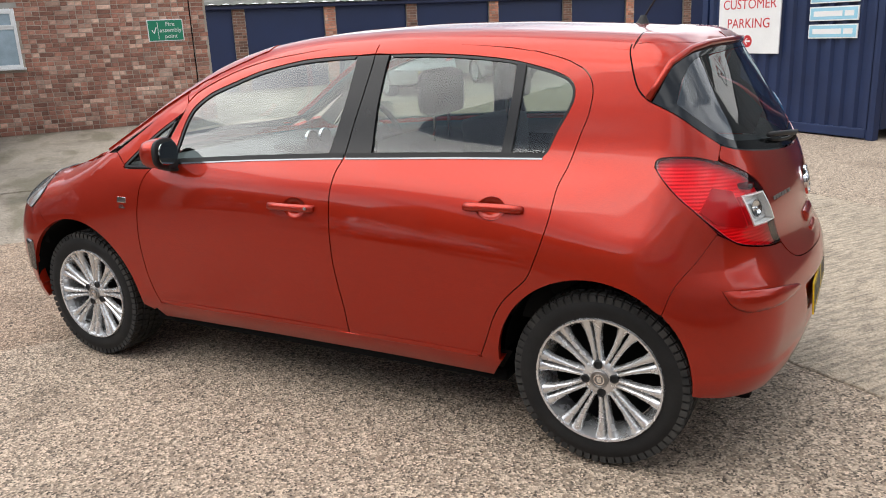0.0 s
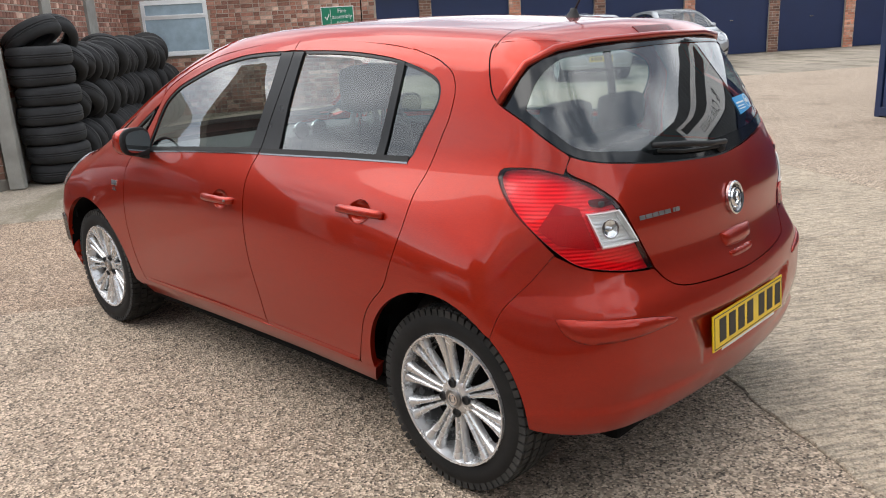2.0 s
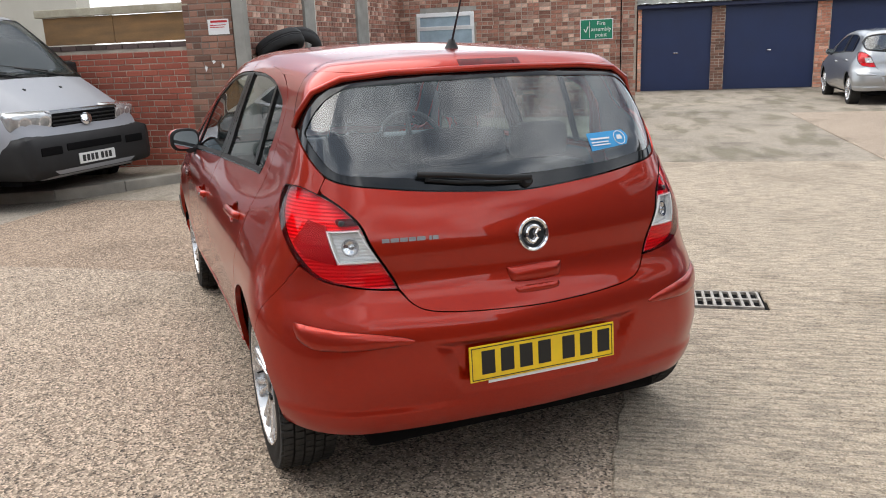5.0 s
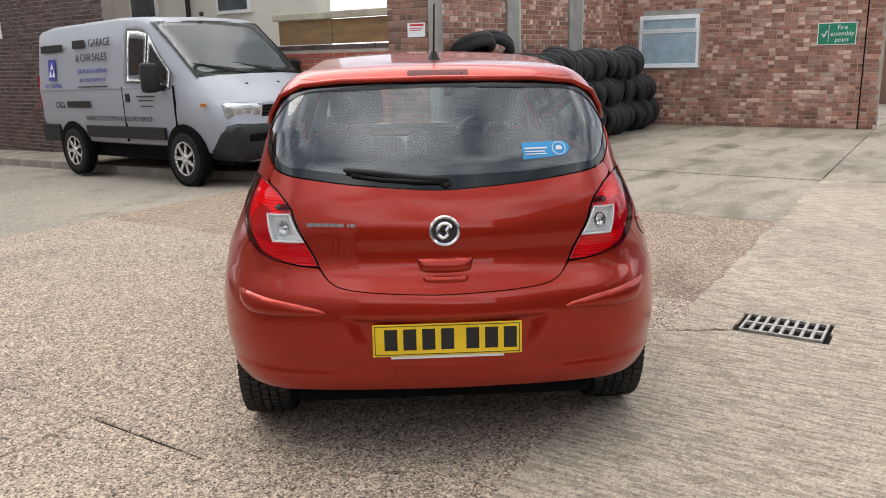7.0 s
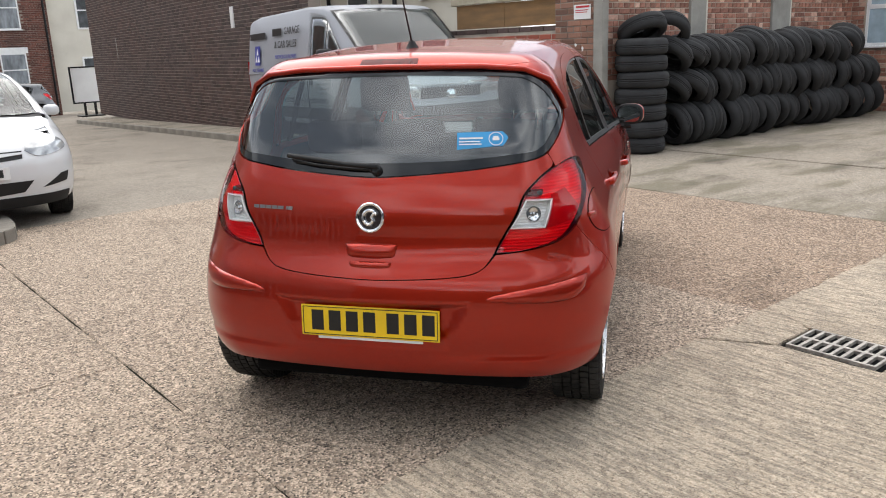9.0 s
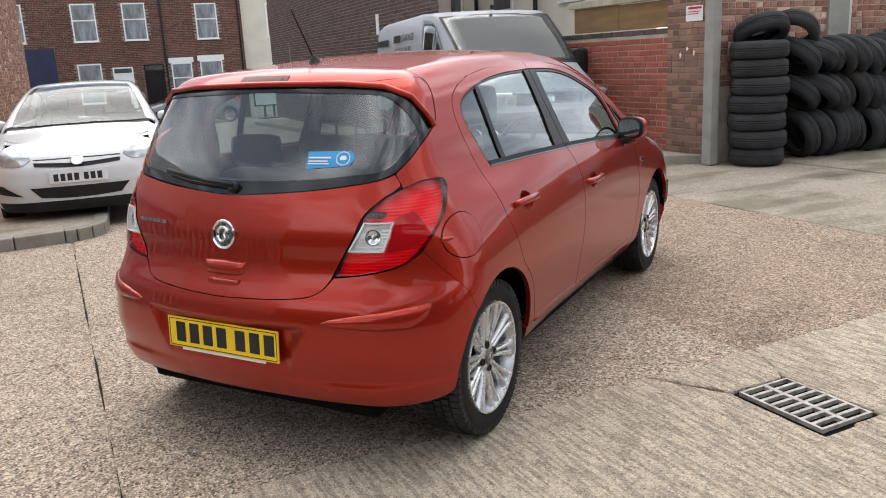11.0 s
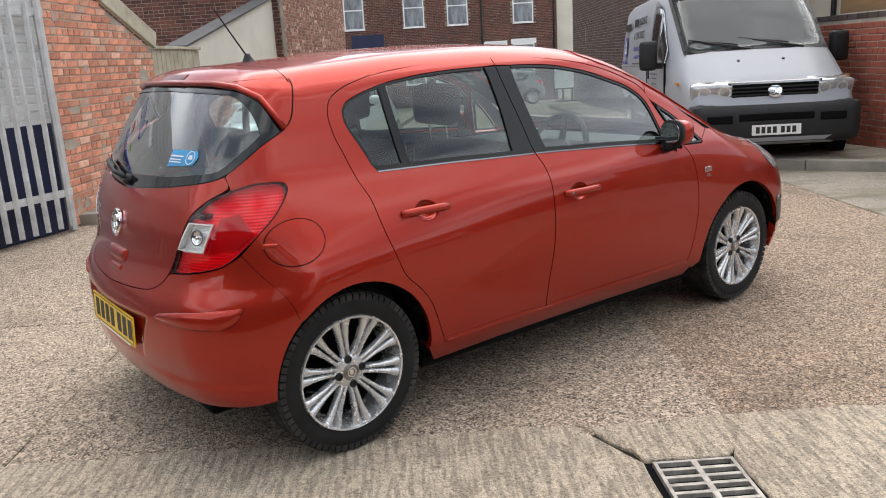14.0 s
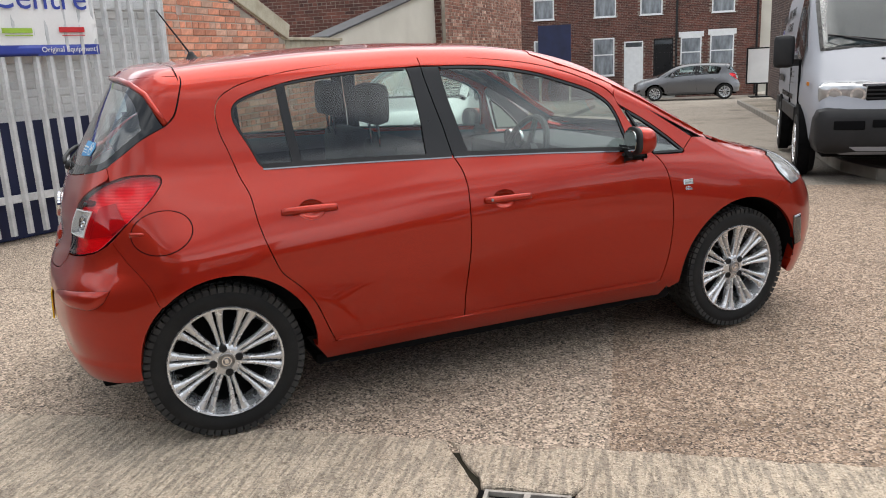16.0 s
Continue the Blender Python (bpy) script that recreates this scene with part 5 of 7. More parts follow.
CONCRETE_POST = surface("grey concrete", (0.34, 0.33, 0.30), 0.9, vary=0.15, scale=4, grain=120, bump=0.5)
RENDER_WALL = surface("pale render", (0.66, 0.63, 0.55), 0.9, vary=0.1, scale=1.0, grain=90, bump=0.4, second=(0.55, 0.52, 0.45))
UPVC = surface("white window plastic", (0.78, 0.79, 0.79), 0.35, vary=0.05, bump=0.0)
WINDOW_DARK = surface("room behind glass", (0.10, 0.11, 0.12), 0.8, vary=0.3, scale=3)
CURTAIN = surface("pale net curtain", (0.30, 0.33, 0.36), 0.5, vary=0.15, scale=1.5, stretch=(3, 1, 1), second=(0.10, 0.11, 0.12), bump=0.0)
FROSTED = surface("obscured window glass", (0.36, 0.47, 0.54), 0.45, vary=0.12, scale=5, grain=100, bump=0.3)
TIMBER = surface("weathered board", (0.27, 0.15, 0.06), 0.8, vary=0.25, scale=2, grain=30, bump=0.4, second=(0.17, 0.10, 0.045), stretch=(1, .25, 6))
PALE_TIMBER = surface("flaking pale timber", (0.48, 0.44, 0.34), 0.85, vary=0.2, scale=4, grain=50, bump=0.5, second=(0.32, 0.28, 0.2))
GALV = surface("galvanised steel", (0.66, 0.675, 0.68), 0.5, 0.3, vary=0.15, scale=6, grain=60, bump=0.15)
BLUE_DOOR = surface("blue garage paint", (0.009, 0.021, 0.078), 0.5, vary=0.15, scale=2, grain=60, bump=0.2, second=(0.008, 0.018, 0.068))
BLUE_STEEL = surface("blue container paint", (0.011, 0.027, 0.088), 0.46, vary=0.15, scale=1.2, grain=40, bump=0.15, second=(0.008, 0.018, 0.060))
SHEETING = surface("grey corrugated sheeting", (0.36, 0.36, 0.33), 0.85, vary=0.2, scale=2, grain=60, bump=0.3)
CLADDING = surface("dark cladding", (0.07, 0.075, 0.08), 0.5, vary=0.15, scale=1)
SIGN_GREEN = surface("green sign", (0.0, 0.20, 0.105), 0.35, vary=0.05, bump=0.0)
SIGN_RED = surface("red sign print", (0.52, 0.015, 0.02), 0.4, vary=0.05, bump=0.0)
SIGN_BLUE = surface("blue sign print", (0.025, 0.05, 0.32), 0.4, vary=0.05, bump=0.0)
PALE_BLUE = surface("pale blue sign", (0.30, 0.58, 0.72), 0.4, vary=0.05, bump=0.0)
IRON = surface("worn grate iron", (0.50, 0.46, 0.41), 0.55, 0.3, vary=0.25, scale=20, grain=90, bump=0.4)
SLATE = surface("roof slate", (0.07, 0.07, 0.075), 0.7, vary=0.2, scale=2)


def ground_material(name, base, light, dark, stone, tint, brushed=0.0, pits=0.6, scale=42.0, stains=0.70, moss=None):
    """Weathered concrete: exposed chippings, sandy wash, damp stains and, if brushed, fine drag marks."""
    m, n, l, b = nodes_of(name)
    co = n.new("ShaderNodeTexCoord")
    def noise_at(s, d=5, vec=None):
        t = n.new("ShaderNodeTexNoise")
        t.inputs["Scale"].default_value, t.inputs["Detail"].default_value = s, d
        l.new(vec or co.outputs["Object"], t.inputs["Vector"])
        return t.outputs["Fac"]
    def ramp(fac, a, ca_, b_, cb_):
        r = n.new("ShaderNodeValToRGB")
        r.color_ramp.elements[0].position, r.color_ramp.elements[1].position = a, b_
        r.color_ramp.elements[0].color, r.color_ramp.elements[1].color = (*ca_, 1), (*cb_, 1)
        l.new(fac, r.inputs[0])
        return r.outputs[0]
    def mixed(fac, a, b_, mode="MIX"):
        x = n.new("ShaderNodeMix")
        x.data_type, x.blend_type = "RGBA", mode
        l.new(fac, x.inputs["Factor"]) if not isinstance(fac, float) else setattr(x.inputs["Factor"], "default_value", fac)
        l.new(a, x.inputs["A"]), l.new(b_, x.inputs["B"])
        return x.outputs["Result"]
    wash = ramp(noise_at(0.55, 6), 0.36, dark, 0.66, light)
    body = mixed(ramp(noise_at(2.6, 7), 0.38, (0, 0, 0), 0.66, (.8, .8, .8)), wash, ramp(noise_at(9, 4), 0.3, base, 0.8, light))
    vor = n.new("ShaderNodeTexVoronoi")
    vor.inputs["Scale"].default_value = scale
    l.new(co.outputs["Object"], vor.inputs["Vector"])
    vor2 = n.new("ShaderNodeTexVoronoi")
    vor2.inputs["Scale"].default_value = scale * 2.3
    l.new(co.outputs["Object"], vor2.inputs["Vector"])
    sep = n.new("ShaderNodeSeparateColor")
    l.new(vor.outputs["Color"], sep.inputs[0])
    sep2 = n.new("ShaderNodeSeparateColor")
    l.new(vor2.outputs["Color"], sep2.inputs[0])
    chips = ramp(sep.outputs[0], 0.0, stone, 1.0, tint)
    chips2 = ramp(sep2.outputs[1], 0.0, stone, 1.0, tint)
    body = mixed(ramp(sep.outputs[1], 0.42, (0, 0, 0), 0.55, (pits, pits, pits)), body, chips)
    body = mixed(ramp(sep2.outputs[2], 0.4, (0, 0, 0), 0.5, (pits, pits, pits)), body, chips2)
    if moss:
        patch = n.new("ShaderNodeMapping")
        patch.inputs["Scale"].default_value = (0.8, 2.4, 1)
        l.new(co.outputs["Object"], patch.inputs["Vector"])
        grow = n.new("ShaderNodeRGB")
        grow.outputs[0].default_value = (*moss, 1)
        body = mixed(ramp(noise_at(0.9, 8, patch.outputs[0]), 0.50, (0, 0, 0), 0.62, (.75, .75, .75)), body, grow.outputs[0])
    stain = ramp(noise_at(1.3, 3), 0.56, (1, 1, 1), 0.74, (stains, stains * .985, stains * .97))
    body = mixed(1.0, body, stain, "MULTIPLY")
    height = n.new("ShaderNodeMath")
    height.operation = "ADD"
    l.new(vor.outputs["Distance"], height.inputs[0]), l.new(vor2.outputs["Distance"], height.inputs[1])
    top = height.outputs[0]
    if brushed:
        mp = n.new("ShaderNodeMapping")
        mp.inputs["Scale"].default_value = (30, 3.6, 1)
        mp.inputs["Rotation"].default_value = (0, 0, radians(6))
        l.new(co.outputs["Object"], mp.inputs["Vector"])
        drag = noise_at(1.6, 3.5, mp.outputs[0])
        body = mixed(1.0, body, ramp(drag, 0.43, (1 - brushed, 1 - brushed, 1 - brushed), 0.54, (1.05, 1.04, 1.02)), "MULTIPLY")
        more = n.new("ShaderNodeMath")
        more.operation = "MULTIPLY_ADD"
        more.inputs[1].default_value = 1.6
        l.new(drag, more.inputs[0]), l.new(top, more.inputs[2])
        top = more.outputs[0]
    l.new(body, b.inputs["Base Color"])
    b.inputs["Roughness"].default_value = 0.88
    bp = n.new("ShaderNodeBump")
    bp.inputs["Strength"].default_value, bp.inputs["Distance"].default_value = 0.8, 0.007
    l.new(top, bp.inputs["Height"]), l.new(bp.outputs[0], b.inputs["Normal"])
    return m


AGGREGATE = ground_material("worn aggregate concrete", (0.28, 0.21, 0.155), (0.37, 0.285, 0.21), (0.21, 0.158, 0.115), (0.035, 0.026, 0.02), (0.70, 0.56, 0.43), 0.0, 0.95, 60)
DARK_AGGREGATE = ground_material("darker worn aggregate", (0.205, 0.138, 0.090), (0.27, 0.185, 0.124), (0.15, 0.100, 0.067), (0.03, 0.021, 0.016), (0.60, 0.45, 0.33), 0.0, 0.95, 60)
BRUSHED = ground_material("brushed concrete", (0.44, 0.355, 0.265), (0.55, 0.455, 0.35), (0.34, 0.275, 0.205), (0.14, 0.11, 0.08), (0.68, 0.58, 0.46), 0.30, 0.65, 80)
APRON = ground_material("smooth yard concrete", (0.29, 0.24, 0.185), (0.40, 0.335, 0.26), (0.16, 0.135, 0.105), (0.1, 0.085, 0.07), (0.5, 0.44, 0.36), 0.0, 0.5, 50, 0.55, (0.15, 0.13, 0.085))
ROAD = ground_material("street surface", (0.29, 0.25, 0.20), (0.37, 0.32, 0.255), (0.22, 0.19, 0.155), (0.1, 0.085, 0.07), (0.46, 0.40, 0.33), 0.0, 0.6, 50, 0.55)
KERB_STONE = surface("kerb stone", (0.30, 0.275, 0.235), 0.9, vary=0.2, scale=3, grain=90, bump=0.5)

# one sheet of ground to the horizon
xs = [-400, -150, -60, -30, -15, 0, 15, 30, 60, 150, 400]
ys = [-400, -150, -60, -20, 0, 5, 8, 12, 20, 30, 45, 80, 150, 400]
gv = [(x, y, fall(y) - 0.020) for y in ys for x in xs]
gf = [(j * len(xs) + i, j * len(xs) + i + 1, (j + 1) * len(xs) + i + 1, (j + 1) * len(xs) + i) for j in range(len(ys) - 1) for i in range(len(xs) - 1)]
one("ground", (gv, gf), ROAD, "worn grey-brown street and ground", "ground", kind="structure")
yard = thing("pavement", "worn concrete yard laid in large cracked slabs", "pavement", kind="structure")


def ragged(p, q, amp, seed, n=None):
    """A broken line from p to q."""
    p, q = np.array(p, float), np.array(q, float)
    n = n or max(2, int(np.linalg.norm(q - p) / 0.07))
    d = (q - p) / np.linalg.norm(q - p)
    side = np.array((-d[1], d[0]))
    out = []
    for k in range(n):
        s = k / n
        at = p + (q - p) * s
        w = noise.noise(Vector((at[0] * 1.7, at[1] * 1.7, seed))) + 0.6 * noise.noise(Vector((at[0] * 7, at[1] * 7, seed + 3))) + 0.35 * noise.noise(Vector((at[0] * 19, at[1] * 19, seed + 9)))
        fade = min(1, 8 * s, 8 * (1 - s))
        out.append(at + side * w * amp * fade)
    return out


def slab(corners, material, rough_edges=(), gap=0.006, top=0.0, amp=0.008):
    """A cast slab with worn, uneven rims; rough_edges: the numbers of the broken sides."""
    pts = []
    for k in range(len(corners)):
        a, b = corners[k], corners[(k + 1) % len(corners)]
        pts += ragged(a, b, 0.045 if k in rough_edges else amp, 5.0)
    pts = inset(np.array(pts), gap)
    low = inset(pts, -0.004)
    rim = inset(pts, 0.006)
    n = len(pts)
    verts = [(x, y, top - 0.05) for x, y in low] + [(x, y, top - 0.005) for x, y in pts] + [(x, y, top) for x, y in rim]
    faces = [(r * n + k, r * n + (k + 1) % n, (r + 1) * n + (k + 1) % n, (r + 1) * n + k) for r in range(2) for k in range(n)]
    tris = geometry.tessellate_polygon([[Vector((x, y, 0)) for x, y in rim]])
    faces += [tuple(2 * n + i for i in t) for t in tris]
    bm = bmesh.new()
    vs = [bm.verts.new(v) for v in verts]
    for f in faces:
        try:
            bm.faces.new([vs[i] for i in f])
        except ValueError:
            pass
    return part("concrete_slab", bm, material, yard)


E0 = -0.58
slab(((-0.9, E0 - .08), (1.915, E0 - .08), (1.915, 5.2), (-0.9, 5.2)), AGGREGATE, (), 0.004, -.009)
slab(((1.890, E0 - .08), (4.46, E0 - .08), (4.46, 5.2), (1.890, 5.2)), DARK_AGGREGATE, (), 0.006, -.0105)
slab(((4.46, E0 - .08), (6.95, E0 - .08), (6.95, 4.3), (4.46, 5.2)), APRON, (), .006, -.009)
slab(((6.95, E0), (13.1, E0), (13.1, 4.05), (6.95, 4.05)), APRON)
slab(((-9, E0 - .08), (-0.9, E0 - .08), (-0.9, 1.2), (-9, 1.2)), AGGREGATE, (), .004, -.009)
slab(((-9, 1.2), (-0.9, 1.2), (-0.9, 5.2), (-9, 5.2)), AGGREGATE, (), .004, -.009)
slab(((1.66, -3.4), (6.95, -3.4), (6.95, E0), (1.95, E0), (1.80, -.905), (1.815, -1.345), (1.66, -1.345)), BRUSHED, (2,), 0.004)
slab(((-9, -3.4), (1.66, -3.4), (1.66, -1.36), (1.485, -1.36), (1.485, -.905), (1.30, E0), (-9, E0)), BRUSHED, (5,), 0.004)
slab(((1.30, E0 - .002), (1.488, -.898), (1.792, -.898), (1.945, E0 - .002)), BRUSHED, (0, 1, 2, 3), 0.005, -.002)
slab(((6.95, -3.4), (13.1, -3.4), (13.1, E0), (6.95, E0)), APRON)
slab(((-9, -16), (3.4, -16), (3.4, -3.4), (-9, -3.4)), AGGREGATE)
slab(((3.4, -26), (13.1, -26), (13.1, -3.4), (3.4, -3.4)), AGGREGATE)
slab(((13.1, -26), (20.3, -26), (20.3, -.6), (13.1, -.6)), APRON)

SOIL = surface("dirt in the joints", (0.022, 0.019, 0.015), 0.95, vary=0.3, scale=8, grain=90, bump=0.4, second=(0.024, 0.022, 0.014), spec=0.1)
part("joint_dirt", boxes((-9, 3.4, -16, 4.0, -.0185, -.0165), (3.4, 13.1, -26, 4.0, -.0185, -.0165), (13.1, 20.3, -26, -.7, -.0185, -.0165)), SOIL, yard, "dark dirt in the joints")

# surface drain in the concrete
drain = thing("drain_grate", "worn iron drain grate set in broken concrete", "drain", pose(1.65, -1.125, 0.002))
# shallow plate painted near-black in place of the shaded depth below the bars
part("pit", boxes((-.165, .165, -.225, .225, -.0165, -.0135)), CAVITY, drain, "near-black plate for the shade in the pit")
part("frame", boxes((-.142, -.128, -.205, .205, -.03, .004), (.128, .142, -.205, .205, -.03, .004), (-.128, .128, -.205, -.192, -.03, .004), (-.128, .128, .192, .205, -.03, .004), bevel=.002), IRON, drain, "iron frame")
for k in range(1, 8):
    y = -.198 + .396 * k / 8
    part("bar", boxes((-.129, .129, y - .0085, y + .0085, -.028, .003), bevel=.002), IRON, drain)
part("cross_bar", boxes((-.011, .011, -.193, .193, -.028, .0035), bevel=.002), IRON, drain)


# ---- walls of single bricks ----
BRICK_MESH = {}


def brick_mesh(length, height, depth, material):
    key = (round(length, 4), round(height, 4), depth, material.name)
    if key not in BRICK_MESH:
        me = bpy.data.meshes.new("brick")
        b = 0.006
        l, h = length / 2, height / 2
        v = [(-l, 0, -h), (l, 0, -h), (l, 0, h), (-l, 0, h), (-l, -depth + b, -h), (l, -depth + b, -h), (l, -depth + b, h), (-l, -depth + b, h), (-l + b, -depth, -h + b), (l - b, -depth, -h + b), (l - b, -depth, h - b), (-l + b, -depth, h - b)]
        f = [(k, (k + 1) % 4, 4 + (k + 1) % 4, 4 + k) for k in range(4)] + [(4 + k, 4 + (k + 1) % 4, 8 + (k + 1) % 4, 8 + k) for k in range(4)] + [(8, 9, 10, 11)]
        me.from_pydata(v, [], f)
        me.materials.append(material)
        BRICK_MESH[key] = me
    return BRICK_MESH[key]


def brick_wall(name, label, m, width, height, material, mortar, thick=0.24, keep=None, single=None, top=None, seed=1, low=0.0):
    """A wall whose face lies on local y = 0 and looks towards -y: x along it. keep(x, z): where bricks stand; single(x, z): bricks that are objects of their own."""
    rnd = random.Random(seed)
    wall = thing(name, label, "wall", m, kind="structure")
    outline_ = top or [(0, height), (width, height)]
    bm = bmesh.new()
    ring = [(0, low)] + [(width, low)] + [(x, z) for x, z in outline_[::-1]]
    prism(bm, [(x, z) for x, z in ring], thick, Matrix(((1, 0, 0, 0), (0, 0, 1, -.005), (0, 1, 0, 0), (0, 0, 0, 1))))
    part("wall_core", bm, mortar, wall)
    verts, faces = [], []
    h, gap, full = 0.065, 0.0105, 0.215
    row, z = 0, low + h / 2 + gap
    count = 0
    tx, tz = [p[0] for p in outline_], [p[1] for p in outline_]
    while z < max(tz):
        x = -rnd.random() * 0.02 - (0.1125 if row % 2 else 0.0)
        while x < width:
            l = full if row % 5 != 4 and not (material is BRICK and rnd.random() < .68) else 0.1025
            a, b = max(x, 0), min(x + l, width)
            c = (a + b) / 2
            if b - a > 0.04 and z + h / 2 < float(np.interp(c, tx, tz)) and (keep is None or keep(c, z)):
                out = rnd.uniform(-0.003, 0.004)
                me = brick_mesh(b - a, h, 0.012, material)
                if single and count < 300 and single(c, z):
                    ob = new("brick", me)
                    ob.parent = wall
                    ob.matrix_local = pose(c, -out, z, 0, rnd.uniform(-.5, .5), 0)
                    count += 1
                else:
                    at = len(verts)
                    for v in me.vertices:
                        verts.append((v.co.x + c, v.co.y - out, v.co.z + z))
                    for f in me.polygons:
                        faces.append(tuple(at + i for i in f.vertices))
            x += l + gap
        z += h + gap
        row += 1
    if verts:
        tagged(part("brickwork", (verts, faces), material, wall), kind="stuff")
    return wall


def facing(x, y, z=0.0, turn=0.0):
    return pose(x, y, z, 0, 0, turn)


# end wall with window and sign: faces -x
end_hole = lambda x, z: not (4.05 - 3.69 < x < 4.05 - 2.52 and 1.06 < z < 2.18)
end_wall = brick_wall("wall_end", "weathered mottled brick end wall of the yard", facing(13.1, 4.05, 0, -90), 4.65, 2.75, BRICK, MORTAR, keep=end_hole, seed=2, single=lambda x, z: z > 1.3)
part("lintel", boxes((.22, 1.66, -.008, .05, 2.10, 2.20), bevel=.006), CONCRETE_POST, end_wall, "concrete lintel")
part("fascia", boxes((4.0, 4.70, -.06, .0, 2.42, 2.60), bevel=.006), NAVY, end_wall, "dark blue fascia board")
part("cable", boxes((4.355, 4.375, -.02, -.002, .0, 2.4), bevel=.004), CAVITY, end_wall, "thin dark cable")
win = thing("window_1", "white plastic window with obscured glass in the brick wall", "window", facing(13.1, 3.105, 1.62, -90), kind="structure")


def casement(parent, w, h, split, pane_mat, depth=0.03, fw=0.05, sill=True):
    """Frame, transom, panes and sill of a window; its face looks towards -y."""
    part("window_frame", boxes((-w / 2, -w / 2 + fw, -depth, .03, -h / 2, h / 2), (w / 2 - fw, w / 2, -depth, .03, -h / 2, h / 2), (-w / 2 + fw, w / 2 - fw, -depth, .03, h / 2 - fw, h / 2), (-w / 2 + fw, w / 2 - fw, -depth, .03, -h / 2, -h / 2 + fw), (-w / 2 + fw, w / 2 - fw, -depth, .03, split - fw / 2, split + fw / 2), bevel=.006), UPVC, parent, "white frame")
    part("pane", boxes((-w / 2 + fw, w / 2 - fw, -.016, -.009, split + fw / 2, h / 2 - fw)), pane_mat, parent)
    part("pane", boxes((-w / 2 + fw, w / 2 - fw, -.016, -.009, -h / 2 + fw, split - fw / 2)), pane_mat, parent)
    if sill:
        part("window_sill", boxes((-w / 2 - .04, w / 2 + .04, -depth - .05, .03, -h / 2 - .035, -h / 2 - .001), bevel=.008), UPVC, parent)


casement(win, 1.17, .96, .17, FROSTED)
part("opening_light", boxes((-.55, .55, -.04, -.031, .19, .22), (-.55, .55, -.04, -.031, .40, .43), (-.55, -.51, -.04, -.031, .22, .40), (.51, .55, -.04, -.031, .22, .40), bevel=.004), UPVC, win, "top opening light")
sign = thing("safety_sign", "green fire assembly point sign with white lettering on brick", "sign", facing(13.086, .14, 1.65, -90))
part("board", boxes((-.31, .31, -.012, .0, -.19, .19), bevel=.004), WHITE_SIGN, sign, "white rim")
part("face", boxes((-.295, .295, -.0145, -.012, -.175, .175)), SIGN_GREEN, sign, "green face")
up = pose(0, -.0148, 0, 90)
bars("divider", [(-.135, -.127, -.15, .15)], WHITE_SIGN, sign, up)
for text, z in (("Fire", .105), ("assembly", 0), ("point", -.105)):
    lettering("word", text, .105, WHITE_SIGN, sign, up @ pose(.085, z, 0))
bm = bmesh.new()
prism(bm, [(-.245, .0), (-.228, .012), (-.205, -.03), (-.165, .06), (-.15, .052), (-.2, -.06)], .0015)
part("tick", bm, WHITE_SIGN, sign).matrix_local = up

# wall behind the tyres, its concrete piers, the corner post
tyre_wall = brick_wall("wall_side", "old patched brick side wall behind the tyre pile", facing(6.25, 4.05, 0, 0), 6.85, 2.75, BRICK, MORTAR, seed=3, keep=lambda x, z: z > .9, single=lambda x, z: z > 1.75)
for x0, x1 in ((8.15, 8.53), (10.41, 10.97)):
    part("concrete_pier", boxes((x0 - 6.25, x1 - 6.25, -.05, .0, 0, 2.75), bevel=.01), CONCRETE_POST, tyre_wall, "grey concrete pier")
    part("pier_edge", boxes((x1 - 6.25, x1 - 6.19, -.035, .0, 0, 2.75), bevel=.006), RENDER_WALL, tyre_wall, "pale pier edge")
one("concrete_post", boxes((-.06, .06, -.075, .075, 0, 2.75), bevel=.012), CONCRETE_POST, "tall grey concrete post at the wall corner", "post", pose(6.20, 4.02, 0))
pier = brick_wall("wall_pier", "brown brick pier beside the concrete post", facing(6.2, 4.78, 0, -90), .65, 2.75, BROWN_BRICK, DARK_MORTAR, seed=4, low=.1)
red_wall = brick_wall("wall_red", "newer red brick boundary wall with blue coping bricks", facing(6.22, 14.0, -.28, -90), 9.22, 1.86, RED_BRICK, MORTAR, seed=5, single=lambda x, z: x > 7.0 and z > .35)
for k in range(20):
    part("coping_brick", boxes((9.22 - .225 * (k + 1), 9.22 - .225 * k - .012, -.012, .2, 1.86, 1.925), bevel=.004), DARK_BRICK, red_wall)
panel_board = thing("timber_panel", "brown weathered timber panel above the red wall", "panel", facing(6.24, 5.80, 1.66, -90))
part("board", boxes((-1.02, 0, 0, .03, 0, .34), bevel=.004), TIMBER, panel_board)
part("board", boxes((.006, 1.0, .002, .03, 0, .335), bevel=.004), TIMBER, panel_board)
part("cap_board", boxes((-1.1, 1.1, -.05, .06, .345, .44), bevel=.01), PALE_TIMBER, panel_board, "pale board along the top")
note = thing("wall_notice", "torn white paper notice on the brick pier", "notice", facing(6.184, 4.31, 1.79, -90))
part("sheet", boxes((-.14, .14, -.004, 0, -.09, .09), bevel=.001), WHITE_SIGN, note)
bars("writing", [(-.10, .12, .05, .075), (-.11, .1, .015, .025), (-.11, .08, -.01, 0)], SIGN_RED, note, pose(0, -.0045, 0, 90))
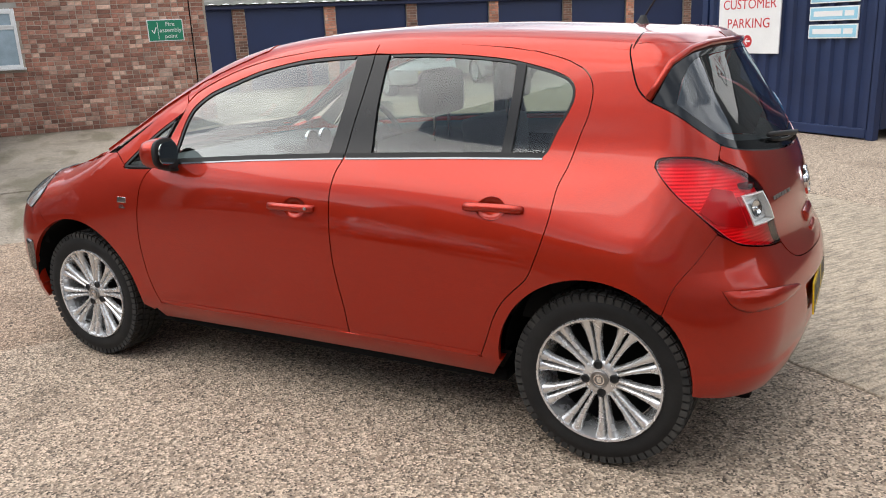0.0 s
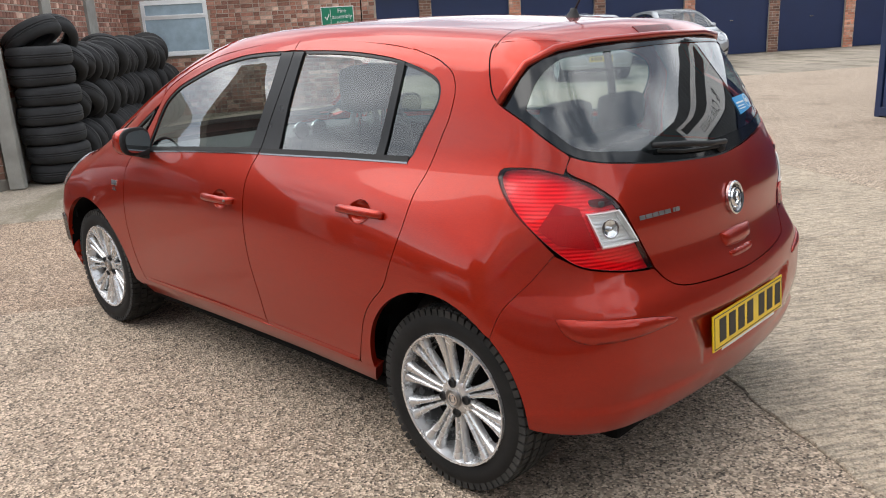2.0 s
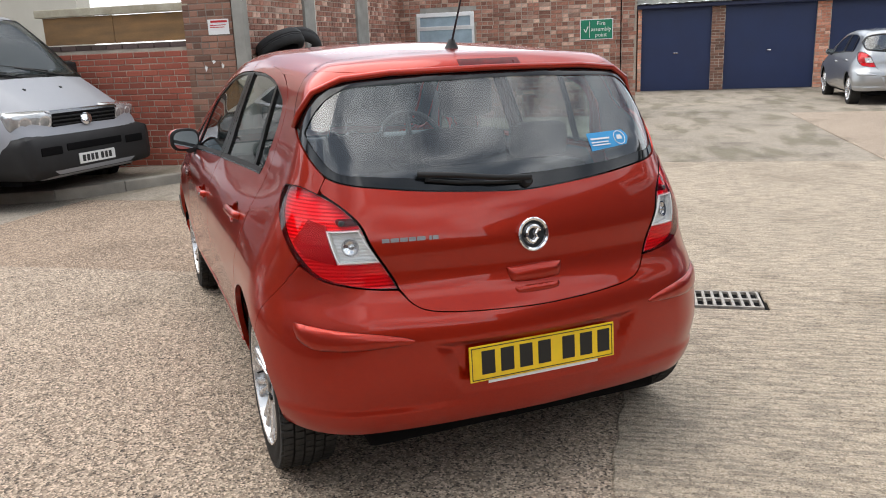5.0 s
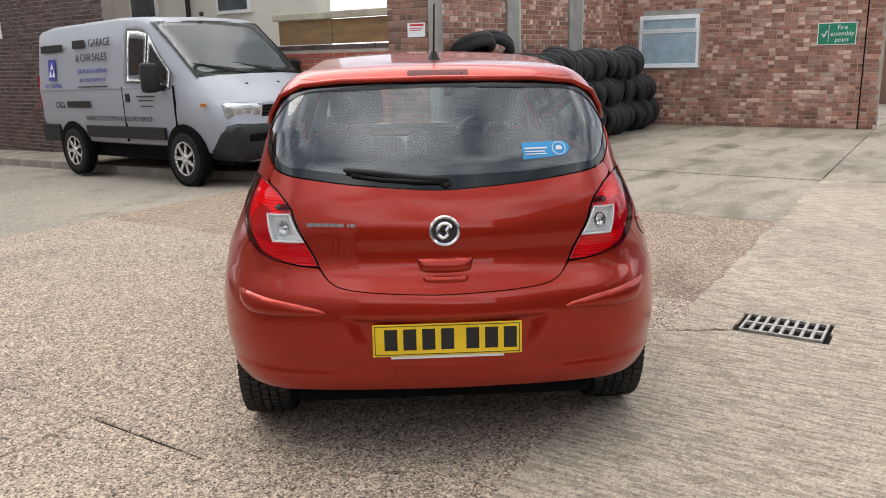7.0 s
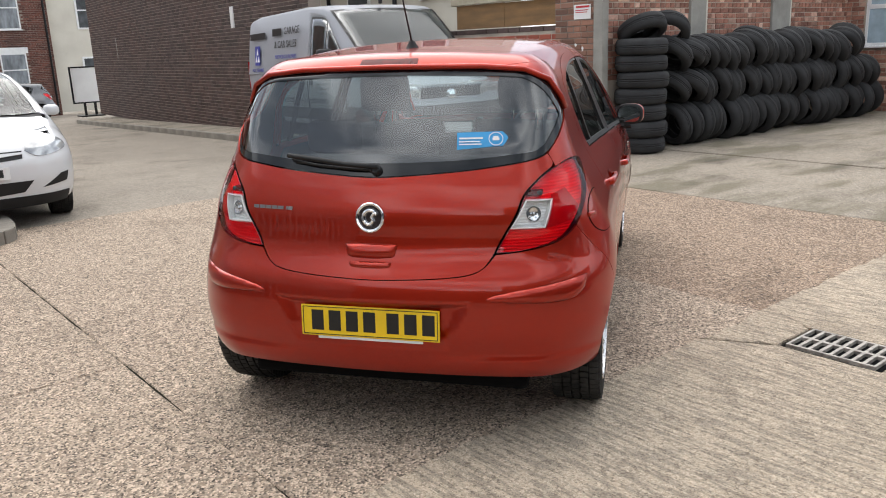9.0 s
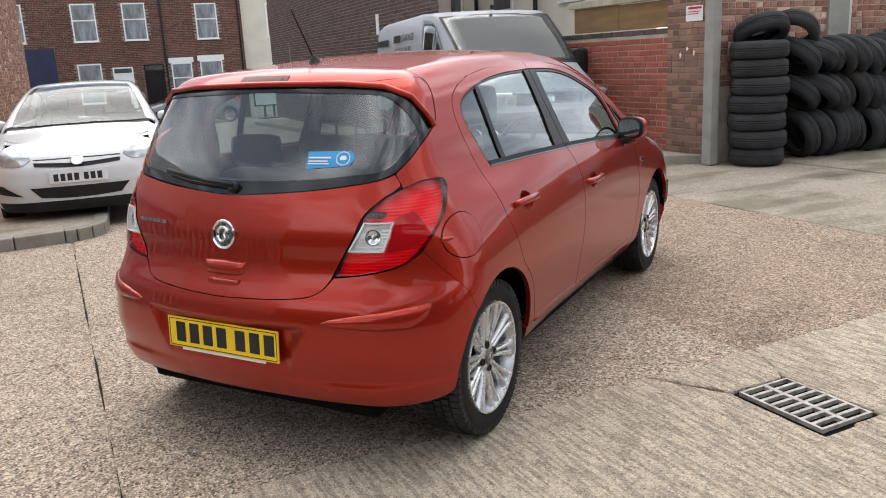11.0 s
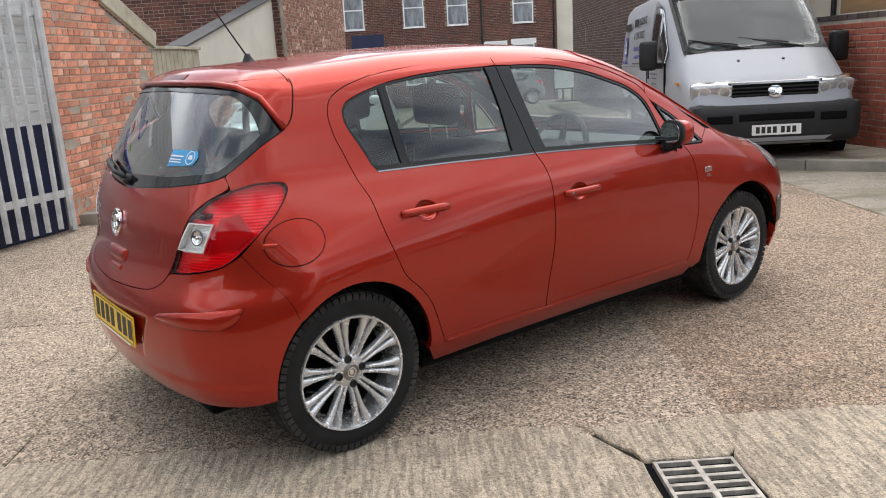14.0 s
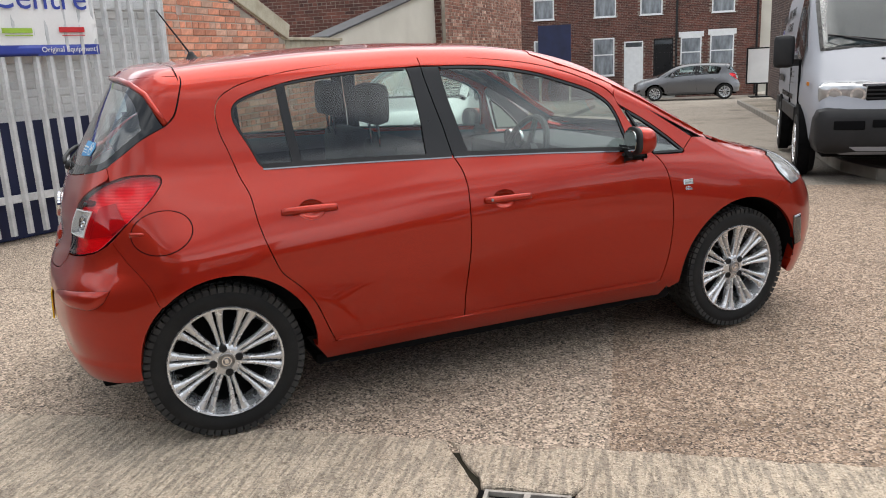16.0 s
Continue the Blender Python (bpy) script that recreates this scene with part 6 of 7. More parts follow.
for x, z, w, h in ((0, -.04, .02, .02), (-.115, -.115, .016, .034), (.115, -.09, .015, .03)):
    bm = bmesh.new()
    prism(bm, [(w * (1 + .3 * math.sin(5 * a)) * math.cos(a), h * (1 + .25 * math.cos(3 * a)) * math.sin(a)) for a in np.linspace(0, math.tau, 14, endpoint=False)], .003, pose(0, 0, 0, 90))
    one("paint_fleck", bm, WHITE_SIGN, "flake of white paint on the brown brick pier", "paint", facing(6.186, 4.42 - x, 1.42 + z, -90))

# raised pavement with kerb along the street
kerb_line = [(6.25, 4.1), (5.7, 4.55), (5.0, 5.05), (4.5, 5.6), (4.35, 6.4), (4.45, 8.0), (4.70, 10.2), (5.0, 14.0), (5.8, 26.0)]
kl = smooth_line(kerb_line, .35)
pav_v, pav_f = [], []
for x, y in kl:
    pav_v += [(x + .12, y + .02, fall(y) + .10), (max(x + .2, 7.2), y + (.3 if y < 6 else 0), fall(y) + .105)]
for k in range(len(kl) - 1):
    pav_f.append((2 * k, 2 * k + 2, 2 * k + 3, 2 * k + 1))
one("pavement_street", (pav_v, pav_f), APRON, "grey concrete pavement beside the red wall", "pavement", kind="structure")
kerb = thing("kerb", "worn concrete kerb stones along the pavement", "kerb", kind="structure")
for k in range(0, len(kl) - 2, 2):
    a, b = Vector((*kl[k], fall(kl[k][1]))), Vector((*kl[k + 2], fall(kl[k + 2][1])))
    d = b - a
    turn = math.degrees(math.atan2(d.y, d.x))
    part("kerb_stone", boxes((.004, d.length - .004, -.13, 0, -.1, .105), bevel=.014), KERB_STONE, kerb).matrix_local = pose(a.x, a.y, a.z, 0, -math.degrees(math.atan2(d.z, d.xy.length)), turn)

# ---- garages across the yard: face -x ----
garage = thing("garage_row", "row of lock-up garages with blue doors and brick piers", "garages")
part("back_wall", boxes((20.5, 20.7, -24, -.6, 0, 2.35)), DARK_BRICK, garage)
part("end_wall", boxes((20.2, 20.5, -.6, 6.0, 0, 2.9)), BROWN_BRICK, garage, "plain brown brick end wall")
pier_at = [-.68, -2.72, -5.32, -7.88, -10.7, -13.48, -16.05, -18.6, -21.2]
bm = bmesh.new()
n = 240
ring0, ring1 = [], []
for k in range(n + 1):
    y = -24 + 23.6 * k / n
    dz = .022 * math.cos(k * math.pi / 2)
    ring0.append(bm.verts.new((19.95, y, 2.33 + dz)))
    ring1.append(bm.verts.new((25.0, y, 3.3 + dz)))
for k in range(n):
    bm.faces.new((ring0[k], ring0[k + 1], ring1[k + 1], ring1[k]))
bmesh.ops.solidify(bm, geom=bm.faces[:], thickness=.015)
part("roof", bm, SHEETING, garage, "grey corrugated sheet roof")
part("gutter", boxes((20.05, 20.2, -24, -.6, 2.20, 2.30), bevel=.02), NAVY, garage, "dark blue fascia")
for i, y in enumerate(pier_at):
    w = .34 if 0 < i else .1
    brick_wall("garage_pier", "", facing(20.2, y + w / 2, 0, -90), w, 2.25, BROWN_BRICK if i % 2 else ORANGE_BRICK, MORTAR, seed=20 + i)
    p = bpy.data.objects[[o.name for o in scene.collection.objects if o.name.startswith("garage_pier")][-1]]
    p.parent = garage
    for key in ("category", "kind"):
        if key in p:
            del p[key]
    if i + 1 < len(pier_at):
        y1, y0 = y - w / 2, pier_at[i + 1] + .17
        door = part("garage_door", boxes((20.27, 20.30, y0, y1, .02, 2.22)), BLUE_DOOR, garage, "flat blue up-and-over door")
        part("door_handle", boxes((20.24, 20.262, (y0 + y1) / 2 - .06, (y0 + y1) / 2 + .06, 1.0, 1.03), bevel=.004), CHROME, door, "small bright handle")

# ---- blue steel container ----
box_m = pose(6.30, -6.15, 0)
cont = thing("storage_container", "blue corrugated steel container standing in the yard", "container", box_m)


def corrugated(length, height, depth=.036, pitch=.19):
    """Pressed sheet in the x z plane that faces +y."""
    bm = bmesh.new()
    prof, x = [], 0.0
    while x < length:
        prof += [(x, 0), (x + pitch * .36, 0), (x + pitch * .5, -depth), (x + pitch * .86, -depth)]
        x += pitch
    prof = [(min(a, length), b) for a, b in prof] + [(length, 0)]
    low = [bm.verts.new((a, b, .12)) for a, b in prof]
    high = [bm.verts.new((a, b, height - .1)) for a, b in prof]
    for k in range(len(prof) - 1):
        if prof[k] != prof[k + 1]:
            bm.faces.new((low[k], low[k + 1], high[k + 1], high[k]))
    return bm


part("side_panel", corrugated(2.6, 2.59), BLUE_STEEL, cont, "pressed blue side sheet").matrix_local = pose(-2.68, 0, 0)
part("side_panel", corrugated(5.8, 2.59), BLUE_STEEL, cont, "pressed blue side sheet").matrix_local = pose(0, -.1, 0, 0, 0, -90)
part("side_panel", corrugated(5.8, 2.59), BLUE_STEEL, cont, "pressed blue side sheet").matrix_local = pose(-2.76, -5.9, 0, 0, 0, 90)
part("roof_panel", boxes((-2.76, 0, -6.06, 0, 2.55, 2.59)), BLUE_STEEL, cont)
for x, y in ((-2.76, -.1), (-.1, -.1), (-2.76, -6.06), (-.1, -6.06)):
    part("corner_post", boxes((x, x + .1, y, y + .1, 0, 2.59), bevel=.01), BLUE_STEEL, cont)
part("bottom_rail", boxes((-2.66, -.1, -.08, .006, .02, .13), bevel=.01), BLUE_STEEL, cont)
part("top_rail", boxes((-2.66, -.1, -.08, .006, 2.48, 2.585), bevel=.01), BLUE_STEEL, cont)
park = thing("parking_sign", "white customer parking sign with red lettering and arrow", "sign", pose(5.445, -6.135, 1.43, 0, 0, 180))
part("board", boxes((-.515, .515, -.006, .012, -.47, .47), bevel=.003), WHITE_SIGN, park)
up = pose(0, -.0065, 0, 90)
lettering("word", "CUSTOMER", .172, SIGN_RED, park, up @ pose(0, .145, 0))
lettering("word", "PARKING", .172, SIGN_RED, park, up @ pose(0, -.095, 0))
bm = bmesh.new()
prism(bm, circle(.078, 32), .0015)
disc = part("arrow_disc", bm, SIGN_RED, park, "red disc")
disc.matrix_local = up @ pose(0, -.315, 0)
bm = bmesh.new()
prism(bm, [(-.05, 0), (-.01, .04), (.008, .04), (-.02, .012), (.05, .012), (.05, -.012), (-.02, -.012), (.008, -.04), (-.01, -.04)], .001)
part("arrow", bm, WHITE_SIGN, disc, "white arrow").matrix_local = pose(0, 0, .0016)
for z in (1.22, 1.42, 1.62):
    s = thing("direction_sign", "small pale blue sign with unreadable white writing", "sign", pose(4.17, -6.135, z, 0, 0, 180), "blue signs on the container")
    part("board", boxes((-.33, .33, -.006, .01, -.08, .08), bevel=.003), WHITE_SIGN, s)
    part("face", boxes((-.315, .315, -.008, -.006, -.066, .066)), PALE_BLUE, s)
    bars("writing", [(-.27, .12, -.03, .03), (.15, .27, -.03, .03)], WHITE_SIGN, s, pose(0, -.0082, 0, 90))

# ---- old tyres piled along the side wall ----
def tyre_mesh(bm, r=.315, w=.205, n=32):
    h = w / 2
    lathe(bm, [(r * .63, h * .55), (r * .66, h * .92), (r * .80, h), (r * .93, h * .86), (r * .985, h * .55), (r, h * .2), (r * .975, h * .12), (r, h * .04), (r, -h * .04), (r * .975, -h * .12), (r, -h * .2), (r * .985, -h * .55), (r * .93, -h * .86), (r * .80, -h), (r * .66, -h * .92), (r * .63, -h * .55), (r * .9, -h * .4), (r * .9, h * .4)], n, True, "Z")


OLD_RUBBER = surface("dusty old rubber", (0.034, 0.035, 0.037), 0.8, vary=0.3, scale=5, grain=90, bump=0.3, second=(0.016, 0.016, 0.017), spec=0.4)
bm = bmesh.new()
tyre_mesh(bm)
first = one("old_tyre", bm, OLD_RUBBER, "worn black car tyre in the pile by the wall", "tyre", pose(6.62, 3.69, .1025), "old tyres by the wall", smooth=50)
rnd = random.Random(7)
for k in range(1, 7):
    copy_thing(first, pose(6.62 + rnd.uniform(-.02, .02), 3.69 + rnd.uniform(-.02, .02), .1025 + .205 * k, 0, 0, rnd.uniform(0, 90)) @ Matrix.Diagonal((1.05, 1.05, 1, 1)))
for row, (z, count, x0, lean) in enumerate(((.315, 26, 7.34, 14), (.77, 25, 7.30, 26), (1.20, 23, 7.20, 36))):
    for k in range(count):
        x = x0 + k * .205 + rnd.uniform(-.02, .02)
        y = 3.70 - .014 * k + rnd.uniform(-.06, .05)
        tilt = lean + rnd.uniform(-9, 9) + (22 if row and k < 3 else 0)
        m = pose(x, y, z + rnd.uniform(-.03, .03) + (.0 if row < 2 else .04 * math.sin(k * .9)), 0, 90 - tilt, 0) @ pose(0, 0, 0, rnd.uniform(-16, 16), 0, rnd.uniform(0, 90))
        first.scale = (1, 1, 1)
        copy_thing(first, m @ Matrix.Diagonal((*[rnd.uniform(.9, 1.06)] * 3, 1)))
copy_thing(first, pose(6.70, 3.76, 1.54, -28, 8, 0))
copy_thing(first, pose(7.15, 3.72, 1.50, -20, 44, 8))

# ---- street side: painted wall, palisade fence, banner ----
corner = Vector((-2.62, 4.25))
turn = math.degrees(math.atan2(1.95, .80))
painted = brick_wall("wall_painted", "white painted brick wall with navy lower band", pose(corner.x - 2.28, corner.y - 5.55, 0, 0, 0, turn), 6.0, 2.75, WHITE_BRICK, WHITE_BRICK, seed=31, keep=lambda x, z: z > 1.05 and x > 2.5)
part("navy_band", boxes((0, 6.0, -.012, .0, 0, 1.02), bevel=.003), NAVY, painted, "navy painted band")
along = Vector((math.cos(radians(turn)), math.sin(radians(turn))))
out = Vector((along.y, -along.x))
fence = thing("palisade_fence", "galvanised steel palisade fence in front of the painted wall", "fence", pose(corner.x - .05 + out.x * .18, corner.y - .05 + out.y * .18, 0, 0, 0, turn))
bm = bmesh.new()
for a, b in zip(((-.032, 0), (-.012, -.022), (.012, -.022), (.032, 0)), ((-.012, -.022), (.012, -.022), (.032, 0), None)):
    if b:
        for z0, z1 in ((.06, 2.28),):
            v = [bm.verts.new((a[0], a[1], z0)), bm.verts.new((b[0], b[1], z0)), bm.verts.new((b[0], b[1], z1)), bm.verts.new((a[0], a[1], z1))]
            bm.faces.new(v)
v = [bm.verts.new(p) for p in ((-.032, 0, 2.28), (-.012, -.022, 2.28), (.012, -.022, 2.28), (.032, 0, 2.28), (.0, -.010, 2.38))]
for a in range(3):
    bm.faces.new((v[a], v[a + 1], v[4]))
bmesh.ops.remove_doubles(bm, verts=bm.verts, dist=1e-5)
bmesh.ops.solidify(bm, geom=bm.faces[:], thickness=.003)
pale0 = part("pale", bm, GALV, fence)
pale0.matrix_local = pose(-.05, 0, 0)
for k in range(1, 40):
    p = new("pale", pale0.data)
    p.parent = fence
    p.matrix_local = pose(-.05 - .145 * k, rnd.uniform(-.004, .004), 0, 0, rnd.uniform(-.6, .6), 0)
for z in (.36, 2.0):
    part("rail", boxes((-5.8, .02, .003, .045, z, z + .045), (-5.8, .02, .003, .009, z - .02, z), bevel=.003), GALV, fence)
for x in (0.02, -2.75, -5.5):
    part("post", boxes((x - .03, x + .03, .046, .10, 0, 2.35), bevel=.004), GALV, fence)
banner = thing("banner", "white vinyl banner with blue lettering tied to the fence", "banner", pose(corner.x - .05 + out.x * .18, corner.y - .05 + out.y * .18, 0, 0, 0, turn))
bm = bmesh.new()
grid = bmesh.ops.create_grid(bm, x_segments=40, y_segments=8, size=1)["verts"]
for v in grid:
    x, z = -1.95 + v.co.x * 1.2, 1.93 + v.co.y * .36
    v.co = Vector((x, -.022 - .006 * math.sin(x * 21) - .004 * math.sin(z * 17 + x * 5), z))
bmesh.ops.solidify(bm, geom=bm.faces[:], thickness=.002)
part("sheet", bm, WHITE_SIGN, banner, "creased white sheet", smooth=True)
bm = bmesh.new()
grid = bmesh.ops.create_grid(bm, x_segments=40, y_segments=3, size=1)["verts"]
for v in grid:
    x, z = -1.95 + v.co.x * 1.2, 1.615 + v.co.y * .045
    v.co = Vector((x, -.0255 - .006 * math.sin(x * 21) - .004 * math.sin(z * 17 + x * 5), z))
bmesh.ops.solidify(bm, geom=bm.faces[:], thickness=.001)
part("lower_band", bm, SIGN_BLUE, banner, "blue lower band", smooth=True)
face = pose(0, -.034, 0, 90)
lettering("word", "Centre", .30, SIGN_BLUE, banner, face @ pose(-1.25, 2.05, 0))
lettering("word", "Original Equipment", .065, WHITE_SIGN, banner, face @ pose(-1.05, 1.618, 0))
bars("trade_mark", [(-1.62, -1.36, 1.76, 1.80), (-1.60, -1.36, 1.735, 1.745)], surface("lime print", (.35, .55, .05), .4, bump=0), banner, face, "lime green trade mark shape")
bars("trade_mark", [(-1.12, -.88, 1.765, 1.81), (-1.10, -.88, 1.735, 1.743)], SIGN_RED, banner, face, "dark red trade mark shape")

# ---- brick walls along the other pavement ----
near_wall = brick_wall("wall_gable", "orange brick gable end with flaking paint patches", pose(corner.x, corner.y, 0, 0, 0, 85.8), 2.62, 3.0, ORANGE_BRICK, MORTAR, top=[(0, 2.62), (2.62, 1.70)], seed=41, single=lambda x, z: z > .6)
part("barge_board", boxes((0, 2.85, -.05, .0, .0, .20), bevel=.006, m=pose(-.02, 0, 2.66, 0, math.degrees(math.atan2(.92, 2.62)), 0)), PALE_TIMBER, near_wall, "pale barge board")
for x, z, w, h in ((.28, 1.95, .10, .09), (.2, 1.72, .05, .04), (.35, 1.55, .04, .05), (.75, 1.48, .10, .06)):
    part("paint_patch", boxes((x, x + w, -.014, -.009, z, z + h), bevel=.002), surface("pink flaking paint", (.5, .36, .31), .8, vary=.2), near_wall)
smear = random.Random(9)
for k in range(16):
    w, h = smear.uniform(.05, .16), smear.uniform(.03, .10)
    bm = bmesh.new()
    prism(bm, [(w * (1 + .35 * smear.uniform(-1, 1)) * math.cos(a), h * (1 + .35 * smear.uniform(-1, 1)) * math.sin(a)) for a in np.linspace(0, math.tau, 13, endpoint=False)], .004, pose(0, 0, 0, 90))
    part("mortar_smear", bm, MORTAR, near_wall, "pale mortar smeared on the bricks").matrix_local = pose(smear.uniform(.15, 2.4), -.0085, smear.uniform(.12, .8) if k < 11 else smear.uniform(.9, 1.6))
p0 = Vector((corner.x, corner.y)) + Vector((math.cos(radians(85.8)), math.sin(radians(85.8)))) * 2.62
low_wall = brick_wall("wall_low", "low brick garden wall topped with pale boards", pose(p0.x, p0.y, fall(p0.y), 0, 0, 85.8), 7.6, 1.42, ORANGE_BRICK, MORTAR, seed=42)
for k in range(13):
    part("board", boxes((.02 + .15 * k, .155 + .15 * k, .06, .085, 1.40, 1.77 - .002 * (k % 3)), bevel=.004), PALE_TIMBER, low_wall)
part("board_cap", boxes((0, 2.0, .03, .12, 1.77, 1.81), bevel=.006), PALE_TIMBER, low_wall)
lean_to = thing("lean_to", "pale rendered lean-to gable behind the garden wall", "outbuilding", pose(p0.x - .06, p0.y + 1.85, fall(8), 0, 0, 85.8))
bm = bmesh.new()
prism(bm, [(0, 0), (5.9, 0), (5.9, 2.95), (0, 1.85)], .25, Matrix(((1, 0, 0, 0), (0, 0, 1, .02), (0, 1, 0, 0), (0, 0, 0, 1))))
part("wall", bm, RENDER_WALL, lean_to)
part("roof_edge", boxes((-.1, 6.1, -.04, .3, 0, .035), bevel=.01, m=pose(0, 0, 1.86, 0, -math.degrees(math.atan2(1.10, 5.9)), 0)), SLATE, lean_to)
p1 = p0 + Vector((math.cos(radians(85.8)), math.sin(radians(85.8)))) * 7.6
brick_wall("wall_far", "tall brick side wall of a terraced house", pose(p1.x, p1.y, fall(14.5), 0, 0, 85.8), 8.6, 6.4, BRICK, MORTAR, seed=43)
brick_wall("wall_rear_house", "brown brick back wall of a terraced house", pose(p1.x - 7.5, p1.y + .5, fall(15), 0, 0, -4.2), 7.45, 6.4, HOUSE_BRICK, DARK_MORTAR, seed=44)
for x in (2.0, 5.2):
    w = thing("window_rear", "white framed upper window in brown brick", "window", pose(p1.x - 7.5, p1.y + .5, fall(15), 0, 0, -4.2) @ pose(x, -.01, 4.05), kind="structure")
    casement(w, .95, 1.2, .2, CURTAIN)

# pavement in front of these walls
lp = [(-2.95, 4.5), (-.72, 4.62), (-.62, 4.85), (-.42, 8), (0.1, 15), (.9, 26)]
pv = [(x, y, fall(y) + .10) for x, y in lp] + [(x - 2.4, y, fall(y) + .105) for x, y in lp[2:][::-1]]
bm = bmesh.new()
bm.faces.new([bm.verts.new(v) for v in pv])
one("pavement_left", bm, APRON, "grey pavement along the brick garden walls", "pavement", kind="structure")
kerb2 = thing("kerb_left", "worn kerb stones with a rounded corner", "kerb", kind="structure")
k2 = smooth_line(((-2.95, 4.42), (-1.8, 4.50), (-.95, 4.56)), .9).tolist() + smooth_line(((-.85, 4.57), (-.62, 4.75), (-.56, 5.2)), .25).tolist() + smooth_line(((-.56, 5.2), (-.36, 8), (.16, 15), (.96, 26)), .9).tolist()
for a, b in zip(k2, k2[1:]):
    a, b = Vector((a[0], a[1], fall(a[1]))), Vector((b[0], b[1], fall(b[1])))
    d = b - a
    if d.length > .05:
        part("kerb_stone", boxes((.004, d.length - .004, -.02, .11, -.1, .104), bevel=.014), KERB_STONE, kerb2).matrix_local = pose(a.x, a.y, a.z, 0, -math.degrees(math.atan2(d.z, d.xy.length)), math.degrees(math.atan2(d.y, d.x)))

# ---- far side of the street ----
dark = brick_wall("wall_dark", "tall dark brick side of a building by the pavement", pose(6.95, 27.0, fall(20), 0, 0, -94.2), 16.8, 6.5, DARK_BRICK, DARK_MORTAR, seed=51)
part("vent_slot", boxes((3.3, 3.36, -.02, 0, 1.9, 2.5), bevel=.01), CONCRETE_POST, dark, "white strip on the wall")
one("wall_street_sign", boxes((-.085, .085, -.035, 0, -.22, .22), bevel=.004), WHITE_SIGN, "small white sign on the dark brick wall", "sign", pose(5.985, 13.86, 2.2, 0, 0, -94.2))
rendered = thing("white_house", "white rendered house behind the boundary wall", "house", pose(9.0, 14.5, -.2, 0, 0, -94.2))
part("wall", boxes((-4.0, 6.5, 0, .3, 0, 6)), RENDER_WALL, rendered)
for x in (-1.6, 1.2, 4.2):
    w = part("window", boxes((x - .5, x + .5, -.05, 0, 2.55, 3.7), bevel=.01), UPVC, rendered)
    part("pane", boxes((x - .43, x + .43, -.056, -.05, 2.62, 3.63)), WINDOW_DARK, w)
for x in (-.2, 2.8):
    bm = bmesh.new()
    rod(bm, (x, -.06, .5), (x, -.06, 5.5), .05, n=10)
    part("drain_pipe", bm, GLOSS_BLACK, rendered, "black drain pipe")
brick_wall("wall_back_house", "brick house wall with a tiled porch behind the van", pose(7.6, 22.0, -.4, 0, 0, -94.2), 7.5, 5.8, BROWN_BRICK, DARK_MORTAR, seed=53)

ROW_Y, ROW_Z = 36.0, fall(36) + .05
row = thing("terraced_houses", "row of red-brown brick terraced houses across the street", "houses", pose(0, ROW_Y, 0))
bm = bmesh.new()
openings = [(.58, 1.56, .15, 1.88), (2.01, 2.87, -.55, 1.68), (3.34, 4.22, -.55, 1.75), (4.55, 5.47, .2, 1.75), (5.85, 6.88, .2, 1.80), (.63, 1.62, 2.83, 4.44), (2.72, 3.71, 2.83, 4.44), (5.88, 6.86, 2.78, 4.38), (-2.2, -1.25, 2.85, 4.45), (-2.2, -1.2, .2, 1.9)]


def clear_of(x, z):
    return not any(a - .05 < x < b + .05 and c - .02 < z < d + .02 for a, b, c, d in openings)


bw = brick_wall("terrace_wall", "", pose(-9.0, 0, 0), 17.0, 7.0, HOUSE_BRICK, DARK_MORTAR, thick=.3, seed=61, keep=lambda x, z: clear_of(x - 9.0, z), low=-1.2)
bw.parent = row
for key in ("category", "kind"):
    del bw[key]
for i, (a, b, c, d) in enumerate(openings):
    if c < -.3:
        door = part("house_door", boxes((a + .06, b - .06, -.03, .0, c, d - .30), bevel=.01), UPVC if a < 3 else GLOSS_BLACK, row, "white panelled front door" if a < 3 else "dark passage door")
        part("door_frame", boxes((a, a + .06, -.05, 0, c, d), (b - .06, b, -.05, 0, c, d), (a + .06, b - .06, -.05, 0, d - .06, d), (a + .06, b - .06, -.05, 0, d - .30, d - .26), bevel=.006), UPVC if a < 3 else GLOSS_BLACK, door)
        part("fanlight", boxes((a + .06, b - .06, -.02, -.005, d - .26, d - .06)), WINDOW_DARK, door)
        part("door_panel", boxes((a + .16, b - .16, -.04, -.03, c + .25, c + .75), (a + .16, b - .16, -.04, -.03, c + 1.0, c + 1.65), bevel=.004), UPVC if a < 3 else GLOSS_BLACK, door)
        part("doorstep", boxes((a - .1, b + .1, -.4, 0, c - .2, c), (a - .1, b + .1, -.7, -.4, c - .4, c - .18), bevel=.02), CONCRETE_POST, row)
    else:
        w = thing("window", "", "")
        w.parent = row
        w.matrix_local = pose((a + b) / 2, -.012, (c + d) / 2)
        casement(w, b - a, d - c, .1, CURTAIN, .03, .055)
        if a > 4 and c < 2:
            part("window_lintel", boxes((a - .1, b + .1, -.03, 0, d, d + .24), bevel=.01), UPVC, row, "white painted lintel")
part("gutter", boxes((-9, 8, -.16, -.01, 6.9, 7.0), bevel=.02), GLOSS_BLACK, row)
for x in (1.95, 4.35, 7.85):
    bm = bmesh.new()
    rod(bm, (x if x != 1.95 else 4.36, -.05, -.9), (x if x != 1.95 else 4.36, -.05, 6.9), .045, n=8)
    part("drain_pipe", bm, GLOSS_BLACK, row)
part("roof", boxes((-9.2, 8.2, -.2, 5.0, 0, .15), m=pose(0, 0, 7.0, 32, 0, 0)), SLATE, row)
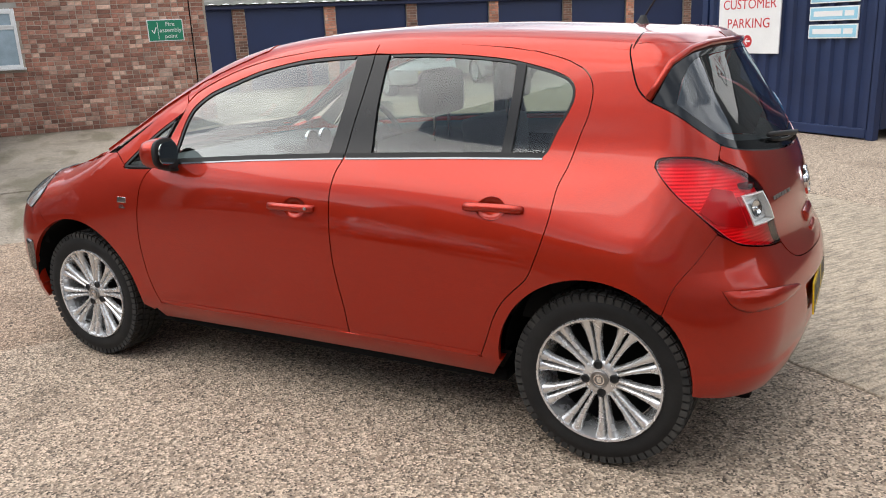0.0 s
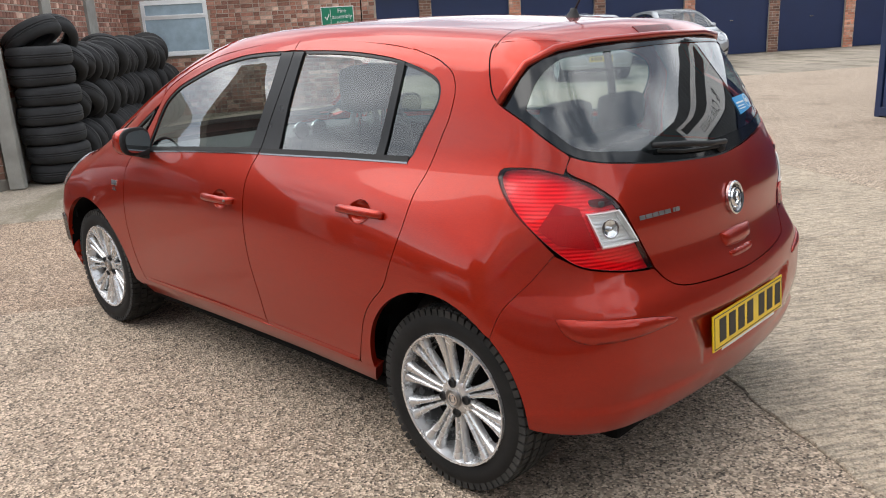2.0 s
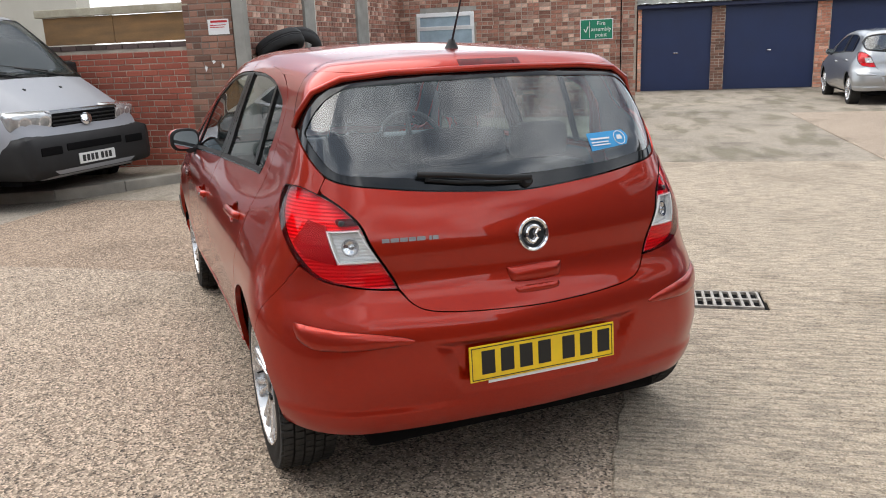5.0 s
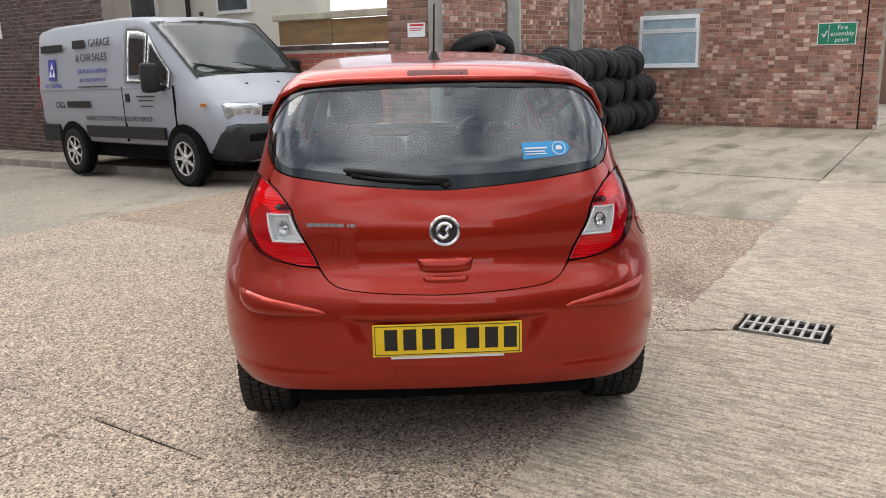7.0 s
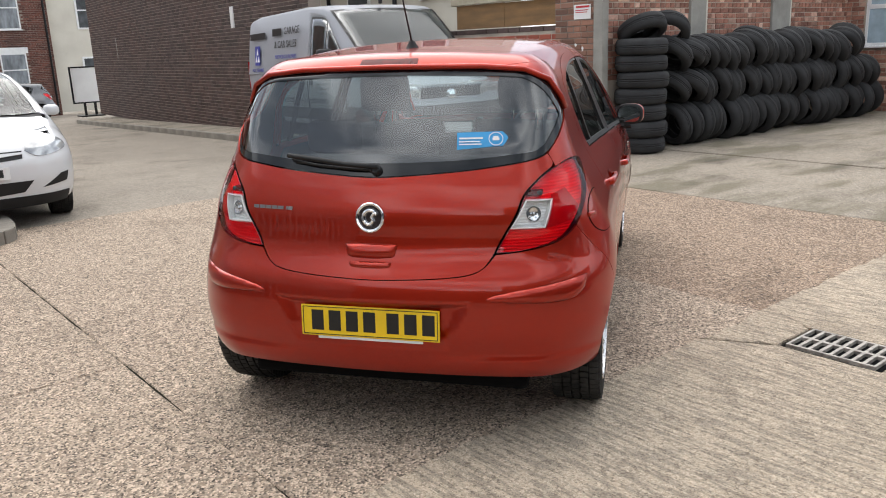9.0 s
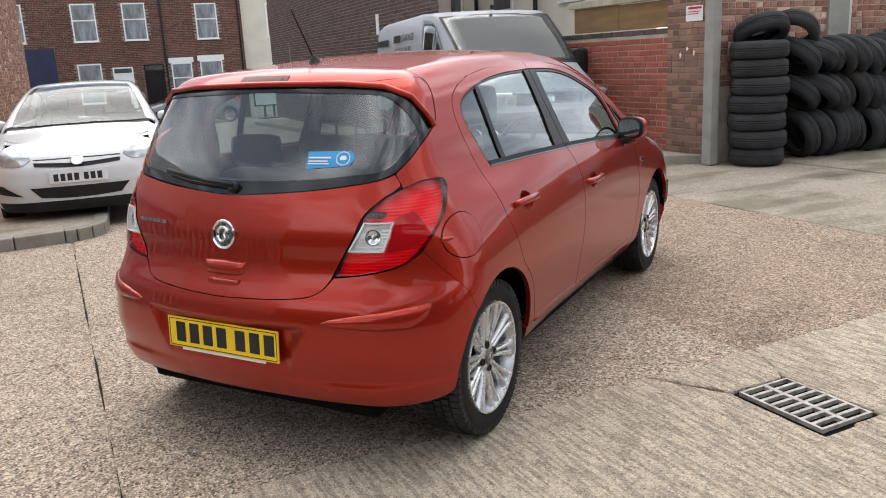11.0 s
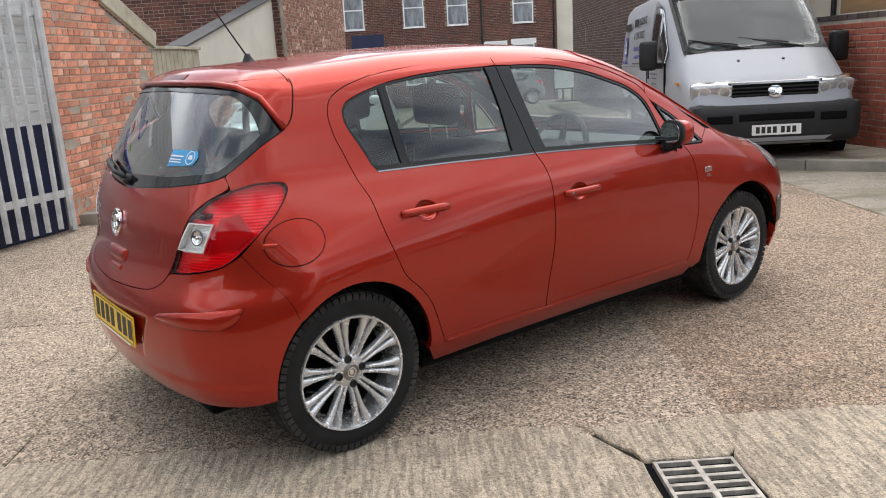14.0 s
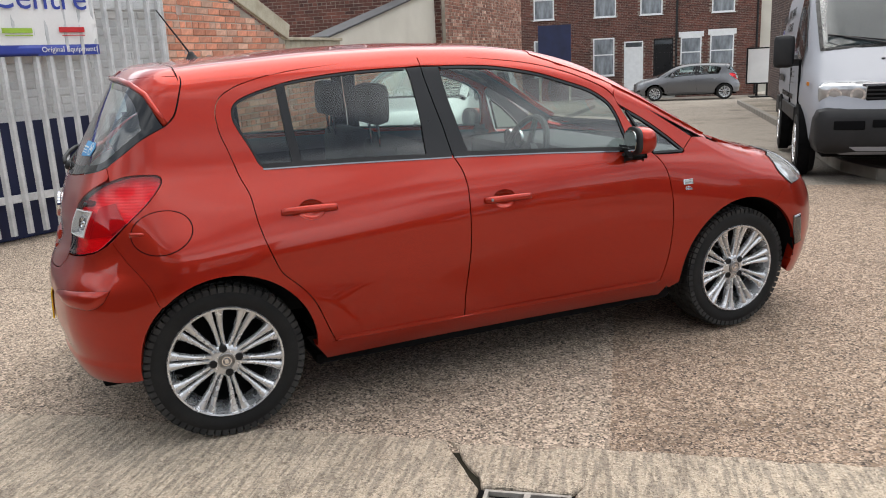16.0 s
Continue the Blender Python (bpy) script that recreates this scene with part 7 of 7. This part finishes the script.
neighbour = thing("rendered_house", "cream rendered house at the end of the terrace", "house", pose(9.4, ROW_Y + .3, -.85))
part("wall", boxes((-1.38, 1.6, 0, .3, 0, 7.5)), RENDER_WALL, neighbour)
for x, z0, z1 in ((.35, 3.6, 5.2), (.35, 1.3, 2.4)):
    w = part("window", boxes((x - .5, x + .5, -.05, 0, z0, z1), bevel=.01), UPVC, neighbour)
    part("pane", boxes((x - .42, x + .42, -.056, -.05, z0 + .08, (z0 + z1) / 2), (x - .42, x + .42, -.056, -.05, (z0 + z1) / 2 + .06, z1 - .08)), WINDOW_DARK, w)
board = thing("pavement_board", "framed blank white sign board standing on the pavement", "sign", pose(6.9, 28.0, fall(28) + .12))
part("face", boxes((-.52, .52, -.02, .02, .52, 1.72), bevel=.005), WHITE_SIGN, board)
part("frame", boxes((-.57, -.52, -.035, .035, .47, 1.77), (.52, .57, -.035, .035, .47, 1.77), (-.52, .52, -.035, .035, 1.72, 1.77), (-.52, .52, -.035, .035, .47, .52), bevel=.006), GLOSS_BLACK, board, "black frame")
for x in (-.18, .18):
    part("leg", boxes((x - .04, x + .04, -.03, .03, .03, .47), bevel=.005), GLOSS_BLACK, board)
part("foot", boxes((-.42, .42, -.3, .3, 0, .05), bevel=.01), GLOSS_BLACK, board)
hoard = thing("dark_hoarding", "dark navy hoarding board on posts by the terrace", "board", pose(-1.0, 33.0, fall(33)))
part("panel", boxes((-.72, .72, 0, .08, 1.75, 3.35), bevel=.01), NAVY, hoard)
for x in (-.66, .66):
    part("post", boxes((x - .05, x + .05, .08, .16, 0, 3.3), bevel=.005), PALE_TIMBER, hoard)

# ---- behind the camera: the workshop seen in the car's glass, and added unseen walls ----
shed = thing("workshop", "dark corrugated workshop wall beside the yard", "building", pose(7.4, -12.2, 0, 0, 0, 180))
part("cladding", corrugated(17.0, 6.7, .04, .3), CLADDING, shed)
part("inner_wall", boxes((0, 17.0, .1, .4, 0, 6.6)), CLADDING, shed)
board2 = thing("workshop_sign", "white workshop sign board with dark writing", "sign", pose(4.0, -12.155, 5.2, 0, 0, 180))
part("board", boxes((-3.2, 3.2, -.03, 0, -.85, .85), bevel=.01), WHITE_SIGN, board2)
bars("writing_bar", [(-2.9, 2.9, .12, .60)], INK, board2, pose(0, -.031, 0, 90), "dark bar of writing")
lettering("word", "& CAR SALES", .62, INK, board2, pose(0, -.031, -.38, 90))
# wall out of view, added to darken what the car's rear reflects
rear_wall = thing("wall_workshop", "unseen dark boundary wall added to darken the car's rear", "wall", kind="structure")
part("boundary_wall", boxes((-10.0, -9.7, -26, 3.9, 0, 3.6)), DARK_BRICK, rear_wall)
one("wall_back", boxes((-9, 20, -26.4, -26, 0, 4)), DARK_BRICK, "plain brick wall at the far side of the yard", "wall", kind="structure")


# ---- other vehicles: x ahead from the rear bumper, y left ----
def ring_at(stations, x):
    cols = np.array(stations, float)
    return [float(np.interp(x, *curve(list(zip(cols[:, 0], cols[:, k])), 600, 21))) for k in range(1, 9)]


def half_ring(v):
    zl, wl, zm, wm, zb, wb, zt, wt = v
    return [(0, zl), (wl * .8, zl), (wl, zl + .05), (wm, zm), (wm * .995, (zm * .55 + zb * .45)), (wb, zb), ((wb * .93 + wt * .07), zb + .06 * (zt - zb)), ((wb + wt) / 2 + .01, (zb + zt) / 2), (wt + .012, zt - .05), (wt - .03, zt - .008), (wt * .6, zt + .012), (0, zt + .018)]


def shell(stations, xs_, arches=(), arch_r=.36):
    verts, faces, per = [], [], 0
    for x in xs_:
        h = half_ring(ring_at(stations, x))
        loop = [(x, y, z) for y, z in h] + [(x, -y, z) for y, z in h[-2:0:-1]]
        per = len(loop)
        verts += loop
    for i in range(len(xs_) - 1):
        for k in range(per):
            faces.append((i * per + k, i * per + (k + 1) % per, (i + 1) * per + (k + 1) % per, (i + 1) * per + k))
    faces += [tuple(range(per))[::-1], tuple((len(xs_) - 1) * per + k for k in range(per))]
    bm = bmesh.new()
    vs = [bm.verts.new(v) for v in verts]
    for f in faces:
        bm.faces.new([vs[k] for k in f])
    bmesh.ops.remove_doubles(bm, verts=bm.verts, dist=1e-4)
    return bm


def strip_on(stations, xs_, lo, hi, side, lift=.004, mid=6):
    """A thin panel on the shell's flank between heights lo(x) and hi(x), as fractions from belt to top."""
    bm = bmesh.new()
    rows = []
    for x in xs_:
        h = half_ring(ring_at(stations, x))[5:10]
        d = np.cumsum([0] + [math.dist(h[k], h[k + 1]) for k in range(len(h) - 1)])
        d = d / d[-1]
        row = []
        for k in range(mid + 1):
            s = lo(x) + (hi(x) - lo(x)) * k / mid
            y, z = np.interp(s, d, [p[0] for p in h]), np.interp(s, d, [p[1] for p in h])
            row.append(bm.verts.new((x, side * (y + lift), z + lift * .4)))
        rows.append(row)
    for a, b in zip(rows, rows[1:]):
        for k in range(mid):
            bm.faces.new((a[k], a[k + 1], b[k + 1], b[k]))
    bmesh.ops.solidify(bm, geom=bm.faces[:], thickness=.003)
    return bm


def screen_on(stations, x0, x1, wide, lift=.006):
    """A windscreen on the upper skin from x0 to x1."""
    bm = bmesh.new()
    rows = []
    for x in np.linspace(x0, x1, 12):
        v = ring_at(stations, x)
        zt, wt = v[6], v[7]
        s = wide(x)
        rows.append([bm.verts.new((x, wt * s * q, zt + .016 - .028 * q * q + lift)) for q in np.linspace(-1, 1, 11)])
    for a, b in zip(rows, rows[1:]):
        for k in range(10):
            bm.faces.new((a[k], a[k + 1], b[k + 1], b[k]))
    bmesh.ops.solidify(bm, geom=bm.faces[:], thickness=.004)
    return bm


def road_wheel(parent, x, y, r=.315, hubcap=False):
    w = thing("wheel", "", "")
    w.parent = parent
    w.matrix_local = pose(x, y, r, 0, 0, 0 if y > 0 else 180)
    bm = bmesh.new()
    h = .1
    lathe(bm, [(.0, -h), (r * .66, -h), (r * .93, -h), (r, -h * .6), (r, h * .6), (r * .95, h * .92), (r * .80, h), (r * .66, h * .9), (r * .62, h * .5), (0, h * .4)], 36)
    part("tyre", bm, RUBBER, w, smooth=45)
    bm = bmesh.new()
    lathe(bm, [(r * .66, h * .86), (r * .655, h * 1.0), (r * .60, h * .95), (r * .57, h * .55), (r * .5, h * .5)], 36)
    rim = part("rim", bm, ALLOY, w, smooth=45)
    bm = bmesh.new()
    n = 7 if hubcap else 9
    for k in range(n):
        m = Matrix.Rotation(k * math.tau / n, 4, "Y")
        box(bm, r * .1, r * .62, h * .6, h * .93, -r * (.075 if hubcap else .05), r * (.075 if hubcap else .05), .008, m)
    rod(bm, (0, h * .5, 0), (0, h * 1.02, 0), r * .2, r * .16, 20)
    part("spokes", bm, ALLOY, rim, smooth=45)
    return w


# no opening is cut: a near-black disc carries the arch's shade
def arch_disc(parent, x, y, r, z=.33):
    bm = bmesh.new()
    rod(bm, (x, y - .12 * (1 if y > 0 else -1), z), (x, y, z), r, n=36)
    return part("wheel_arch", bm, CAVITY, parent, "near-black disc for the shaded wheel arch")



STRETCH = Matrix.Diagonal((1.09, 1.015, .985, 1))
BODY_TO_REAR = .615 * 1.09


def parked_car(name, label, m, paint, face=False, tail=True):
    """A hatchback of the same build as the red car, a little longer, in another paint; m: the rear bumper's middle on the ground."""
    car = copy_thing(hatchback, m @ pose(BODY_TO_REAR, 0, 0) @ STRETCH)
    car.name = name
    tagged(car, label, "car", "parked cars")
    drop = ("window_sticker", "sticker_", "wing_badge", "badge_writing", "model_writing", "aerial", "brake_disc", "cap_badge", "headlamp", "lamp_rim", "bumper_seam", "flap_tab", "fog_lamp_surround")
    kids = [o for o in car.children_recursive if o.name.startswith(drop)]
    for o in kids:
        bpy.data.objects.remove(o)
    for o in car.children_recursive:
        if o.type == "EMPTY":
            flip = o.matrix_basis.to_translation()
            o.matrix_basis = Matrix.Translation(flip) @ STRETCH.inverted() @ pose(0, 0, 0, 0, 0, 0 if flip.y > 0 else 180)
        elif o.data.materials[0] is RED_PAINT:
            o.material_slots[0].link = "OBJECT"
            o.material_slots[0].material = paint
    curve_of = lambda half: [*half, *[(-a, z) for a, z in half[::-1] if a]]
    def mask(part_name, half, material, text, lift, **more):
        q = curve_of(half)
        panel(part_name, "front", outline(*[(q[k], q[(k + 1) % len(q)]) for k in range(len(q))]), material, car, text, gap=0, lift=lift, **more)
    mask("grille", ((-.34, .70), (-.32, .635), (-.10, .615), (0, .612)), BLACK_PLASTIC, "black grille", .005, skirt=.006)
    mask("grille_bar", ((-.335, .685), (-.33, .668), (-.09, .650), (0, .648)), paint, "painted bar across the grille", .012, skirt=.01)
    mask("lower_grille", ((-.36, .43), (-.30, .33), (-.1, .315), (0, .315)), BLACK_PLASTIC, "black lower grille", .005, skirt=.006)
    mask("front_lip", ((-.66, .290), (-.66, .200), (-.3, .190), (0, .190)), BLACK_PLASTIC, "black bumper lip", .008, skirt=.02)
    for side in (1, -1):
        lamp_at = [(a * side, z) for a, z in ((.36, .70), (.42, .645), (.56, .655), (.70, .70), (.70, .77), (.62, .82), (.50, .80), (.40, .76))]
        panel("headlamp", "front", outline(tuple(lamp_at + lamp_at[:1])), HEADLAMP, car, "clear headlamp", lift=.007, gap=0, skirt=.010, grid=.02)
        fog_at = [(a * side, z) for a, z in ((.42, .355), (.62, .385), (.64, .47), (.56, .46))]
        panel("fog_lamp_slot", "front", outline(*[(fog_at[k], fog_at[(k + 1) % 4]) for k in range(4)]), BLACK_PLASTIC, car, "dark fog lamp slot", lift=.006, gap=0, skirt=.008, grid=.03)
    bm = bmesh.new()
    lathe(bm, [(.058, .0), (.058, .010), (.05, .014), (.046, .006), (0, .006)], 32, axis="Z")
    part("front_badge", bm, CHROME, car, "round chrome badge", smooth=40).matrix_local = on_form("front", 0, .668, .014)
    plate = part("number_plate", boxes((-.26, .26, -.056, .056, 0, .008), bevel=.002), PLATE_WHITE, car, "white front number plate")
    plate.matrix_local = on_form("front", 0, .52, .008)
    for k in range(7):
        at = -.22 + .06 * k + (.025 if k > 3 else 0)
        bars("plate_bar", [(at, at + .042, -.035, .035)], INK, plate, pose(0, 0, .0075))
    return car


# grey-teal base stands in for sky reflected in the van's windscreen
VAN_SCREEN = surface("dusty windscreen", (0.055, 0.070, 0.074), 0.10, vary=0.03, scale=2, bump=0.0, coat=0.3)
CLEAR_WIN = surface("dark car window", (0.05, 0.06, 0.062), 0.05, vary=0.2, scale=2, bump=0.0, coat=1.0)
parked_car("white_car", "white hatchback parked half on the pavement", pose(-.25, 9.44, fall(9.44) + .008, 0, -1.5, -96.7), WHITE_PAINT)
parked_car("silver_car", "silver hatchback parked nose to the garages", pose(14.14, -5.56, 0, 0, 0, -2.4), SILVER_PAINT)
parked_car("silver_car", "silver hatchback parked with its front towards the yard", pose(20.0, -9.25, 0, 0, 0, 174), SILVER_PAINT)
parked_car("grey_car", "dark grey hatchback parked by the terraced houses", pose(6.65, 31.9, fall(31.9) + .012, 0, 0, 180), GREY_PAINT)

VAN = (
    (0.00, .48, .86, .80, .93, 1.20, .95, 1.98, .84), (0.05, .44, .90, .80, .98, 1.20, .985, 2.04, .86), (0.5, .42, .92, .80, .995, 1.20, .995, 2.09, .87), (2.4, .42, .92, .80, .995, 1.20, .995, 2.11, .86),
    (2.85, .42, .92, .80, .99, 1.19, .985, 2.08, .84), (3.05, .42, .92, .80, .99, 1.18, .98, 2.02, .83), (3.45, .42, .92, .80, .985, 1.16, .97, 1.72, .83), (3.92, .40, .92, .78, .98, 1.10, .93, 1.32, .82),
    (4.25, .34, .90, .72, .94, 1.00, .88, 1.14, .78), (4.50, .30, .86, .66, .90, .90, .85, 1.00, .74), (4.62, .28, .81, .60, .86, .80, .82, .90, .71), (4.72, .30, .71, .52, .77, .66, .75, .74, .65), (4.76, .34, .63, .5, .67, .6, .67, .66, .60))


def van(m):
    v = thing("panel_van", "silver panel van with garage lettering, half on the pavement", "van", m)
    xs_ = np.concatenate([np.linspace(0, .2, 6), np.linspace(.3, 2.8, 20), np.linspace(2.85, 4.76, 40)])
    part("body", shell(VAN, xs_), SILVER_VAN, v, smooth=55)
    for s in (1, -1):
        for x in (.95, 3.78):
            arch_disc(v, x, .998 * s, .39, .36)
            road_wheel(v, x, .915 * s, .325, True)
        fn = lambda a, b: (lambda x: float(np.interp(x, a, b)))
        d = part("front_door", strip_on(VAN, np.linspace(2.50, 3.62, 16), fn((2.5, 3.6), (.0, .0)), fn((2.5, 3.0, 3.62), (.90, .86, .42)), s, .002), SILVER_VAN, v, "silver cab door", smooth=True)
        part("side_window", strip_on(VAN, np.linspace(2.60, 3.02, 8), fn((2.6, 3.02), (.10, .10)), fn((2.6, 3.0, 3.02), (.80, .80, .80)), s, .006), CLEAR_WIN, d, "dark cab window", smooth=True)
        part("side_window", strip_on(VAN, np.linspace(3.05, 3.52, 8), fn((3.05, 3.5), (.10, .08)), fn((3.05, 3.52), (.80, .45)), s, .006), CLEAR_WIN, d, "dark quarter window", smooth=True)
        part("window_seal", strip_on(VAN, np.linspace(2.57, 3.56, 14), fn((2.57, 3.56), (.075, .05)), fn((2.57, 3.0, 3.56), (.835, .835, .46)), s, .004), GLOSS_BLACK, d, "black window rubber", smooth=True)
        for x in (2.46, 3.66):
            part("door_seam", boxes((x - .006, x + .006, .985 * s - .012, .985 * s + .013, .50, 1.22)), CAVITY, v)
        part("door_handle", boxes((2.53, 2.63, .985 * s - .02, .985 * s + .025, 1.02, 1.13), bevel=.012), BLACK_PLASTIC, d, "black door handle")
        part("side_moulding", boxes((1.38, 3.38, .985 * s - .02, .985 * s + .022, .54, .70), bevel=.012), BLACK_PLASTIC, v, "black side moulding")
        part("rear_moulding", boxes((.02, .55, .97 * s - .03, .97 * s + .022, .44, .70), bevel=.012), BLACK_PLASTIC, v, "black rear corner moulding")
        part("body_crease", boxes((.1, 2.44, .992 * s - .01, .992 * s + .008, 1.19, 1.205), bevel=.003), SILVER_VAN, v)
        mir = part("door_mirror", boxes((-.07, .07, -.11, .11, -.18, .18), bevel=.055), BLACK_PLASTIC, v, "large black door mirror", smooth=60)
        mir.matrix_local = pose(3.42, 1.14 * s, 1.32, 0, 0, 8 * s)
        part("mirror_arm", boxes((3.38, 3.46, .93 * s - .03, 1.05 * s + .03 if s > 0 else 1.05 * s - .03, 1.17, 1.22), bevel=.012), BLACK_PLASTIC, mir).matrix_local = pose(3.42, 1.14 * s, 1.32, 0, 0, 8 * s).inverted()
        hl = part("headlamp", boxes((-.12, .12, -.24, .24, -.09, .09), bevel=.05), HEADLAMP, v, "large clear headlamp", smooth=60)
        hl.matrix_local = pose(4.520, .625 * s, .905, 0, 14, 15 * s)
        for yy in (-.13, .08):
            bm = bmesh.new()
            lathe(bm, [(.068, 0), (.070, .010), (.062, .012), (.045, .004), (.0, .0)], 24, axis="Z")
            part("lamp_bowl", bm, LAMP_CLEAR, hl, "bright round reflector", smooth=40).matrix_local = pose(.114, yy * s, 0, 0, 90)
        part("indicator", boxes((4.15, 4.25, .945 * s - .01, .945 * s + .012, .96, 1.0), bevel=.006), surface("amber lens", (.6, .2, .02), .3, bump=0), v, "small amber repeater")
        part("tail_lamp", boxes((-.02, .06, .86 * s - .05, .86 * s + .10 if s > 0 else .86 * s + .05, .95, 1.40), bevel=.02) if s > 0 else boxes((-.02, .06, -.96, -.81, .95, 1.40), bevel=.02), TALL_LAMP, v, "tall red tail lamp")
        bm = bmesh.new()
        lathe(bm, [(.0, .03), (.05, .026), (.055, 0)], 20)
        part("fog_lamp", bm, LAMP_CLEAR, v).matrix_local = pose(4.70, .66 * s, .52, 0, 0, -78 if s > 0 else -102)
    part("front_bumper", boxes((4.12, 4.77, -.905, .905, .30, .755), bevel=.11), BLACK_PLASTIC, v, "dark grey plastic bumper", smooth=60)
    part("bumper_slot", boxes((4.70, 4.780, -.40, .40, .56, .64), bevel=.015), CAVITY, v, "dark air slot")
    for y in (-.6, .6):
        part("bumper_slot", boxes((4.70, 4.780, y - .14, y + .14, .54, .63), bevel=.015), CAVITY, v)
    part("grille_surround", boxes((-.04, .035, -.50, .50, -.125, .125), bevel=.03), SATIN_STRIP, v, "bright grille surround").matrix_local = pose(4.64, 0, .865, 0, 10)
    gr = part("grille", boxes((-.04, .046, -.46, .46, -.10, .10), bevel=.02), CAVITY, v, "black grille")
    gr.matrix_local = pose(4.64, 0, .865, 0, 10)
    for z in (-.06, -.02, .02, .06):
        part("grille_slat", boxes((.03, .052, -.45, .45, z - .008, z + .008), bevel=.003), BLACK_PLASTIC, gr)
    bm = bmesh.new()
    lathe(bm, [(.0, .02), (.06, .018), (.075, .012), (.078, 0)], 32, axis="Z")
    part("front_badge", bm, CHROME, v, "plain round badge", smooth=40).matrix_local = pose(4.69, 0, .875, 0, 80)
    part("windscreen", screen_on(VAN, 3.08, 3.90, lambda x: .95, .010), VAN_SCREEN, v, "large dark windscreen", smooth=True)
    part("windscreen_seal", screen_on(VAN, 3.04, 3.94, lambda x: 1.0, .005), GLOSS_BLACK, v, "black windscreen rubber", smooth=True)
    for y0, y1 in ((.55, -.10), (-.05, -.68)):
        bm = bmesh.new()
        rod(bm, (3.93, y0, 1.335), (3.80, y1 + .1, 1.445), .012, n=6)
        rod(bm, (3.86, y1 + .5, 1.395), (3.76, y1 - .05, 1.475), .009, n=6)
        part("wiper", bm, BLACK_PLASTIC, v, "black wiper")
    for y in (-.25, .25):
        bm = bmesh.new()
        rod(bm, (4.15, y, 1.19), (4.16, y, 1.215), .018, n=10)
        part("washer_jet", bm, BLACK_PLASTIC, v)
    p = part("number_plate", boxes((-.26, .26, -.056, .056, 0, .01), bevel=.002), PLATE_WHITE, v, "white number plate with plain dark bars")
    p.matrix_local = pose(4.772, 0, .46, 90, 0, 90)
    for k in range(7):
        at = -.22 + .06 * k + (.025 if k > 3 else 0)
        bars("plate_bar", [(at, at + .042, -.035, .035)], INK, p, pose(0, 0, .0095))
    part("underbody", boxes((.2, 4.5, -.8, .8, .25, .45)), CAVITY, v)
    part("roof_aerial", boxes((2.95, 3.0, -.02, .02, 2.10, 2.16), bevel=.01), BLACK_PLASTIC, v)
    # writing on the driver's side
    def on_side(x, z):
        w = float(np.interp(z, (.8, 1.2, 1.65, 2.05), (.998, .998, .955, .90)))
        lean = math.degrees(math.atan2(.043, .45)) if z > 1.2 else 0
        return pose(x, -w - .012, z, 90 - lean, 0, 0)
    bars("name_bar", [(-.34, .34, -.05, .05)], INK, v, on_side(.55, 1.78), "dark bar of painted name")
    bars("name_bar", [(-.24, .12, -.055, .055)], INK, v, on_side(1.42, 1.81), "dark bar of painted name")
    lettering("word", "GARAGE", .15, INK, v, on_side(1.93, 1.81))
    lettering("word", "& CAR SALES", .15, INK, v, on_side(1.70, 1.62))
    lettering("word", "SERVICING & REPAIRS", .085, SIGN_BLUE_VAN, v, on_side(1.72, 1.44))
    lettering("word", "ALL MAKES & MODELS", .072, SIGN_BLUE_VAN, v, on_side(1.72, 1.32))
    bars("rule", [(-.42, .42, -.008, .008)], INK, v, on_side(1.72, 1.23))
    bm = bmesh.new()
    box(bm, -.11, .11, -.15, .15, 0, .002)
    sq = part("test_emblem", bm, SIGN_BLUE_VAN, v, "blue square emblem")
    sq.matrix_local = on_side(.55, 1.48)
    for x, y in ((0, .06), (-.05, -.05), (.05, -.05)):
        bm = bmesh.new()
        prism(bm, [(-.045, -.05), (.045, -.05), (0, .05)], .0035)
        bmesh.ops.translate(bm, vec=(x, y, 0), verts=bm.verts)
        part("emblem_triangle", bm, WHITE_SIGN, sq)
    lettering("word", "MOT TESTING", .08, SIGN_BLUE_VAN, v, on_side(.57, 1.25))
    lettering("word", "CALL", .13, INK, v, on_side(.72, .98))
    bars("number_bar", [(-.34, .34, -.045, .045)], INK, v, on_side(1.27, .99), "dark bar of painted number")
    lettering("word", "VEHICLE COLLECTION & DELIVERY SERVICE", .088, INK, v, on_side(2.30, .80))
    bars("small_writing", [(-.22, .22, .02, .04), (-.18, .18, -.03, -.015), (-.14, .16, -.10, -.085)], INK, v, on_side(3.05, 1.06))
    return v


SILVER_VAN = paint_of("pale silver van paint", (0.28, 0.288, 0.31), (0.33, 0.338, 0.365), 0.15, 0.55)
SILVER_VAN.node_tree.nodes["Principled BSDF"].inputs["Coat Weight"].default_value = 0.2
SIGN_BLUE_VAN = surface("blue vehicle lettering", (0.06, 0.07, 0.36), 0.4, bump=0.0)
van(pose(5.256, 9.862, -.10, 0, -1.0, -96.7))
